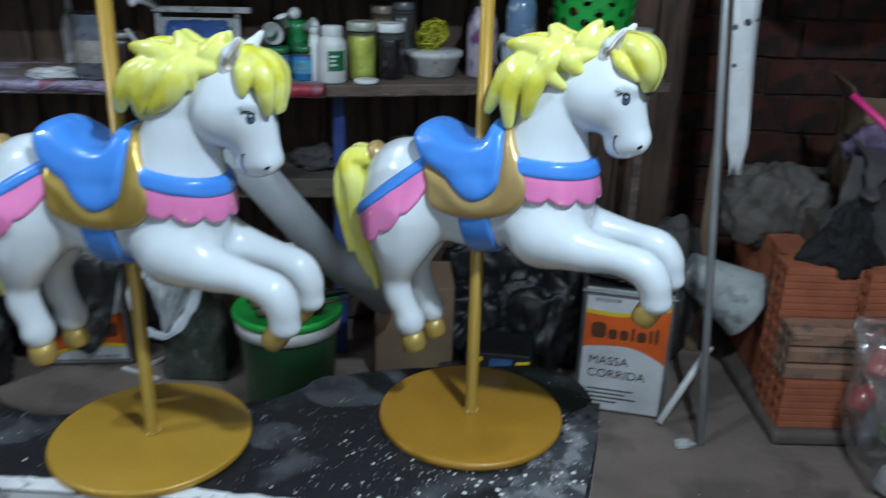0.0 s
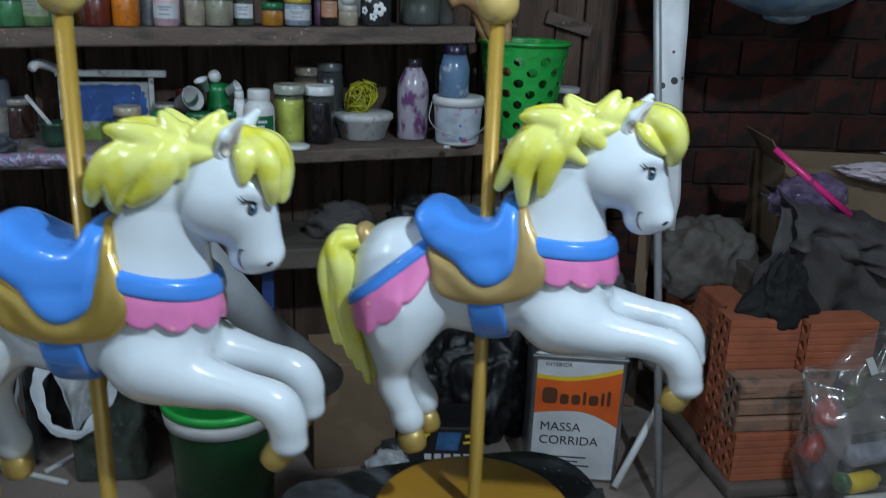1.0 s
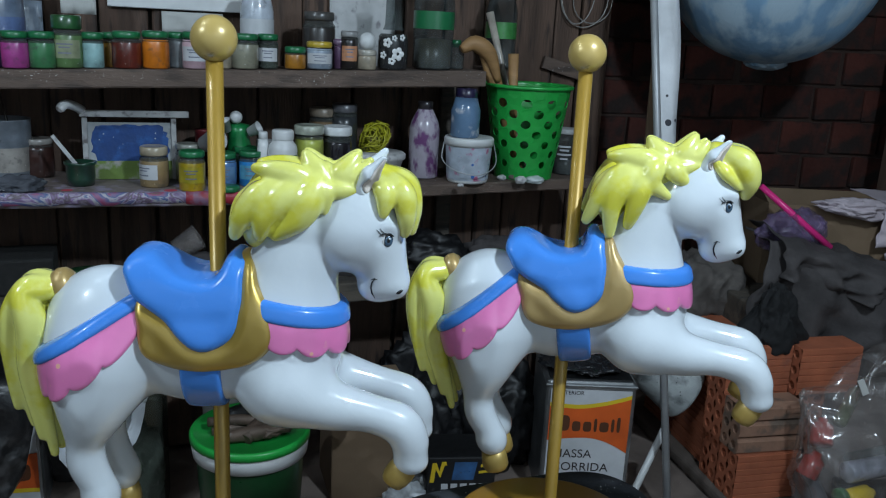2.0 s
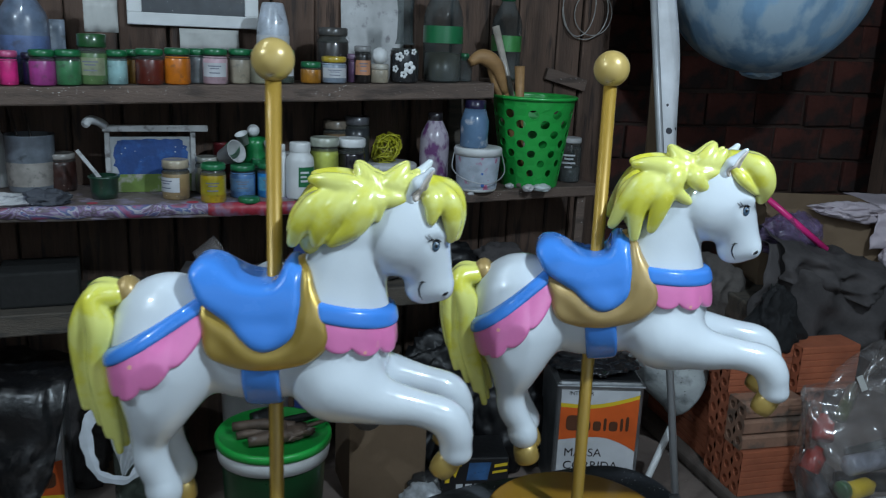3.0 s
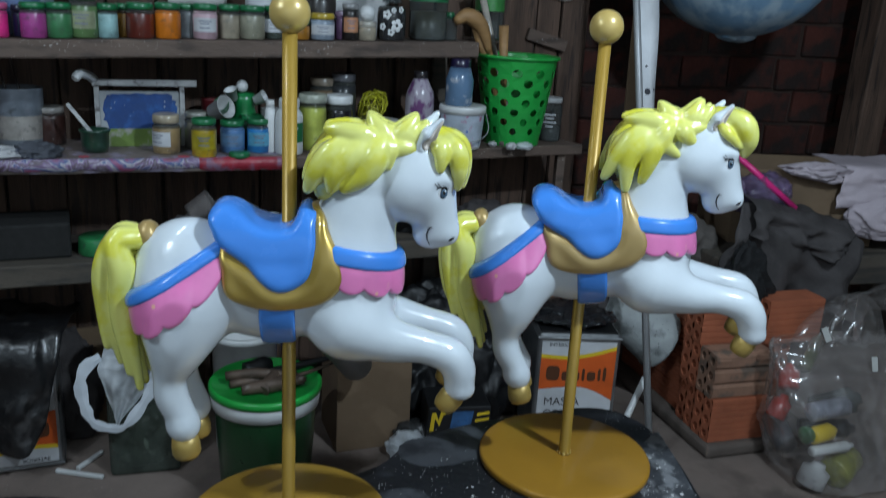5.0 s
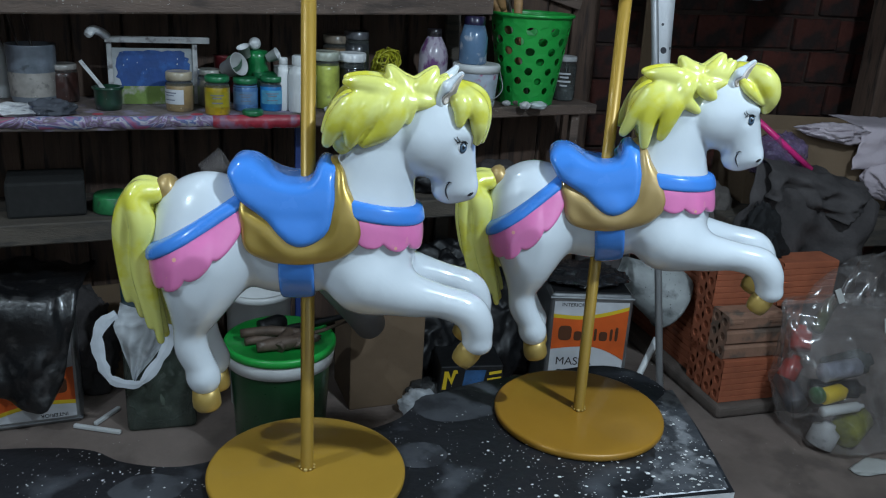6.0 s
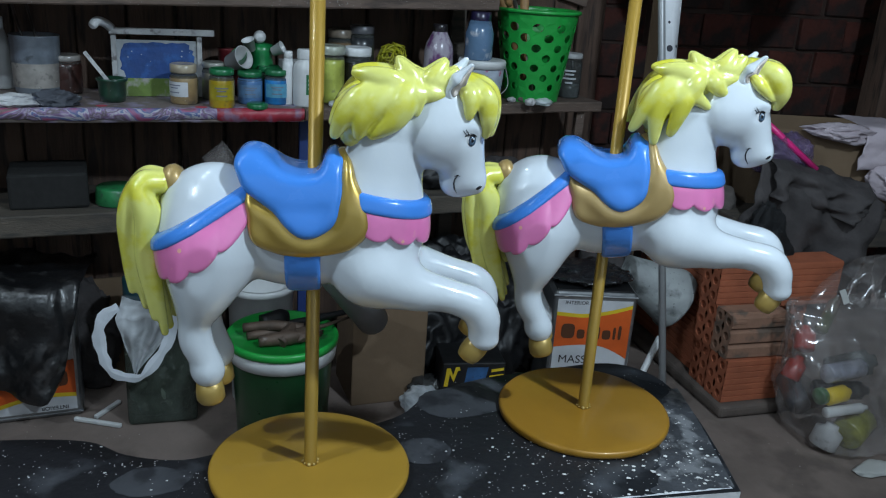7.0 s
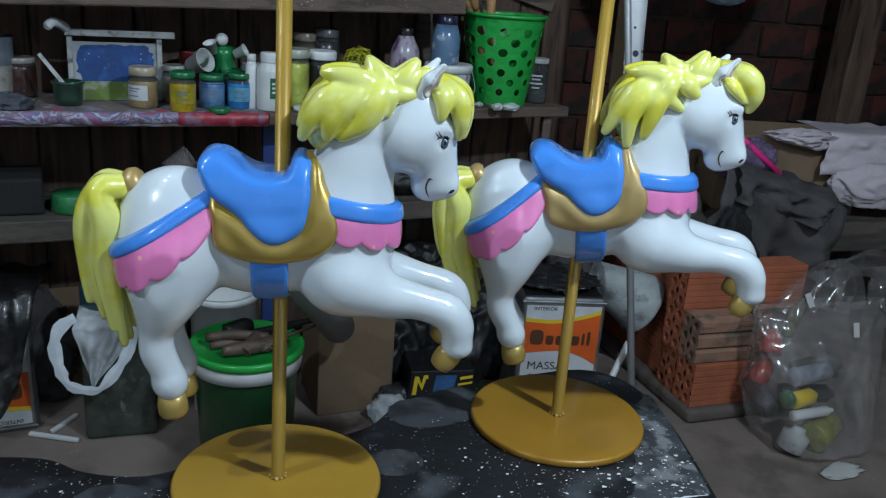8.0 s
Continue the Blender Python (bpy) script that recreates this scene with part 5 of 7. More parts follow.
green_label = part("label", wrap(0.0402, -98, -20, 0.036, 0.092), GREEN_LID, pot, "green paper label")
for z0, a0, a1 in ((0.074, -90, -55), (0.062, -90, -66), (0.050, -90, -60)):
    part("print", wrap(0.0408, a0, a1, z0, z0 + 0.006), LABEL_WHITE, green_label)
bottle(0.035, 1.275, LOW_Z, 0.017, 0.15, WHITE_PLASTIC, WHITE_PLASTIC, "slim white bottle beside the white pot", 0.6)
jar(0.162, 1.335, LOW_Z, 0.041, 0.165, paint(0.50, 0.55, 0.10), paint(0.52, 0.55, 0.45), "tall lime yellow jar with a pale lid", None, 0.022, shoulder=0.92)
jar(0.243, 1.365, LOW_Z, 0.042, 0.160, paint(0.012, 0.01, 0.014, 0.15), WHITE_PLASTIC, "tall black jar with a white lid", None, 0.022, shoulder=0.9)
jar(0.27, 1.47, LOW_Z, 0.040, 0.215, paint(0.05, 0.055, 0.06), paint(0.1, 0.1, 0.11), "tall grey jar at the back of the shelf", None, 0.022)
jar(0.205, 1.48, LOW_Z, 0.040, 0.20, paint(0.20, 0.13, 0.07), paint(0.30, 0.24, 0.18), "brown jar with a tilted pale lid", None, 0.022)
wl = part("jar_lid", lathe([(0, 0), (0.034, 0), (0.035, 0.003), (0.035, 0.009), (0.032, 0.011), (0, 0.010)], 26), WHITE_PLASTIC)
wl.matrix_basis = on(LOW_Z + 0.001, 0.185, 1.262)
tagged(wl, "loose white jar lid lying on the shelf", "lid")
bowl = part("white_bowl", lathe([(0, 0), (0.060, 0), (0.066, 0.004), (0.082, 0.055), (0.089, 0.060), (0.089, 0.072), (0.084, 0.076), (0, 0.078)], 36), DIRTY_WHITE)
bowl.matrix_basis = on(LOW_Z, 0.367, 1.45)
tagged(bowl, "white lidded plastic bowl on the shelf", "bowl")
# a tangle of yellow net on the bowl
bm = bmesh.new()
rn = random.Random(8)
for k in range(26):
    ax = Vector((rn.uniform(-1, 1), rn.uniform(-1, 1), rn.uniform(-1, 1))).normalized()
    s = ax.orthogonal().normalized()
    t = ax.cross(s)
    rr = rn.uniform(0.022, 0.04)
    tube([Vector((0, 0, 0.034)) + ax * rn.uniform(-0.016, 0.016) + (s * math.cos(a) * rr * 1.2 + t * math.sin(a) * rr * 0.85) for a in (2 * math.pi * i / 16 for i in range(17))], 0.0016, 5, bm, False)
net = part("yellow_net", bm, mat("net_yellow", (0.42, 0.40, 0.02), 0.4, vary=0.3, bump=0))
net.matrix_basis = on(LOW_Z + 0.076, 0.36, 1.45) @ Matrix.Scale(1.25, 4)
tagged(net, "tangle of yellow plastic net on a bowl", "net")
bottle(0.513, 1.455, LOW_Z, 0.046, 0.232, mat("drip_bottle", (0.40, 0.36, 0.42), 0.25, second=(0.13, 0.05, 0.14), mix=0.50, vary=0.3, scale=16, bump=0.05, stretch=(1, 1, 0.6)), paint(0.03, 0.025, 0.03), "clear bottle streaked with purple paint", 0.42, 0.022, 0.80)
pail = thing("paint_pail", "small white paint pail with a printed label and wire handle", "pail", on(LOW_Z, 0.640, 1.395))
part("body", lathe([(0, 0), (0.058, 0), (0.062, 0.006), (0.070, 0.118), (0.070, 0.122)], 32), WHITE_PLASTIC, pail)
part("rim", lathe([(0.0705, 0.112), (0.0745, 0.112), (0.0755, 0.130), (0.072, 0.136), (0.060, 0.134), (0, 0.134)], 32), WHITE_PLASTIC, pail)
part("label", lathe([(0.0632, 0.010), (0.0705, 0.110)], 32), mat("pail_label", (0.40, 0.45, 0.52), 0.4, second=(0.40, 0.10, 0.20), mix=0.57, speck=(0.04, 0.12, 0.38), speck_scale=38, speck_size=0.17, vary=0.3, scale=26), pail, "printed label in blue and pink")
part("handle", tube(arc([(-0.0765, 0, 0.118), (-0.085, -0.03, 0.07), (-0.05, -0.075, 0.042), (0.02, -0.088, 0.034), (0.075, -0.045, 0.06), (0.0765, 0, 0.118)], 6), 0.0018, 6), STEEL, pail)
bb = bottle(0.625, 1.395, LOW_Z + 0.134, 0.044, 0.145, mat("blue_bottle", (0.10, 0.17, 0.27), 0.2, second=(0.40, 0.42, 0.46), mix=0.56, vary=0.3, scale=14, bump=0.05), paint(0.02, 0.015, 0.06), "blue-white bottle with a navy cap on the pail", 0.62, 0.040, 0.70)


# ---- green basket with round holes ----
def basket():
    b = thing("plastic_basket", "bright green plastic basket with round holes", "basket", on(LOW_Z, 0.845, 1.50, 10))
    r0, r1, h, nu, nv = 0.092, 0.134, 0.285, 20, 9
    bm = bmesh.new()
    thick, cache = 0.003, {}

    def at(u, v, d):
        key = (round(u % nu, 4), round(v, 4), d)
        if key not in cache:
            r = r0 + (r1 - r0) * v / nv
            a = 2 * math.pi * u / nu
            cache[key] = bm.verts.new(((r - d) * math.cos(a), (r - d) * math.sin(a), 0.004 + (h - 0.004) * v / nv))
        return cache[key]
    n = 12
    turn = [2 * math.pi * (k + 0.5) / n for k in range(n)]
    for d in (0.0, thick):
        for i in range(nu):
            for j in range(nv):
                hole = 1 <= j <= nv - 2 and (i + j) % 2 == 0
                rim = []
                for a in turn:
                    m = 0.5 / max(abs(math.cos(a)), abs(math.sin(a)))
                    rim.append(at(i + 0.5 + m * math.cos(a), j + 0.5 + m * math.sin(a), d))
                if not hole:
                    bm.faces.new(rim)
                    continue
                rad = 0.345 + 0.014 * j
                ring = [at(i + 0.5 + rad * math.cos(a), j + 0.5 + rad * math.sin(a), d) for a in turn]
                for k in range(n):
                    q = (k + 1) % n
                    bm.faces.new((ring[k], rim[k], rim[q], ring[q]))
                if d == 0.0:
                    deep = [at(i + 0.5 + rad * math.cos(a), j + 0.5 + rad * math.sin(a), thick) for a in turn]
                    for k in range(n):
                        q = (k + 1) % n
                        bm.faces.new((ring[k], ring[q], deep[q], deep[k]))
    part("wall", bm, GREEN_PLASTIC, b)
    part("rim", lathe([(r1 - 0.004, h - 0.004), (r1 + 0.007, h - 0.004), (r1 + 0.008, h + 0.004), (r1 + 0.002, h + 0.007), (r1 - 0.004, h + 0.004), (r1 - 0.004, h - 0.004)], 48), GREEN_PLASTIC, b)
    part("bottom", lathe([(0, 0), (r0, 0), (r0, 0.005), (0, 0.005)], 40), GREEN_PLASTIC, b)


basket()
for a, b, w, mt, lab in (((0.83, 1.50, 0.38), (0.70, 1.475, 0.735), 0.020, WOOD_LIGHT, "light wooden handle sticking out of the basket"),
                         ((0.80, 1.46, 0.40), (0.775, 1.45, 0.74), 0.013, WOOD_LIGHT, "light wooden paddle standing in the basket"),
                         ((0.86, 1.53, 0.38), (0.72, 1.56, 0.86), 0.010, paint(0.45, 0.40, 0.34), "thin pale stick standing in the basket")):
    st = part("wooden_stick", tube([a, Vector(a).lerp(Vector(b), 0.6), b], [w * 0.8, w, w * 1.3], 8), mt)
    tagged(st, lab, "stick", "sticks in the basket")
bm = tube(arc([(0.735, 1.46, 0.655), (0.700, 1.45, 0.735), (0.650, 1.44, 0.765), (0.610, 1.435, 0.745)], 5), [0.010, 0.013, 0.016, 0.018, 0.021, 0.024, 0.025, 0.026, 0.026, 0.025, 0.024, 0.022, 0.020, 0.018, 0.016, 0.012], 10)
sc = part("wooden_scoop", bm, WOOD_LIGHT)
tagged(sc, "curved light wooden scoop leaning out of the basket", "scoop")
gj = jar(1.005, 1.565, LOW_Z, 0.040, 0.150, GLASS, DIRTY_WHITE, "clear empty jar with a white lid beside the basket", None, 0.014, name="glass_jar", group="")
for hz, wide in ((0.090, 30), (0.078, 22), (0.064, 34), (0.050, 18)):
    bm = bmesh.new()
    rows = [[bm.verts.new((0.0408 * math.cos(a), 0.0408 * math.sin(a), hz + dz)) for dz in (0, 0.006)] for a in (math.radians(-112 - wide + 2 * wide * i / 8) for i in range(9))]
    for a, b in zip(rows, rows[1:]):
        bm.faces.new((a[0], b[0], b[1], a[1]))
    part("print", bm, LABEL_WHITE, gj, "faded white print")
part("residue", lathe([(0, 0.003), (0.036, 0.003), (0.038, 0.03), (0.036, 0.05), (0, 0.045)], 18), paint(0.14, 0.13, 0.12), gj)
for x, y, s, c in ((0.80, 1.435, (0.020, 0.016, 0.013), CONCRETE), (0.852, 1.43, (0.030, 0.02, 0.018), DIRTY_WHITE), (0.60, 1.30, (0.01, 0.008, 0.006), DIRTY_WHITE)):
    st = part("stone", crumple(s, x * 3, 0.25, 3, 2, 0.4), c)
    st.matrix_basis = on(LOW_Z + s[2] * 0.62, x, y)
    tagged(st, "small pale lump lying on the shelf", "stone", "lumps on the shelf")
scrap = part("board_scrap", box((0.17, 0.018, 0.042), (0, 0, 0), 0.003, turn=pose(0, 0, 0, 0, 14, 0)), SHELF_WOOD)
scrap.matrix_basis = pose(1.04, back(1.04) - 0.016, 0.69, 0, 0, THETA)
tagged(scrap, "grey wooden scrap nailed to the planks", "board")
bm = bmesh.new()
for k, (cx, cz, rx, rz) in enumerate(((1.10, 0.93, 0.085, 0.10), (1.13, 0.92, 0.07, 0.075), (1.07, 0.95, 0.06, 0.11))):
    tube([(cx + rx * math.cos(a), back(cx) - 0.014 - 0.006 * k, cz + rz * math.sin(a)) for a in (2 * math.pi * i / 24 for i in range(25))], 0.0022, 6, bm, False)
wire = part("wire_coil", bm, paint(0.30, 0.28, 0.26))
tagged(wire, "loose coil of pale wire hanging on the planks", "wire")
# clutter on the lower boards
pet = bottle(0.77, 1.60, up(0.77) + 0.0, 0.050, 0.27, GLASS, GREEN_LID, "clear plastic bottle with a green label", 0.4, band=(paint(0.05, 0.25, 0.06), 0.09, 0.14))
brk = part("bracket", box((0.12, 0.10, 0.012), (0, 0, -0.006), 0.002), SHELF_WOOD)
brk.matrix_basis = pose(0.77, 1.63, up(0.77), 0, 0, THETA)
tagged(brk, "short wooden ledge nailed to the planks", "shelf", kind="structure")
rag = part("paint_rag", crumple((0.085, 0.05, 0.018), 3.3, 0.35, 5, 4, 0.5), mat("rag", (0.55, 0.55, 0.56), 0.8, second=(0.05, 0.06, 0.10), mix=0.58, vary=0.3, scale=14, bump=0.5))
rag.matrix_basis = on(LOW_Z + 0.012, -0.66, 1.15, 10)
tagged(rag, "stiff paint-stained rag on the shelf edge", "rag")
rag = part("paint_rag", crumple((0.06, 0.05, 0.022), 1.3, 0.35, 5, 4, 0.5), mat("rag", (0.06, 0.065, 0.08), 0.8, second=(0.2, 0.22, 0.25), mix=0.6, vary=0.3, scale=14, bump=0.5))
rag.matrix_basis = on(LOW_Z + 0.014, -0.565, 1.17, 40)
tagged(rag, "dark crumpled rag on the shelf edge", "rag")
tub2 = part("storage_box", box((0.20, 0.16, 0.10), (0, 0, 0.05), 0.008), mat("dusty_box", (0.011, 0.011, 0.0105), 0.9, vary=0.3, scale=9, bump=0.2))
tub2.matrix_basis = on(BOT_Z, -0.62, 1.28, 10)
tagged(tub2, "dusty grey storage box on the bottom board", "box")
gt = part("green_bowl", lathe([(0, 0), (0.060, 0), (0.062, 0.004), (0.058, 0.044), (0.055, 0.049), (0, 0.050)], 28), paint(0.03, 0.24, 0.08))
gt.matrix_basis = on(BOT_Z, -0.44, 1.27)
tagged(gt, "upturned green plastic bowl on the bottom board", "bowl")
cc = part("clear_cup", lathe([(0, 0), (0.026, 0), (0.034, 0.07), (0.036, 0.07), (0.033, 0.068), (0.025, 0.003), (0, 0.003)], 24), FILM)
cc.matrix_basis = pose(-0.190, 1.15, BOT_Z + 0.140, 0, 62, 20)
tagged(cc, "clear plastic cup lying on a dark heap on the board", "cup")
hp = part("dark_heap", crumple((0.09, 0.07, 0.07), 6.2, 0.25, 3, 4, 0.3), DARK_CLOTH)
hp.matrix_basis = on(BOT_Z + 0.055, -0.165, 1.20)
tagged(hp, "dark soft heap of rags on the bottom board", "rag")
for x, y, s, c in ((0.30, 1.42, (0.10, 0.07, 0.06), DARK_CLOTH), (0.55, 1.46, (0.11, 0.07, 0.07), DARK_PLASTIC), (0.75, 1.50, (0.09, 0.07, 0.055), DARK_CLOTH), (0.02, 1.40, (0.09, 0.07, 0.04), DARK_CLOTH)):
    ob = part("rolled_rag", crumple(s, x * 5, 0.3, 4, 4, 0.4), c)
    ob.matrix_basis = on(BOT_Z + s[2] * 0.62, x, y)
    tagged(ob, "dark crumpled rag on the bottom board", "rag", "rags on the bottom board")


for x, y, s, c in ((0.850, 1.375, (0.030, 0.02, 0.013), FILM_WHITE), (0.800, 1.365, (0.018, 0.014, 0.013), DIRTY_WHITE), (0.755, 1.42, (0.014, 0.012, 0.010), DIRTY_WHITE)):
    ob = part("scrap", crumple(s, x * 9, 0.3, 3, 3, 0.3), c)
    ob.matrix_basis = on(LOW_Z + s[2] * 0.72, x, y)
    tagged(ob, "crumpled pale scrap beside the basket", "rubbish", "scraps on the shelf")


# crust of spilled paint along the front of the lower board
CRUST = bpy.data.materials.new("paint_crust")
CRUST.use_nodes = True
nt = CRUST.node_tree
tc, nz, rp, bp = (nt.nodes.new("ShaderNode" + k) for k in ("TexCoord", "TexNoise", "ValToRGB", "Bump"))
nz.inputs["Scale"].default_value, nz.inputs["Detail"].default_value, nz.inputs["Distortion"].default_value = 12.0, 7, 1.4
stops = ((0.28, (0.07, 0.05, 0.045)), (0.37, (0.16, 0.10, 0.20)), (0.42, (0.30, 0.25, 0.34)), (0.455, (0.10, 0.075, 0.08)), (0.49, (0.22, 0.14, 0.28)), (0.52, (0.42, 0.40, 0.42)), (0.545, (0.06, 0.10, 0.24)), (0.59, (0.20, 0.13, 0.24)),
         (0.63, (0.30, 0.06, 0.13)), (0.72, (0.12, 0.09, 0.085)))
rp.color_ramp.elements[0].position, rp.color_ramp.elements[0].color = stops[0][0], (*stops[0][1], 1)
rp.color_ramp.elements[1].position, rp.color_ramp.elements[1].color = stops[-1][0], (*stops[-1][1], 1)
for pos, col in stops[1:-1]:
    e = rp.color_ramp.elements.new(pos)
    e.color = (*col, 1)
nt.links.new(tc.outputs["Object"], nz.inputs["Vector"])
nt.links.new(nz.outputs["Fac"], rp.inputs["Fac"])
nt.links.new(rp.outputs["Color"], nt.nodes["Principled BSDF"].inputs["Base Color"])
nt.links.new(nz.outputs["Fac"], bp.inputs["Height"])
bp.inputs["Strength"].default_value, bp.inputs["Distance"].default_value = 0.5, 0.004
nt.links.new(bp.outputs[0], nt.nodes["Principled BSDF"].inputs["Normal"])
nt.nodes["Principled BSDF"].inputs["Roughness"].default_value = 0.45
RED_CRUST = mat("red_crust", (0.30, 0.022, 0.04), 0.45, second=(0.20, 0.11, 0.17), mix=0.53, vary=0.4, scale=14, bump=0.3)


def crust(a, b, z0, z1, material, name):
    a, b = Vector((*a, 0)), Vector((*b, 0))
    u = (b - a).normalized()
    n = Vector((u.y, -u.x, 0))
    bm = bmesh.new()
    k, rows = 90, []
    for i in range(k + 1):
        p = a.lerp(b, i / k)
        low = z0 + 0.007 * noise.noise(p * 17) + 0.005 * noise.noise(p * 60)
        out = 0.005 + 0.0015 * noise.noise(p * 40)
        rows.append([bm.verts.new((p + n * o).to_tuple()[:2] + (z,)) for o, z in ((-0.014 + 0.01 * noise.noise(p * 11), z1 + 0.0025), (out, z1 + 0.002), (out, low), (-0.003, low - 0.001))])
    for r, s in zip(rows, rows[1:]):
        for c in range(3):
            bm.faces.new((r[c], s[c], s[c + 1], r[c + 1])).smooth = True
    return part(name, bm, material, shelf, "dried paint drips")


crust((-1.6, 0.985), (-0.16, 1.157), LOW_Z - 0.027, LOW_Z, CRUST, "paint_crust")
crust((-0.16, 1.157), (0.075, 1.185), LOW_Z - 0.030, LOW_Z, RED_CRUST, "paint_crust")


# ---- things on the floor ----
def words(text, size, m, material, parent, name="lettering"):
    """Flat lettering in the built-in font, as a mesh."""
    cu = bpy.data.curves.new("words", "FONT")
    cu.body, cu.size, cu.extrude = text, size, 0.0003
    tmp = bpy.data.objects.new("words", cu)
    me = bpy.data.meshes.new_from_object(tmp)
    bpy.data.objects.remove(tmp)
    me.materials.clear()
    ob = part(name, me, material, parent)
    ob.matrix_basis = m
    return ob


def face_shape(pts, y, material, parent, name, label=""):
    """A flat printed shape on a front that looks along -y, just proud of it."""
    bm = bmesh.new()
    f = bm.faces.new([bm.verts.new((x, y, z)) for x, z in pts])
    r = bmesh.ops.extrude_face_region(bm, geom=[f])
    for v in r["geom"]:
        if isinstance(v, bmesh.types.BMVert):
            v.co.y -= 0.0006
    bmesh.ops.triangulate(bm, faces=[f for f in bm.faces if len(f.verts) > 4])
    return part(name, bm, material, parent, label)


MARK_BROWN = mat("mark_brown", (0.085, 0.030, 0.012), 0.45, vary=0.1, bump=0)


def paint_can(m, label, h=0.360, lid=True):
    """A square eighteen-litre tin with a printed front."""
    c = thing("paint_tin", label, "paint tin", m, group="square paint tins")
    w = 0.235
    part("body", box((w, w, h), (0, 0, h / 2), 0.012, segs=3), TIN, c)
    part("rim", box((w + 0.004, w + 0.004, 0.008), (0, 0, h - 0.012), 0.003), TIN, c)
    if lid:
        part("inner_top", box((w - 0.02, w - 0.02, 0.004), (0, 0, h + 0.001), 0.001), DARK_PLASTIC, c, "dirty black top")
        part("lid", lathe([(0, h + 0.003), (0.07, h - 0.001), (0.075, h + 0.006), (0.068, h + 0.010), (0, h + 0.008)], 28), TIN, c)
    y, e = -w / 2 - 0.0006, 0.105
    top = h - 0.022
    face_shape([(-e, 0.012), (e, 0.012), (e, top), (-e, top)], y, LABEL_WHITE, c, "label")
    curve = [(-e + 2 * e * k / 12, 0.194 + 0.010 * math.sin(math.pi * k / 12) - 0.10 * max(0, k / 12 - 0.5) ** 1.7) for k in range(13)]
    upper = [(-e + 2 * e * k / 12, 0.290 - 0.006 * math.sin(k / 12 * 3) + 0.045 * max(0, k / 12 - 0.3) ** 1.4) for k in range(13)]
    face_shape(curve + upper[::-1], y - 0.0012, ORANGE_LABEL, c, "orange_band", "orange printed band")
    face_shape(upper + [(x, z + 0.011) for x, z in upper][::-1], y - 0.0014, YELLOW_LABEL, c, "yellow_stripe")
    # the maker's mark, as plain dark shapes
    x = -0.088
    for k, (bw, bh) in enumerate(((0.038, 0.052), (0.022, 0.033), (0.022, 0.033), (0.008, 0.044), (0.024, 0.033), (0.008, 0.044), (0.009, 0.050))):
        rim = [(x + bw * (0.5 + 0.5 * math.cos(a) * abs(math.cos(a)) ** -0.45), 0.222 + bh * 0.86 * (0.5 + 0.5 * math.sin(a) * abs(math.sin(a)) ** -0.45)) for a in (2 * math.pi * (q + 0.5) / 14 for q in range(14))]
        face_shape(rim, y - 0.0024, MARK_BROWN, c, "mark")
        x += bw + 0.0065
    words("INTERIOR", 0.015, pose(-0.085, y - 0.0012, 0.324, 90, 0, 0), INK, c)
    words("MASSA", 0.034, pose(-0.088, y - 0.0012, 0.146, 90, 0, 0), INK, c)
    words("CORRIDA", 0.034, pose(-0.088, y - 0.0012, 0.108, 90, 0, 0), INK, c)
    for k, bw in enumerate((0.12, 0.10, 0.13, 0.08)):
        face_shape([(-0.085, 0.070 - 0.012 * k), (-0.085 + bw, 0.070 - 0.012 * k), (-0.085 + bw, 0.074 - 0.012 * k), (-0.085, 0.074 - 0.012 * k)], y - 0.001, DARK_CLOTH, c, "small_print")
    return c


LEFT_TIN = (-0.715, 1.305)
BIG = Matrix.Scale(1.13, 4)
paint_can(pose(0.992, 1.180, FLOOR_Z, 0, 0, -10) @ BIG, "square paint tin with an orange and white label on the floor")
paint_can(pose(LEFT_TIN[0], LEFT_TIN[1], FLOOR_Z + 0.407, 180, 0, 188) @ BIG, "upturned square paint tin half hidden by black plastic", lid=False)


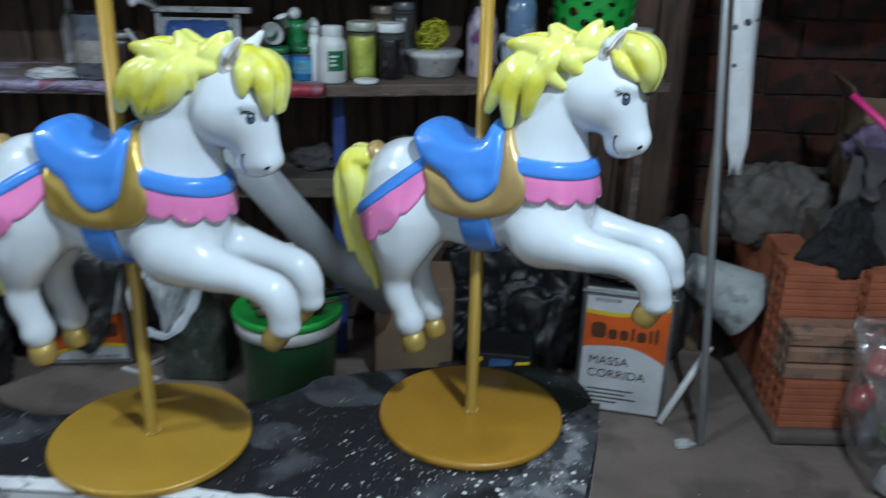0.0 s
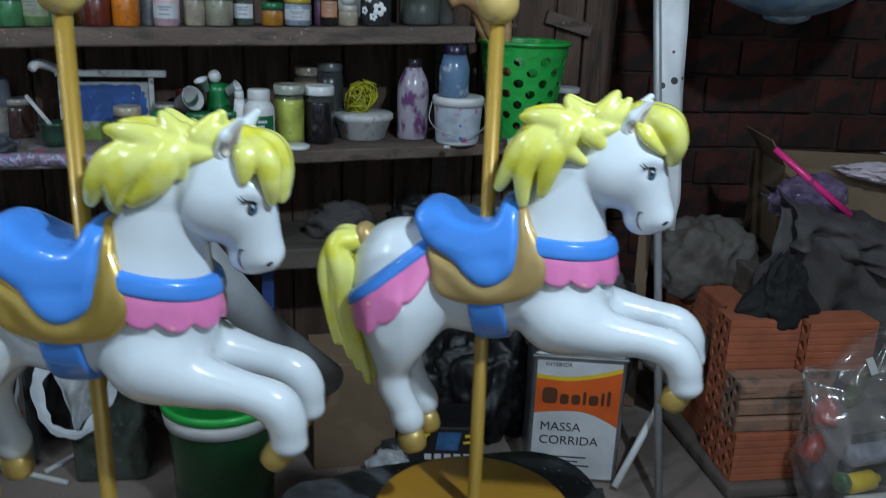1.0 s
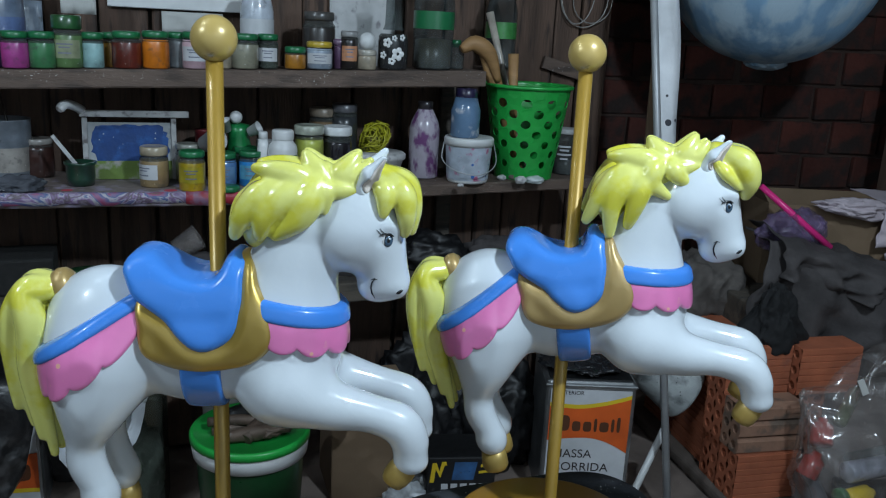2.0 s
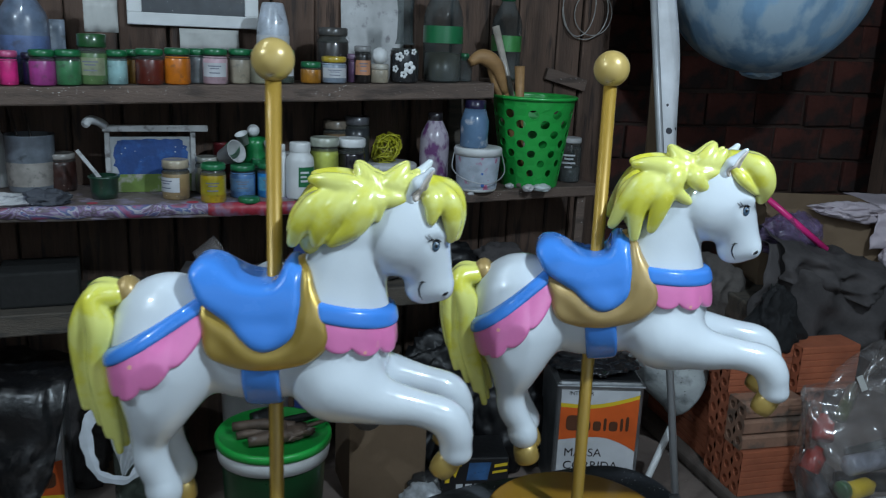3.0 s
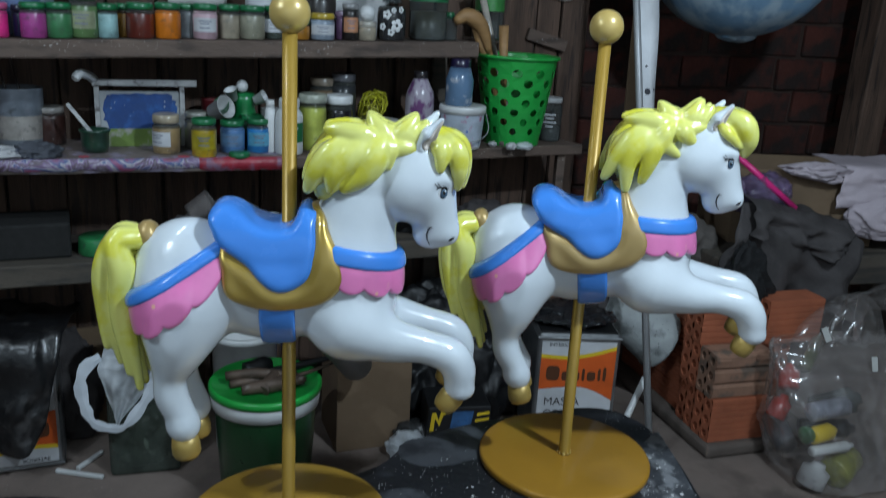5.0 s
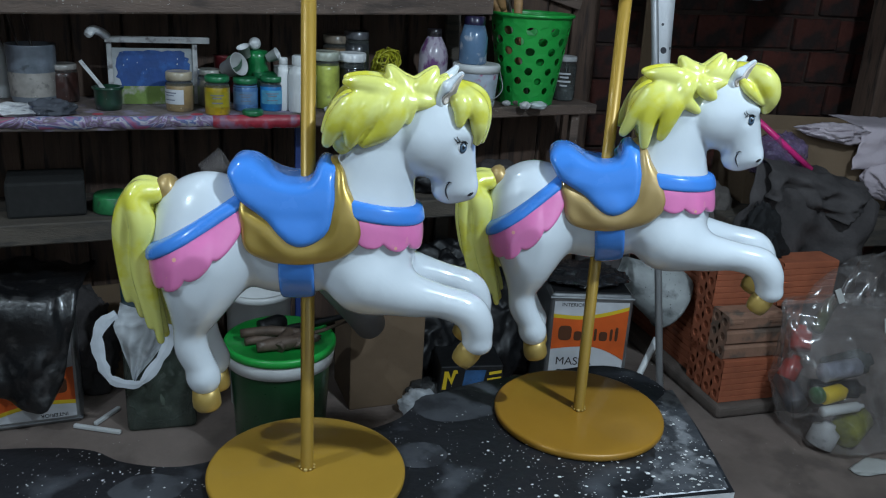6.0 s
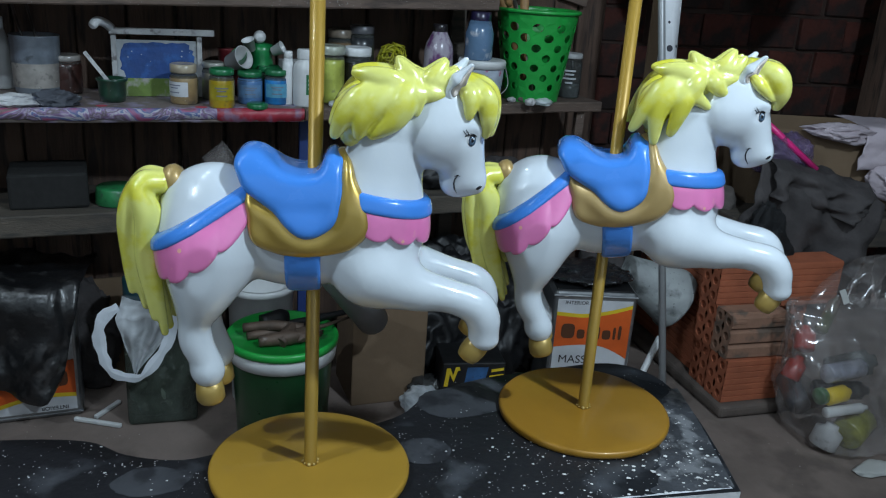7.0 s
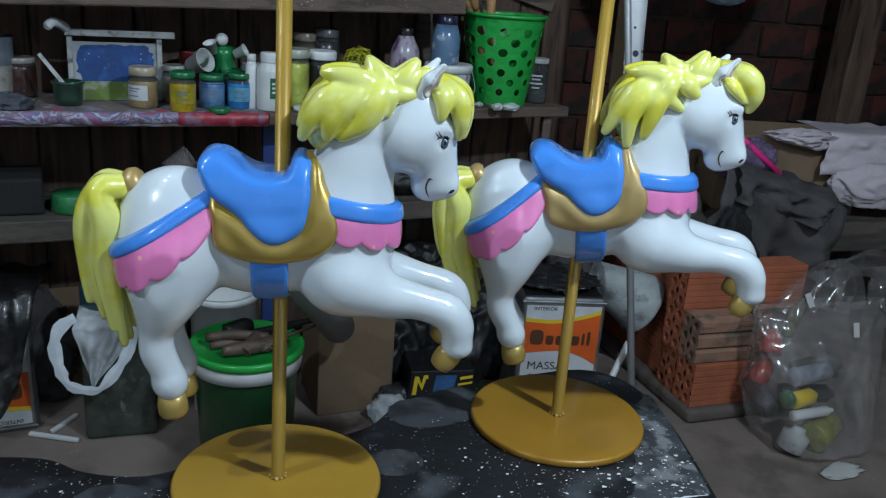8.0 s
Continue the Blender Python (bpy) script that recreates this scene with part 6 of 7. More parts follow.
# hollow clay bricks
def brick_mesh(lips=False):
    L, W, H = 0.215, 0.098, 0.150
    bm = bmesh.new()
    cols, rows, n = 2, 3, 10
    for s in (-1, 1):
        x = s * L / 2
        for i in range(cols):
            for j in range(rows):
                cy, cz = (i + 0.5) / cols * W - W / 2, (j + 0.5) / rows * H - H / 2
                hy, hz = W / cols / 2, H / rows / 2
                rim, ring, deep = [], [], []
                for k in range(n):
                    a = 2 * math.pi * (k + 0.5) / n
                    c, d = math.cos(a), math.sin(a)
                    m = 1 / max(abs(c), abs(d))
                    rim.append(bm.verts.new((x, cy + hy * m * c, cz + hz * m * d)))
                    ring.append(bm.verts.new((x, cy + 0.0140 * c, cz + 0.0140 * d)))
                    deep.append(bm.verts.new((x - s * 0.06, cy + 0.0134 * c, cz + 0.0134 * d)))
                for k in range(n):
                    q = (k + 1) % n
                    bm.faces.new((rim[k], rim[q], ring[q], ring[k]))
                    bm.faces.new((ring[k], ring[q], deep[q], deep[k]))
                bm.faces.new(deep)
    # long sides with grooves
    prof = []
    for k in range(7):
        z0, z1 = -H / 2 + H * k / 7, -H / 2 + H * (k + 1) / 7
        prof += [(0.0, z0 + 0.0015), (0.0, z1 - 0.0035), (0.0025, z1 - 0.0025), (0.0025, z1 + 0.0)]
    side = [(-W / 2 + d, z) for d, z in prof]
    far = [(-y, z) for y, z in side[::-1]]
    if lips:
        # a broken face: three worn ledges, one above the other
        side = []
        for k in range(3):
            z0, z1 = -H / 2 + H * k / 3, -H / 2 + H * (k + 1) / 3
            y = -W / 2 + 0.006 + 0.004 * k
            side += [(y, z0 + 0.004), (y, z1 - 0.013), (y + 0.004, z1 - 0.008), (y + 0.016, z1 - 0.003), (y + 0.019, z1 + 0.001)]
    loop = side + far
    a = [bm.verts.new((-L / 2 + 0.0005, y, z)) for y, z in loop]
    b = [bm.verts.new((L / 2 - 0.0005, y, z)) for y, z in loop]
    for k in range(len(loop)):
        q = (k + 1) % len(loop)
        bm.faces.new((a[k], a[q], b[q], b[k]))
    me = bpy.data.meshes.new("clay_brick")
    bmesh.ops.recalc_face_normals(bm, faces=bm.faces)
    bm.to_mesh(me)
    bm.free()
    me.materials.append(DUSTY_BRICK if lips else BRICK)
    return me


HOLLOW, LEDGED = brick_mesh(), brick_mesh(True)
slab = part("concrete_slab", box((0.46, 0.70, 0.046), (0, 0, 0.023), 0.016, segs=3), CONCRETE)
slab.matrix_basis = on(FLOOR_Z, 1.605, 1.285, 3)
tagged(slab, "rough dark concrete slab under the bricks", "slab")
rb = random.Random(12)


def stack_brick(x, y, level, turn=0.0, mesh=HOLLOW, label="orange hollow clay brick in a stack"):
    ob = new("clay_brick", mesh)
    ob.matrix_basis = pose(x + rb.uniform(-0.005, 0.005), y, FLOOR_Z + 0.046 + 0.0755 + level * 0.1508, 0, 0, turn + rb.uniform(-2, 2))
    tagged(ob, label, "brick", "stacked clay bricks")


stack_brick(1.512, 1.006, 0, 2)
stack_brick(1.510, 1.106, 0, 2)
stack_brick(1.514, 1.010, 1, 2, LEDGED, "dusty hollow clay brick with a broken ledged face")
stack_brick(1.506, 1.108, 1, 2)
stack_brick(1.500, 1.110, 2, 1)
stack_brick(1.722, 1.085, 2, 2)
for level in range(3):
    for k in range(2):
        stack_brick(1.474 + 0.102 * k, 1.280, level, 92)
        stack_brick(1.474 + 0.102 * k, 1.502, level, 91)
    stack_brick(1.690, 1.270 if level == 2 else 1.16, level, 92)
    stack_brick(1.700, 1.495 if level == 2 else 1.385, level, 92)


foil = part("plastic_scrap", crumple((0.125, 0.120, 0.020), 4.2, 0.30, 3.2, 5, 0.4), mat("shiny_black_film", (0.02, 0.021, 0.024), 0.18, coat=0.6, vary=0.4, scale=20, bump=0.5))
foil.matrix_basis = on(FLOOR_Z + 0.427, 0.992, 1.180, -10)
tagged(foil, "crumpled shiny black film lying on the paint tin", "film")

# the leaning steel tube, a white strip and boards beside it
tube_ob = part("steel_tube", tube([(1.190, 0.915, FLOOR_Z + 0.001), (1.165, 1.690, CEIL_Z - 0.02)], 0.0115, 14), STEEL)
tagged(tube_ob, "thin grey steel tube leaning in the shed", "tube")
bm = bmesh.new()
rows = []
for k in range(40):
    z = 0.11 + (1.90 - 0.11) * k / 39
    s = (z - 0.11)
    w = 0.034 + 0.008 * s - 0.005 * math.sin(z * 7) if k > 1 else 0.02
    cx, cy = 1.296 - 0.030 * s, 1.335 + 0.19 * s
    rows.append([bm.verts.new((cx + w * d, cy + 0.012 * math.sin(z * 11 + d * 2) + e, z)) for d, e in ((-1, 0), (-0.3, 0.01), (0.4, -0.006), (1, 0.004))])
for a, b in zip(rows, rows[1:]):
    for k in range(3):
        bm.faces.new((a[k], a[k + 1], b[k + 1], b[k])).smooth = True
r = bmesh.ops.extrude_face_region(bm, geom=bm.faces[:])
for v in r["geom"]:
    if isinstance(v, bmesh.types.BMVert):
        v.co.y += 0.002
strip = part("white_strip", bm, mat("strip_cloth", (0.66, 0.67, 0.69), 0.7, speck=(0.05, 0.05, 0.06), speck_scale=22, speck_size=0.11, vary=0.25, scale=9, bump=0.4))
tagged(strip, "long white plastic strip with dark marks hanging down", "strip")
brd = part("leaning_board", box((0.042, 0.016, 2.0), (0, 0, 1.0), 0.003), CARDBOARD)
brd.matrix_basis = Matrix.Translation((1.289, 1.490, FLOOR_Z + 0.004)) @ pose(0, 0, 0, -2.9, -0.3, -12)
tagged(brd, "narrow light brown board leaning behind the tube", "board")
post = part("timber_post", box((0.13, 0.13, CEIL_Z - FLOOR_Z), (0, 0, 0), 0.008), PLANK)
post.matrix_basis = pose(2.62, 1.95, (CEIL_Z + FLOOR_Z) / 2)
tagged(post, "dark rough timber post", "post", kind="structure")

# globe under the ceiling
globe = thing("hanging_globe", "large foam globe painted in cloudy blue and white", "globe", pose(1.668, 1.564, 1.084))
bm = bmesh.new()
bmesh.ops.create_icosphere(bm, subdivisions=5, radius=0.345)
for v in bm.verts:
    v.co *= 1 + 0.012 * noise.noise(v.co * 6) + 0.006 * noise.noise(v.co * 17)
part("ball", smooth(bm), GLOBE_BLUE, globe)
stub = part("stub", crumple((0.075, 0.06, 0.030), 5.1, 0.22, 3, 4), GLOBE_BLUE, globe, "rough unpainted foam stub")
stub.location = (0.01, -0.01, -0.333)
part("cord", tube([(0, 0, 0.335), (0, 0, CEIL_Z - 1.084)], 0.003, 6), PAPER, globe)

# bench at the side, with a box, cloths and a lilac bag
side = thing("side_table", "dark heavy wooden table against the wall", "table", pose(2.15, 1.52, FLOOR_Z))
part("tabletop", box((1.25, 0.62, 0.11), (0, 0, 0.535), 0.008), SHELF_DARK, side)
for dx in (-0.55, 0.55):
    for dy in (-0.25, 0.25):
        part("leg", box((0.08, 0.08, 0.48), (dx, dy, 0.24), 0.006), SHELF_DARK, side)
TABLE_Z = FLOOR_Z + 0.59
carton = thing("cardboard_box", "open brown cardboard box on the table", "box", pose(1.97, 1.52, TABLE_Z, 0, 0, -10))
for sz, at in (((0.54, 0.004, 0.275), (0, -0.16, 0.1375)), ((0.54, 0.004, 0.275), (0, 0.16, 0.1375)), ((0.004, 0.316, 0.275), (-0.268, 0, 0.1375)), ((0.004, 0.316, 0.275), (0.268, 0, 0.1375)), ((0.53, 0.31, 0.004), (0, 0, 0.003))):
    part("side", box(sz, at), CARDBOARD, carton)
part("flap", box((0.004, 0.30, 0.10), (-0.290, 0, 0.315), turn=pose(0, 0, 0, 0, -35, 0)), CARDBOARD, carton)


def cloth(name, at, size, seed, material, label, fold=0.32, freq=4.5, flat=0.35, turn=0):
    ob = part(name, crumple(size, seed, fold, freq, 5, flat, 0.8), material)
    ob.matrix_basis = on(at[2] + size[2] * (1 - flat) * 1.0, at[0], at[1], turn)
    return tagged(ob, label, "cloth")


def drape(name, top, u, drop, width, seed, material, label, over=0.18, n=34):
    """A cloth laid over an edge: flat above, hanging in folds below."""
    bm = bmesh.new()
    rows = []
    for i in range(n + 1):
        s = i / n
        col = []
        for j in range(n + 1):
            t = j / n
            fold = 0.020 * math.sin(s * 16 + seed + 1.5 * math.sin(t * 3 + seed)) + 0.075 * (0.25 - abs(noise.noise(Vector((s * 3.5 + t * 1.5, t * 3, seed))))) + 0.02 * (0.25 - abs(noise.noise(Vector((s * 9 - t * 3, t * 6, seed)))))
            along = (t - 0.4) * (over + drop)
            if t < 0.4:
                p = Vector((0, over * (0.4 - t) / 0.4, 0.012 + 0.5 * abs(fold) + 0.02 * noise.noise(Vector((s * 5, t * 7, seed + 3)))))
            else:
                q = (t - 0.4) / 0.6
                edge = 1 + 0.22 * noise.noise(Vector((s * 3, 0, seed)))
                p = Vector((0, -0.035 * math.sin(min(1, q * 4) * math.pi / 2) - (0.3 + q) * fold, -drop * q * edge + 0.012 * (1 - q)))
            p.x = (s - 0.5) * width * (1 - 0.22 * t * math.cos(seed)) + 0.25 * fold
            col.append(bm.verts.new(p))
        rows.append(col)
    for a, b in zip(rows, rows[1:]):
        for j in range(n):
            bm.faces.new((a[j], b[j], b[j + 1], a[j + 1])).smooth = True
    r = bmesh.ops.extrude_face_region(bm, geom=bm.faces[:])
    for v in r["geom"]:
        if isinstance(v, bmesh.types.BMVert):
            v.co += Vector((0, 0.003, -0.002))
    ob = part(name, bm, material)
    ob.matrix_basis = pose(*top, 0, 0, u)
    return tagged(ob, label, "cloth")


hung = drape("grey_cloth", (0, 0, 0), 0, 0.27, 0.46, 2.1, DARK_CLOTH, "dark grey cloth hanging over the table edge", 0.24)
hung.matrix_basis = pose(1.81, 1.195, 0.135, 0, 14, -8)
hung = drape("grey_cloth", (0, 0, 0), 0, 0.10, 0.43, 5.6, DARK_CLOTH, "dark grey cloth folded on top of another", 0.22)
hung.matrix_basis = pose(1.795, 1.180, 0.165, 0, 14, -8)
BRICK_TOP = FLOOR_Z + 0.046 + 3 * 0.1508
cloth("dusty_cloth", (1.475, 1.44, BRICK_TOP - 0.055), (0.165, 0.115, 0.150), 8.3, DUSTY_CLOTH, "dusty grey-brown cloth heaped on the brick stack", 0.30, 2.4)
bundle = cloth("black_cloth", (1.565, 1.125, BRICK_TOP - 0.032), (0.112, 0.065, 0.118), 3.7, BLACK_CLOTH, "black bundled cloth on the brick stack", 0.34, 3.0)
for v in bundle.data.vertices:
    v.co.x *= 1 - 0.38 * max(0, min(1, v.co.z / 0.09 + 0.45))


def shirt():
    """A pale shirt thrown over the box: folded front, one sleeve stretched out, the hem bundled below."""
    ob = thing("shirt", "pale pink shirt thrown over the cardboard box", "shirt", pose(2.03, 1.335, 0.310, 0, 0, -10))
    rows = []
    bm = bmesh.new()
    n = 40
    for i in range(n + 1):
        u = i / n
        col = []
        for j in range(n + 1):
            v = j / n
            crease = 0.020 * (0.3 - abs(noise.noise(Vector((u * 2.2 - v * 1.4, v * 2.6, 4.0))))) + 0.006 * math.sin(14 * (u * 0.5 + v)) + 0.006 * noise.noise(Vector((u * 9, v * 9, 1)))
            if v < 0.35:
                q = 1 - v / 0.35
                p = Vector((0, 0.20 * q, 0.012 + 0.6 * abs(crease) * (0.4 + q)))
            else:
                q = (v - 0.35) / 0.65
                p = Vector((0, -0.018 - 0.03 * math.sin(q * 2.5) - 1.3 * crease, 0.010 - 0.145 * q * (1 + 0.08 * noise.noise(Vector((u * 3, 0, 7))))))
            p.x = 0.40 * u + 0.012 * math.sin(v * 5)
            col.append(bm.verts.new(p))
        rows.append(col)
    for a, b in zip(rows, rows[1:]):
        for j in range(n):
            bm.faces.new((a[j], b[j], b[j + 1], a[j + 1])).smooth = True
    r = bmesh.ops.extrude_face_region(bm, geom=bm.faces[:])
    for v in r["geom"]:
        if isinstance(v, bmesh.types.BMVert):
            v.co += Vector((0, 0.004, -0.003))
    part("front", bm, PALE_CLOTH, ob)
    bm = crumple((0.125, 0.040, 0.038), 4.4, 0.34, 2.7, 5, 0.0, 1.2)
    for v in bm.verts:
        v.co.z *= 0.50 + 0.55 * max(0, min(1, (v.co.x + 0.125) / 0.22))
    sleeve = part("sleeve", bm, PALE_CLOTH, ob)
    sleeve.matrix_basis = pose(-0.085, -0.020, -0.012, 0, 4, 3)
    hem = part("hem", crumple((0.165, 0.055, 0.085), 7.7, 0.20, 2.6, 5, 0.1), PALE_CLOTH, ob)
    hem.location = (0.215, -0.050, -0.165)


shirt()
sheet_over = drape("black_sheet", (-0.79, 1.150, FLOOR_Z + 0.430), 4, 0.29, 0.56, 6.5, mat("grimy_sheet", (0.012, 0.012, 0.013), 0.32, second=(0.05, 0.048, 0.048), mix=0.54, coat=0.3, vary=0.5, scale=9, bump=0.5), "black plastic sheet laid over a paint tin", 0.32)
sheet_over.matrix_basis = pose(-0.79, 1.150, FLOOR_Z + 0.432, 0, 7, 4)
lilac = thing("gift_bag", "crumpled lilac cellophane bag with a magenta tube", "bag", on(TABLE_Z + 0.20, 1.725, 1.33))
part("film", crumple((0.100, 0.055, 0.080), 9.1, 0.30, 2.2, 5, 0.2, 1.2), FILM_LILAC, lilac)
part("tube", tube([(-0.125, 0.02, 0.145), (-0.01, -0.03, 0.050), (0.105, -0.06, -0.040)], [0.010, 0.011, 0.011], 10), MAGENTA, lilac)

# clear bag of bottles on the floor
bag = thing("clear_bag", "clear plastic carrier bag full of small bottles", "bag", on(FLOOR_Z, 1.690, 0.79, 0))


def bag_mesh():
    """A slack bag: full below, pinched flat along its top edge."""
    bm = bmesh.new()
    n, m = 130, 84
    # height, shift of the middle, half widths
    steps = [(0.002, 0.080, 0.150, 0.120), (0.02, 0.075, 0.180, 0.145), (0.12, 0.075, 0.195, 0.150), (0.25, 0.070, 0.205, 0.140), (0.34, 0.070, 0.215, 0.115), (0.40, 0.075, 0.225, 0.075),
             (0.435, 0.080, 0.230, 0.022)]
    rows = []
    for j in range(m + 1):
        h = steps[0][0] + (steps[-1][0] - steps[0][0]) * (j / m) ** 1.0
        k = max(i for i in range(len(steps) - 1) if steps[i][0] <= h + 1e-9)
        a, b = steps[k], steps[k + 1]
        f = (h - a[0]) / (b[0] - a[0])
        f = f * f * (3 - 2 * f) if k else f
        cx, rx, ry = (a[i] + (b[i] - a[i]) * f for i in (1, 2, 3))
        row = []
        for i in range(n):
            t = 2 * math.pi * i / n
            c, s = math.cos(t), math.sin(t)
            d = Vector((c, s, h * 2.4))
            q = 1 + 0.12 * noise.noise(d * 1.2) + 0.14 * (0.3 - abs(noise.noise(Vector((c * 1.6 + h * 2.5, s * 1.6, h * 1.2 + 5)))) * 1.6) + 0.06 * max(0, 1 - 6 * abs(noise.noise(d * 1.9 + Vector((3, 1, 2))))) + 0.045 * max(0, 1 - 6 * abs(noise.noise(Vector((c * 2.4 + h * 3, s * 2.4, h * 5 + 9))))) + 0.02 * max(0, 1 - 6 * abs(noise.noise(Vector((c * 4 - h * 6, s * 4, h * 7 + 4)))))
            e = (abs(c) ** 3 + abs(s) ** 3) ** (-1 / 3)
            row.append(bm.verts.new((cx + rx * q * e * c, 0.24 * h + ry * q * e * s, h)))
        rows.append(row)
    for a, b in zip(rows, rows[1:]):
        for i in range(n):
            bm.faces.new((a[i], a[(i + 1) % n], b[(i + 1) % n], b[i])).smooth = True
    bm.faces.new(rows[0])
    return bm


def film_sheet(fn, n=18, m=18):
    """A thin open sheet from fn(u, v)."""
    bm = bmesh.new()
    rows = [[bm.verts.new(fn(i / n, j / m)) for j in range(m + 1)] for i in range(n + 1)]
    for a, b in zip(rows, rows[1:]):
        for j in range(m):
            bm.faces.new((a[j], b[j], b[j + 1], a[j + 1])).smooth = True
    return bm


def loop_handle(x, y, half, rise, tilt):
    """A carrier bag's loop: a flat, creased band of film that rises, arches over and comes down again."""
    def at(u, v):
        a = math.pi * v
        w = (u - 0.5) * (0.150 - 0.070 * math.sin(a))
        crease = 0.014 * math.sin(u * 9 + v * 7) + 0.030 * noise.noise(Vector((u * 4, v * 6, x * 20)))
        return (x - (half + w) * math.cos(a) + tilt * math.sin(a), y + crease + 0.05 * math.sin(a), 0.405 + (rise + w * 1.2) * math.sin(a) ** 0.8)
    return film_sheet(at, 14, 40)


for x, y, half, rise, tilt in ((0.075, 0.075, 0.095, 0.115, 0.05), (0.225, 0.110, 0.110, 0.135, 0.06)):
    part("handle", loop_handle(x, y, half, rise, tilt), FILM, bag)
part("film", bag_mesh(), FILM, bag)
rc = random.Random(3)
front_bottles = (((0.015, -0.06, 0.235), 0.030, 0.15, 88, 8, paint(0.30, 0.31, 0.37)), ((-0.035, -0.09, 0.178), 0.026, 0.09, 88, 12, YELLOW_LABEL), ((-0.085, -0.09, 0.178), 0.0265, 0.035, 88, 12, paint(0.05, 0.18, 0.06)),
                               ((-0.01, -0.10, 0.135), 0.016, 0.15, 90, 5, WHITE_PLASTIC), ((-0.05, -0.075, 0.045), 0.042, 0.07, 20, 0, DIRTY_WHITE), ((0.06, -0.06, 0.06), 0.05, 0.12, 80, 30, paint(0.30, 0.30, 0.05)))
back_bottles = (((-0.075, 0.02, 0.30), 0.032, 0.07, 40, 60, paint(0.45, 0.03, 0.02)), ((-0.115, 0.01, 0.215), 0.030, 0.07, 30, 20, paint(0.42, 0.03, 0.02)), ((0.08, 0.0, 0.22), 0.04, 0.14, 60, -40, GLASS), ((0.07, 0.03, 0.13), 0.03, 0.16, 85, -20, DARK_PLASTIC),
                               ((0.03, 0.05, 0.36), 0.02, 0.16, 70, 40, paint(0.16, 0.18, 0.10)), ((-0.08, 0.06, 0.12), 0.035, 0.14, 70, 80, paint(0.12, 0.12, 0.13)))
for at, r, h, tilt, yaw, c in front_bottles + back_bottles:
    part("bottle", lathe([(0, -h / 2), (r * 0.9, -h / 2), (r, -h / 2 + 0.004), (r, h / 2 - 0.015), (r * 0.5, h / 2 - 0.004), (r * 0.45, h / 2 + 0.008), (0, h / 2 + 0.008)], 16, at=(at[0], at[1] + 0.24 * at[2], at[2]), turn=pose(0, 0, 0, 0, tilt, yaw)), c, bag)
for at, tip in (((0.005, 0.060, 0.455), -20), ((0.130, -0.020, 0.385), 0)):
    part("paper_tag", box((0.020, 0.002, 0.045), at, turn=pose(0, 0, 0, -20, tip, 0)), PAPER, bag)
pp = part("paper_scrap", crumple((0.075, 0.035, 0.006), 3.0, 0.4, 3, 3, 0.3), PAPER)
pp.matrix_basis = on(FLOOR_Z + 0.006, 1.73, 0.60, 8)
tagged(pp, "torn white paper scrap on the floor", "paper")

# sack and stick beside the tin
sk = part("plastic_tub", lathe([(0, -0.002), (0.048, -0.002), (0.053, 0.004), (0.108, 0.225), (0.114, 0.228), (0.114, 0.236), (0.105, 0.236), (0.050, 0.010), (0, 0.010)], 40, at=(1.185, 1.325, -0.190), turn=pose(0, 0, 0, 0, 118, -6)), GREEN_SACK)
tagged(sk, "pale tub speckled with plaster tipped over behind the tin", "tub")
sk = part("tall_sack", crumple((0.11, 0.10, 0.26), 2.2, 0.18, 3, 4, 0.08), DARK_CLOTH)
sk.matrix_basis = pose(1.16, 1.42, FLOOR_Z + 0.25)
tagged(sk, "dark dusty sack standing behind the tin", "sack")
rod = part("white_rod", tube([(1.085, 0.99, FLOOR_Z + 0.016), (1.222, 1.07, -0.335)], 0.011, 10), WHITE_PLASTIC)
tagged(rod, "short white plastic rod leaning against the steel tube", "rod")

# green tub with its lid and tools
gb = thing("green_bucket", "dark green paint bucket with a bright green lid", "bucket", on(FLOOR_Z, 0.005, 0.955))
part("body", lathe([(0, 0), (0.118, 0), (0.122, 0.006), (0.137, 0.30), (0.137, 0.31)], 44), DARK_GREEN, gb)
part("collar", lathe([(0.136, 0.295), (0.1455, 0.297), (0.148, 0.318), (0.148, 0.338), (0.138, 0.340)], 44), WHITE_PLASTIC, gb, "white collar under the lid")
part("lid", lathe([(0.147, 0.336), (0.1525, 0.338), (0.153, 0.352), (0.149, 0.358), (0.141, 0.358), (0.138, 0.350), (0, 0.350)], 44), GREEN_PLASTIC, gb, "bright green lid")
LID_Z = FLOOR_Z + 0.352
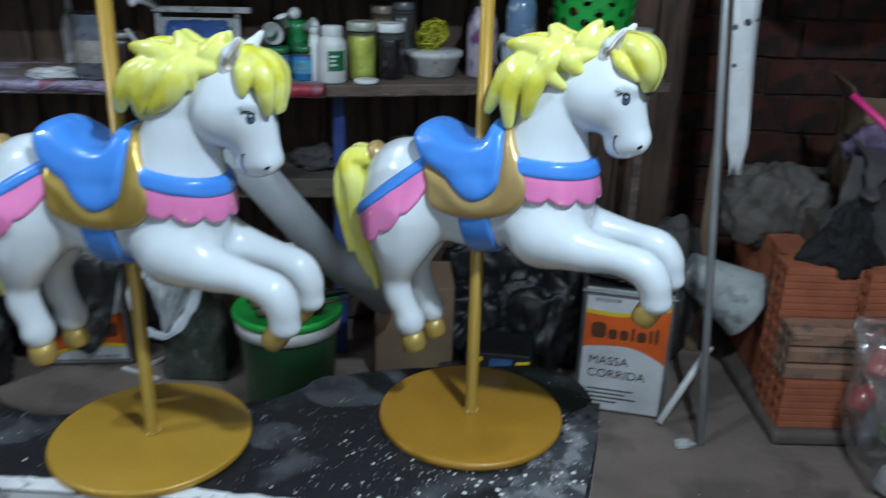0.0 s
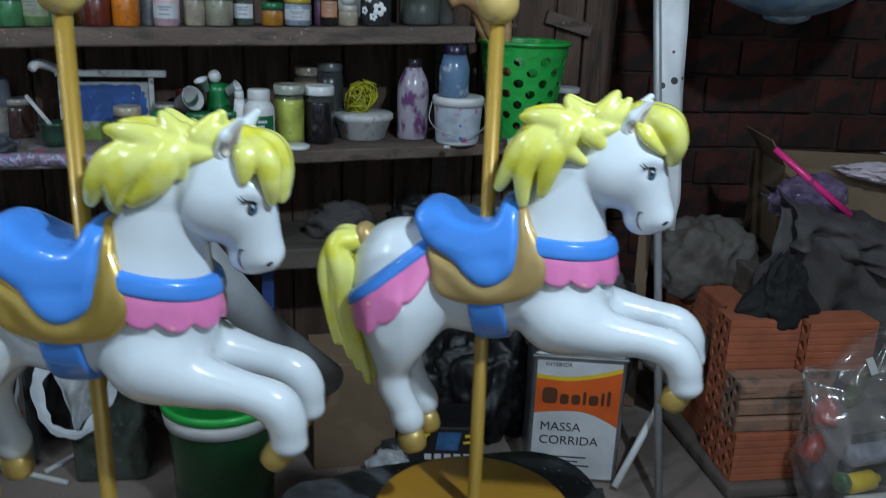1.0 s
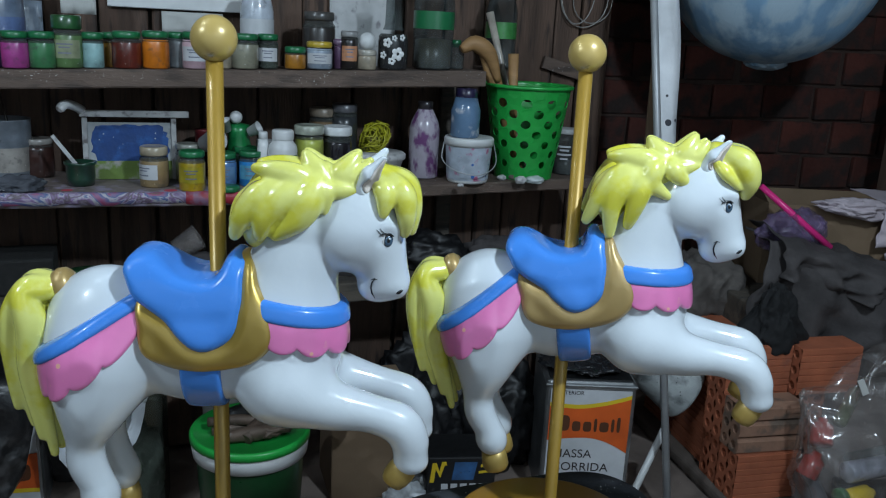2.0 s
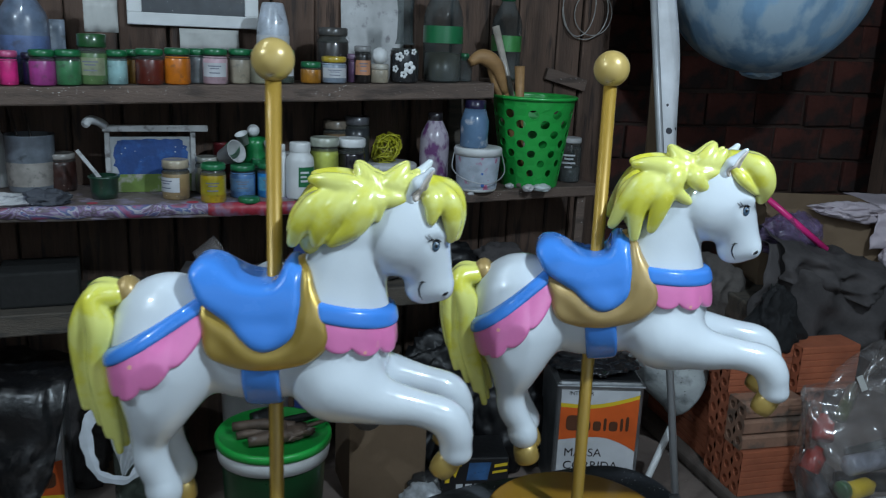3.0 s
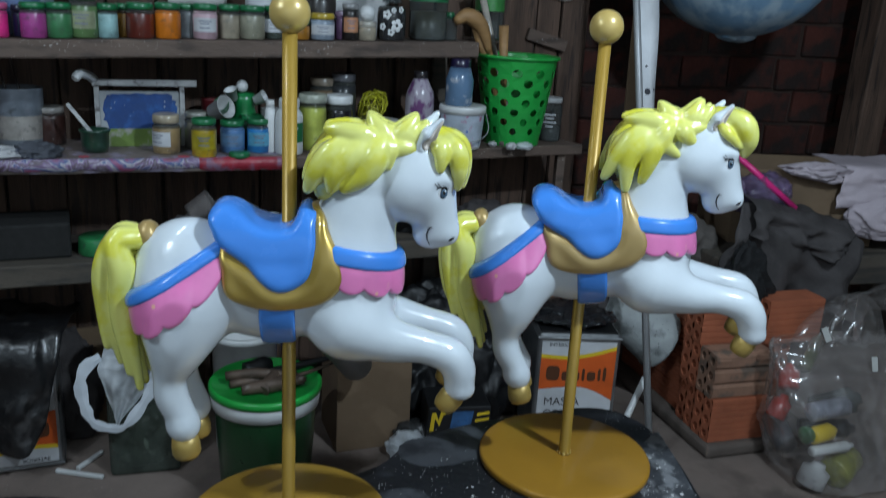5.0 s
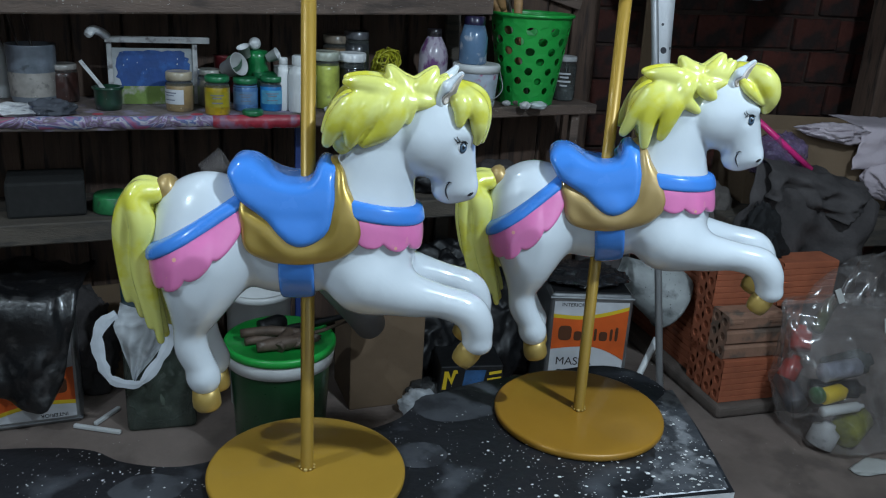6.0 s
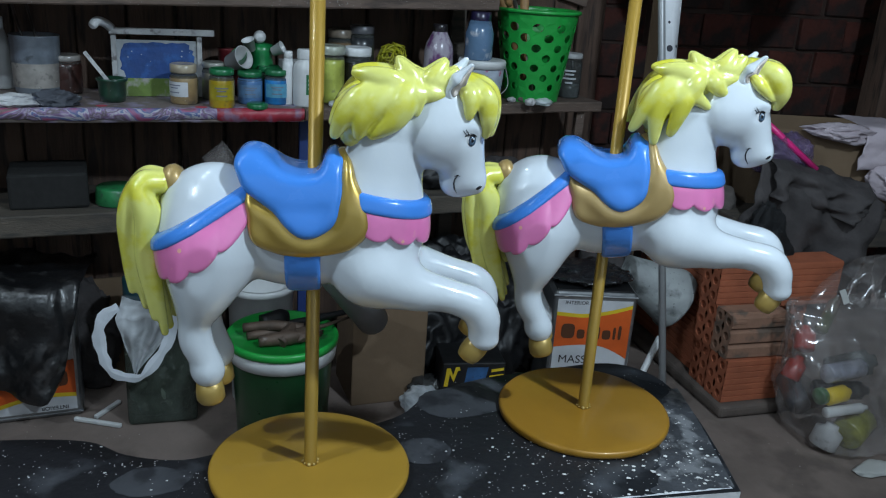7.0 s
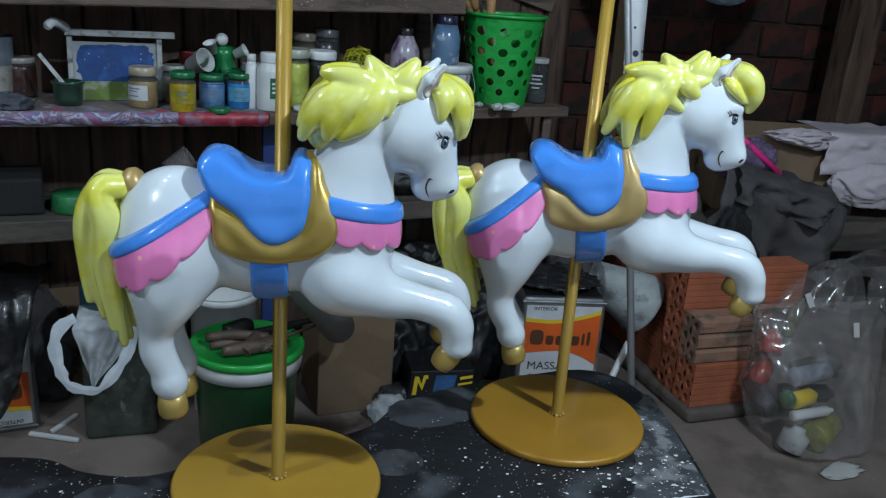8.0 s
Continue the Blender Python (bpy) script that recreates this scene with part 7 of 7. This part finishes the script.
for pts, rad, c, lab in (([(-0.09, 0.93, 0.008), (0.0, 0.95, 0.012), (0.09, 0.965, 0.010)], [0.011, 0.015, 0.010], RUST, "rusty scraper handle on a bucket lid"),
                         ([(-0.06, 0.885, 0.012), (0.02, 0.895, 0.018), (0.05, 0.90, 0.016)], [0.014, 0.022, 0.012], RUST, "worn brown spray nozzle on a bucket lid"),
                         ([(-0.05, 0.97, 0.025), (0.0, 0.985, 0.030), (0.02, 0.99, 0.028)], [0.026, 0.030, 0.022], DARK_PLASTIC, "black tool grip on a bucket lid"),
                         ([(0.02, 0.95, 0.020), (0.12, 0.99, 0.026), (0.21, 1.03, 0.034)], [0.006, 0.007, 0.005], DARK_PLASTIC, "dark brush handle on a bucket lid"),
                         ([(0.03, 0.925, 0.012), (0.11, 0.95, 0.020), (0.19, 0.985, 0.030)], [0.005, 0.006, 0.004], RUST, "thin rusty rod on a bucket lid"),
                         ([(0.0, 0.965, 0.022), (0.12, 0.985, 0.034), (0.25, 1.01, 0.050)], [0.010, 0.010, 0.006], DARK_PLASTIC, "dark tool shaft on a bucket lid"),
                         ([(-0.10, 0.955, 0.022), (-0.02, 0.945, 0.030), (0.06, 0.935, 0.026)], [0.013, 0.016, 0.012], RUST, "rusty brown tool body on a bucket lid"),
                         ([(-0.005, 0.875, 0.010), (0.015, 0.905, 0.022), (0.03, 0.94, 0.030)], [0.016, 0.020, 0.014], RUST, "worn tool head on a bucket lid")):
    tl = part("hand_tool", tube(arc([(p[0], p[1], LID_Z + p[2]) for p in pts], 4), [rad[0] + (rad[1] - rad[0]) * min(1, k / 4) + (rad[2] - rad[1]) * max(0, k / 4 - 1) for k in range(9)], 10), c)
    tagged(tl, lab, "tool", "tools on the bucket")
rl = part("greasy_rag", crumple((0.055, 0.032, 0.016), 5.5, 0.35, 3.4, 4, 0.4), RUST)
rl.matrix_basis = on(LID_Z + 0.016, 0.055, 0.915, 20)
tagged(rl, "greasy brown rag among tools on the lid", "rag")
wb = part("white_bucket", lathe([(0, 0), (0.085, 0), (0.09, 0.01), (0.098, 0.37), (0.104, 0.372), (0.104, 0.39), (0.094, 0.392), (0.09, 0.30), (0, 0.30)], 32), WHITE_PLASTIC)
wb.matrix_basis = on(FLOOR_Z, -0.045, 1.25)
tagged(wb, "plain white plastic bucket behind the green one", "bucket")
cb = thing("carton_box", "closed brown cardboard box on the floor", "box", on(FLOOR_Z, 0.335, 1.27, 6))
part("body", box((0.24, 0.22, 0.335), (0, 0, 0.1675), 0.004), CARDBOARD, cb)
part("flap", box((0.238, 0.10, 0.004), (0, -0.058, 0.338)), CARDBOARD, cb)
pipe = part("grey_pipe", tube([(-0.005, 0.60, 0.315), (0.14, 0.845, -0.01), (0.27, 1.06, -0.232)], [0.044, 0.046, 0.047], 24), mat("pipe_grey", (0.30, 0.32, 0.34), 0.42, vary=0.2, scale=7, bump=0.05))
tagged(pipe, "thick grey plastic pipe leaning on the cardboard box", "pipe")

# battery carton, black plastic and scraps
bt = thing("battery_box", "small black carton with yellow and blue print", "box", on(FLOOR_Z, 0.61, 1.16, -4))
part("body", box((0.20, 0.15, 0.165), (0, 0, 0.0825), 0.004), DARK_PLASTIC, bt)
for pts, c in (([(-0.095, 0.085), (-0.082, 0.085), (-0.078, 0.128), (-0.064, 0.10), (-0.052, 0.14), (-0.045, 0.14), (-0.048, 0.152), (-0.060, 0.152), (-0.067, 0.122), (-0.076, 0.148), (-0.088, 0.148)], YELLOW_LABEL),
               ([(-0.030, 0.092), (0.035, 0.092), (0.045, 0.150), (-0.022, 0.150)], paint(0.03, 0.12, 0.30)), ([(0.055, 0.132), (0.095, 0.138), (0.095, 0.148), (0.055, 0.142)], YELLOW_LABEL),
               ([(0.050, 0.112), (0.095, 0.118), (0.095, 0.126), (0.050, 0.120)], YELLOW_LABEL)):
    face_shape(pts, -0.0757, c, bt, "print")
for k in range(5):
    face_shape([(-0.06 + 0.028 * k, 0.062), (-0.04 + 0.028 * k, 0.062), (-0.04 + 0.028 * k, 0.080), (-0.06 + 0.028 * k, 0.080)], -0.0757, LABEL_WHITE, bt, "mark")
for x, y, s, seed, c, lab in ((0.50, 1.36, (0.17, 0.12, 0.16), 1.1, DARK_PLASTIC, "heap of black plastic sheeting"), (0.76, 1.36, (0.16, 0.12, 0.20), 2.4, DARK_PLASTIC, "heap of black plastic sheeting"),
                              (0.63, 1.50, (0.24, 0.10, 0.25), 3.4, DARK_PLASTIC, "heap of black plastic sheeting"), (0.44, 1.10, (0.06, 0.05, 0.045), 4.4, FILM_WHITE, "crumpled clear plastic scrap"),
                              (0.48, 1.16, (0.07, 0.05, 0.05), 5.1, FILM_DARK, "crumpled dark plastic scrap"), (0.80, 1.08, (0.08, 0.05, 0.03), 6.6, DARK_CLOTH, "dusty dark rag"),
                              (-1.02, 1.03, (0.14, 0.06, 0.22), 7.2, DARK_PLASTIC, "grimy plastic sheet heaped up"), (-1.12, 1.26, (0.20, 0.18, 0.22), 7.9, DARK_PLASTIC, "black plastic sheet heaped up"),
                              (-0.62, 1.42, (0.14, 0.10, 0.20), 8.8, DARK_CLOTH, "dark sacking heaped against the wall"), (0.86, 0.98, (0.05, 0.03, 0.02), 9.4, DIRTY_WHITE, "scrap of dirty paper"),
                              (1.14, 0.90, (0.03, 0.02, 0.012), 9.9, DIRTY_WHITE, "scrap of dirty paper")):
    ob = part("plastic_sheet" if s[0] > 0.1 else "scrap", crumple(s, seed, 0.26, 3.6, 5 if s[0] > 0.1 else 4, 0.3), c)
    ob.matrix_basis = on(FLOOR_Z + s[2] * 0.72, x, y)
    tagged(ob, lab + " on the floor", "rubbish", "rubbish on the floor")
for x, w in ((-0.52, 0.15), (-0.36, 0.13)):
    fb = part("fibreboard", box((w, 0.012, 0.34), (0, 0, 0.17), 0.002), CARDBOARD)
    fb.matrix_basis = pose(x, back(x) - 0.06, FLOOR_Z, -8, 0, THETA)
    tagged(fb, "brown fibreboard offcut leaning on the planks", "board", "fibreboard offcuts")

# clear greenish tank with a white carrier bag
tank = thing("plastic_tank", "square greenish clear tank with murky contents", "tank", on(FLOOR_Z, -0.335, 1.19, 2))
part("body", box((0.195, 0.16, 0.375), (0, 0, 0.1875), 0.014, segs=3), GLASS_GREEN, tank)
part("contents", crumple((0.088, 0.070, 0.15), 3.6, 0.3, 4, 4, 0.3), mat("murky_contents", (0.10, 0.13, 0.10), 0.35, second=(0.26, 0.28, 0.25), mix=0.55, coat=0.6, vary=0.5, scale=18, bump=0.5), tank).location = (0, 0, 0.118)
lidt = part("teal_lid", lathe([(0, 0), (0.07, 0), (0.078, 0.006), (0.078, 0.062), (0.07, 0.068), (0, 0.068)], 30), paint(0.015, 0.075, 0.10), tank)
lidt.location = (-0.02, 0, 0.375)
CARRIER = mat("carrier_plastic", (0.62, 0.66, 0.71), 0.4, vary=0.2, scale=18, bump=0.3)
cbag = thing("carrier_bag", "thin white plastic carrier bag with loop handles", "bag", pose(-0.335, 1.075, -0.33))


def carrier(u, v):
    """Laid over the tank's edge, hanging down to a point between the handles."""
    if v < 0.3:
        q = v / 0.3
        return (-0.105 + 0.165 * u + 0.01 * math.sin(v * 9), 0.13 - 0.125 * q + 0.006 * math.sin(u * 14), 0.132 + 0.022 * math.sin(math.pi * min(1, q * 1.0)) + 0.006 * noise.noise(Vector((u * 6, v * 8, 1))))
    q = (v - 0.3) / 0.7
    mid = -0.062
    x = -0.105 + 0.165 * u
    return (x + (mid - x) * q ** 1.25 * 0.92, -0.012 + 0.012 * math.sin(u * 15 + q * 2) * (1 - 0.4 * q) + 0.01 * noise.noise(Vector((u * 5, q * 4, 2))), 0.132 - 0.165 * q - 0.015 * (1 - (2 * u - 1) ** 2) * q)


part("film", film_sheet(carrier, 28, 28), FILM_WHITE, cbag)


def ribbon(points, width, bm=None):
    bm = bm or bmesh.new()
    pts = arc(points, 3)
    rows = []
    for i, p in enumerate(pts):
        t = (pts[min(i + 1, len(pts) - 1)] - pts[max(i - 1, 0)]).normalized()
        n = t.cross(Vector((0, 1, 0))).normalized()
        w = width * (1 + 0.9 * noise.noise(Vector((i * 0.53, width * 90, 1))))
        rows.append([bm.verts.new(p + n * w * d + Vector((0, e, 0))) for d, e in ((-1, 0.0), (0.1, -0.0022), (1, 0.0), (-0.1, 0.0016))])
    for a, b in zip(rows, rows[1:]):
        for k in range(4):
            bm.faces.new((a[k], a[(k + 1) % 4], b[(k + 1) % 4], b[k]))
    bm.faces.new(rows[0])
    bm.faces.new(rows[-1][::-1])
    return bm


part("handle", ribbon([(-0.098, 0.012, 0.150), (-0.135, -0.008, 0.128), (-0.150, -0.012, 0.075), (-0.136, -0.020, 0.000), (-0.116, -0.022, -0.036), (-0.072, -0.026, -0.050), (-0.040, -0.026, -0.046), (0.000, -0.022, 0.002), (0.036, -0.015, 0.064), (0.052, 0.0, 0.140)], 0.0135), CARRIER, cbag)
for x, y, turn, length in ((-0.516, 1.130, -22.7, 0.147), (-0.498, 1.203, 57, 0.105)):
    ws = part("white_stick", box((length, 0.013, 0.012), (0, 0, 0.006), 0.003), WHITE_PLASTIC)
    ws.matrix_basis = on(FLOOR_Z + 0.002, x, y, turn)
    tagged(ws, "short white plastic stick on the floor", "stick", "white sticks")

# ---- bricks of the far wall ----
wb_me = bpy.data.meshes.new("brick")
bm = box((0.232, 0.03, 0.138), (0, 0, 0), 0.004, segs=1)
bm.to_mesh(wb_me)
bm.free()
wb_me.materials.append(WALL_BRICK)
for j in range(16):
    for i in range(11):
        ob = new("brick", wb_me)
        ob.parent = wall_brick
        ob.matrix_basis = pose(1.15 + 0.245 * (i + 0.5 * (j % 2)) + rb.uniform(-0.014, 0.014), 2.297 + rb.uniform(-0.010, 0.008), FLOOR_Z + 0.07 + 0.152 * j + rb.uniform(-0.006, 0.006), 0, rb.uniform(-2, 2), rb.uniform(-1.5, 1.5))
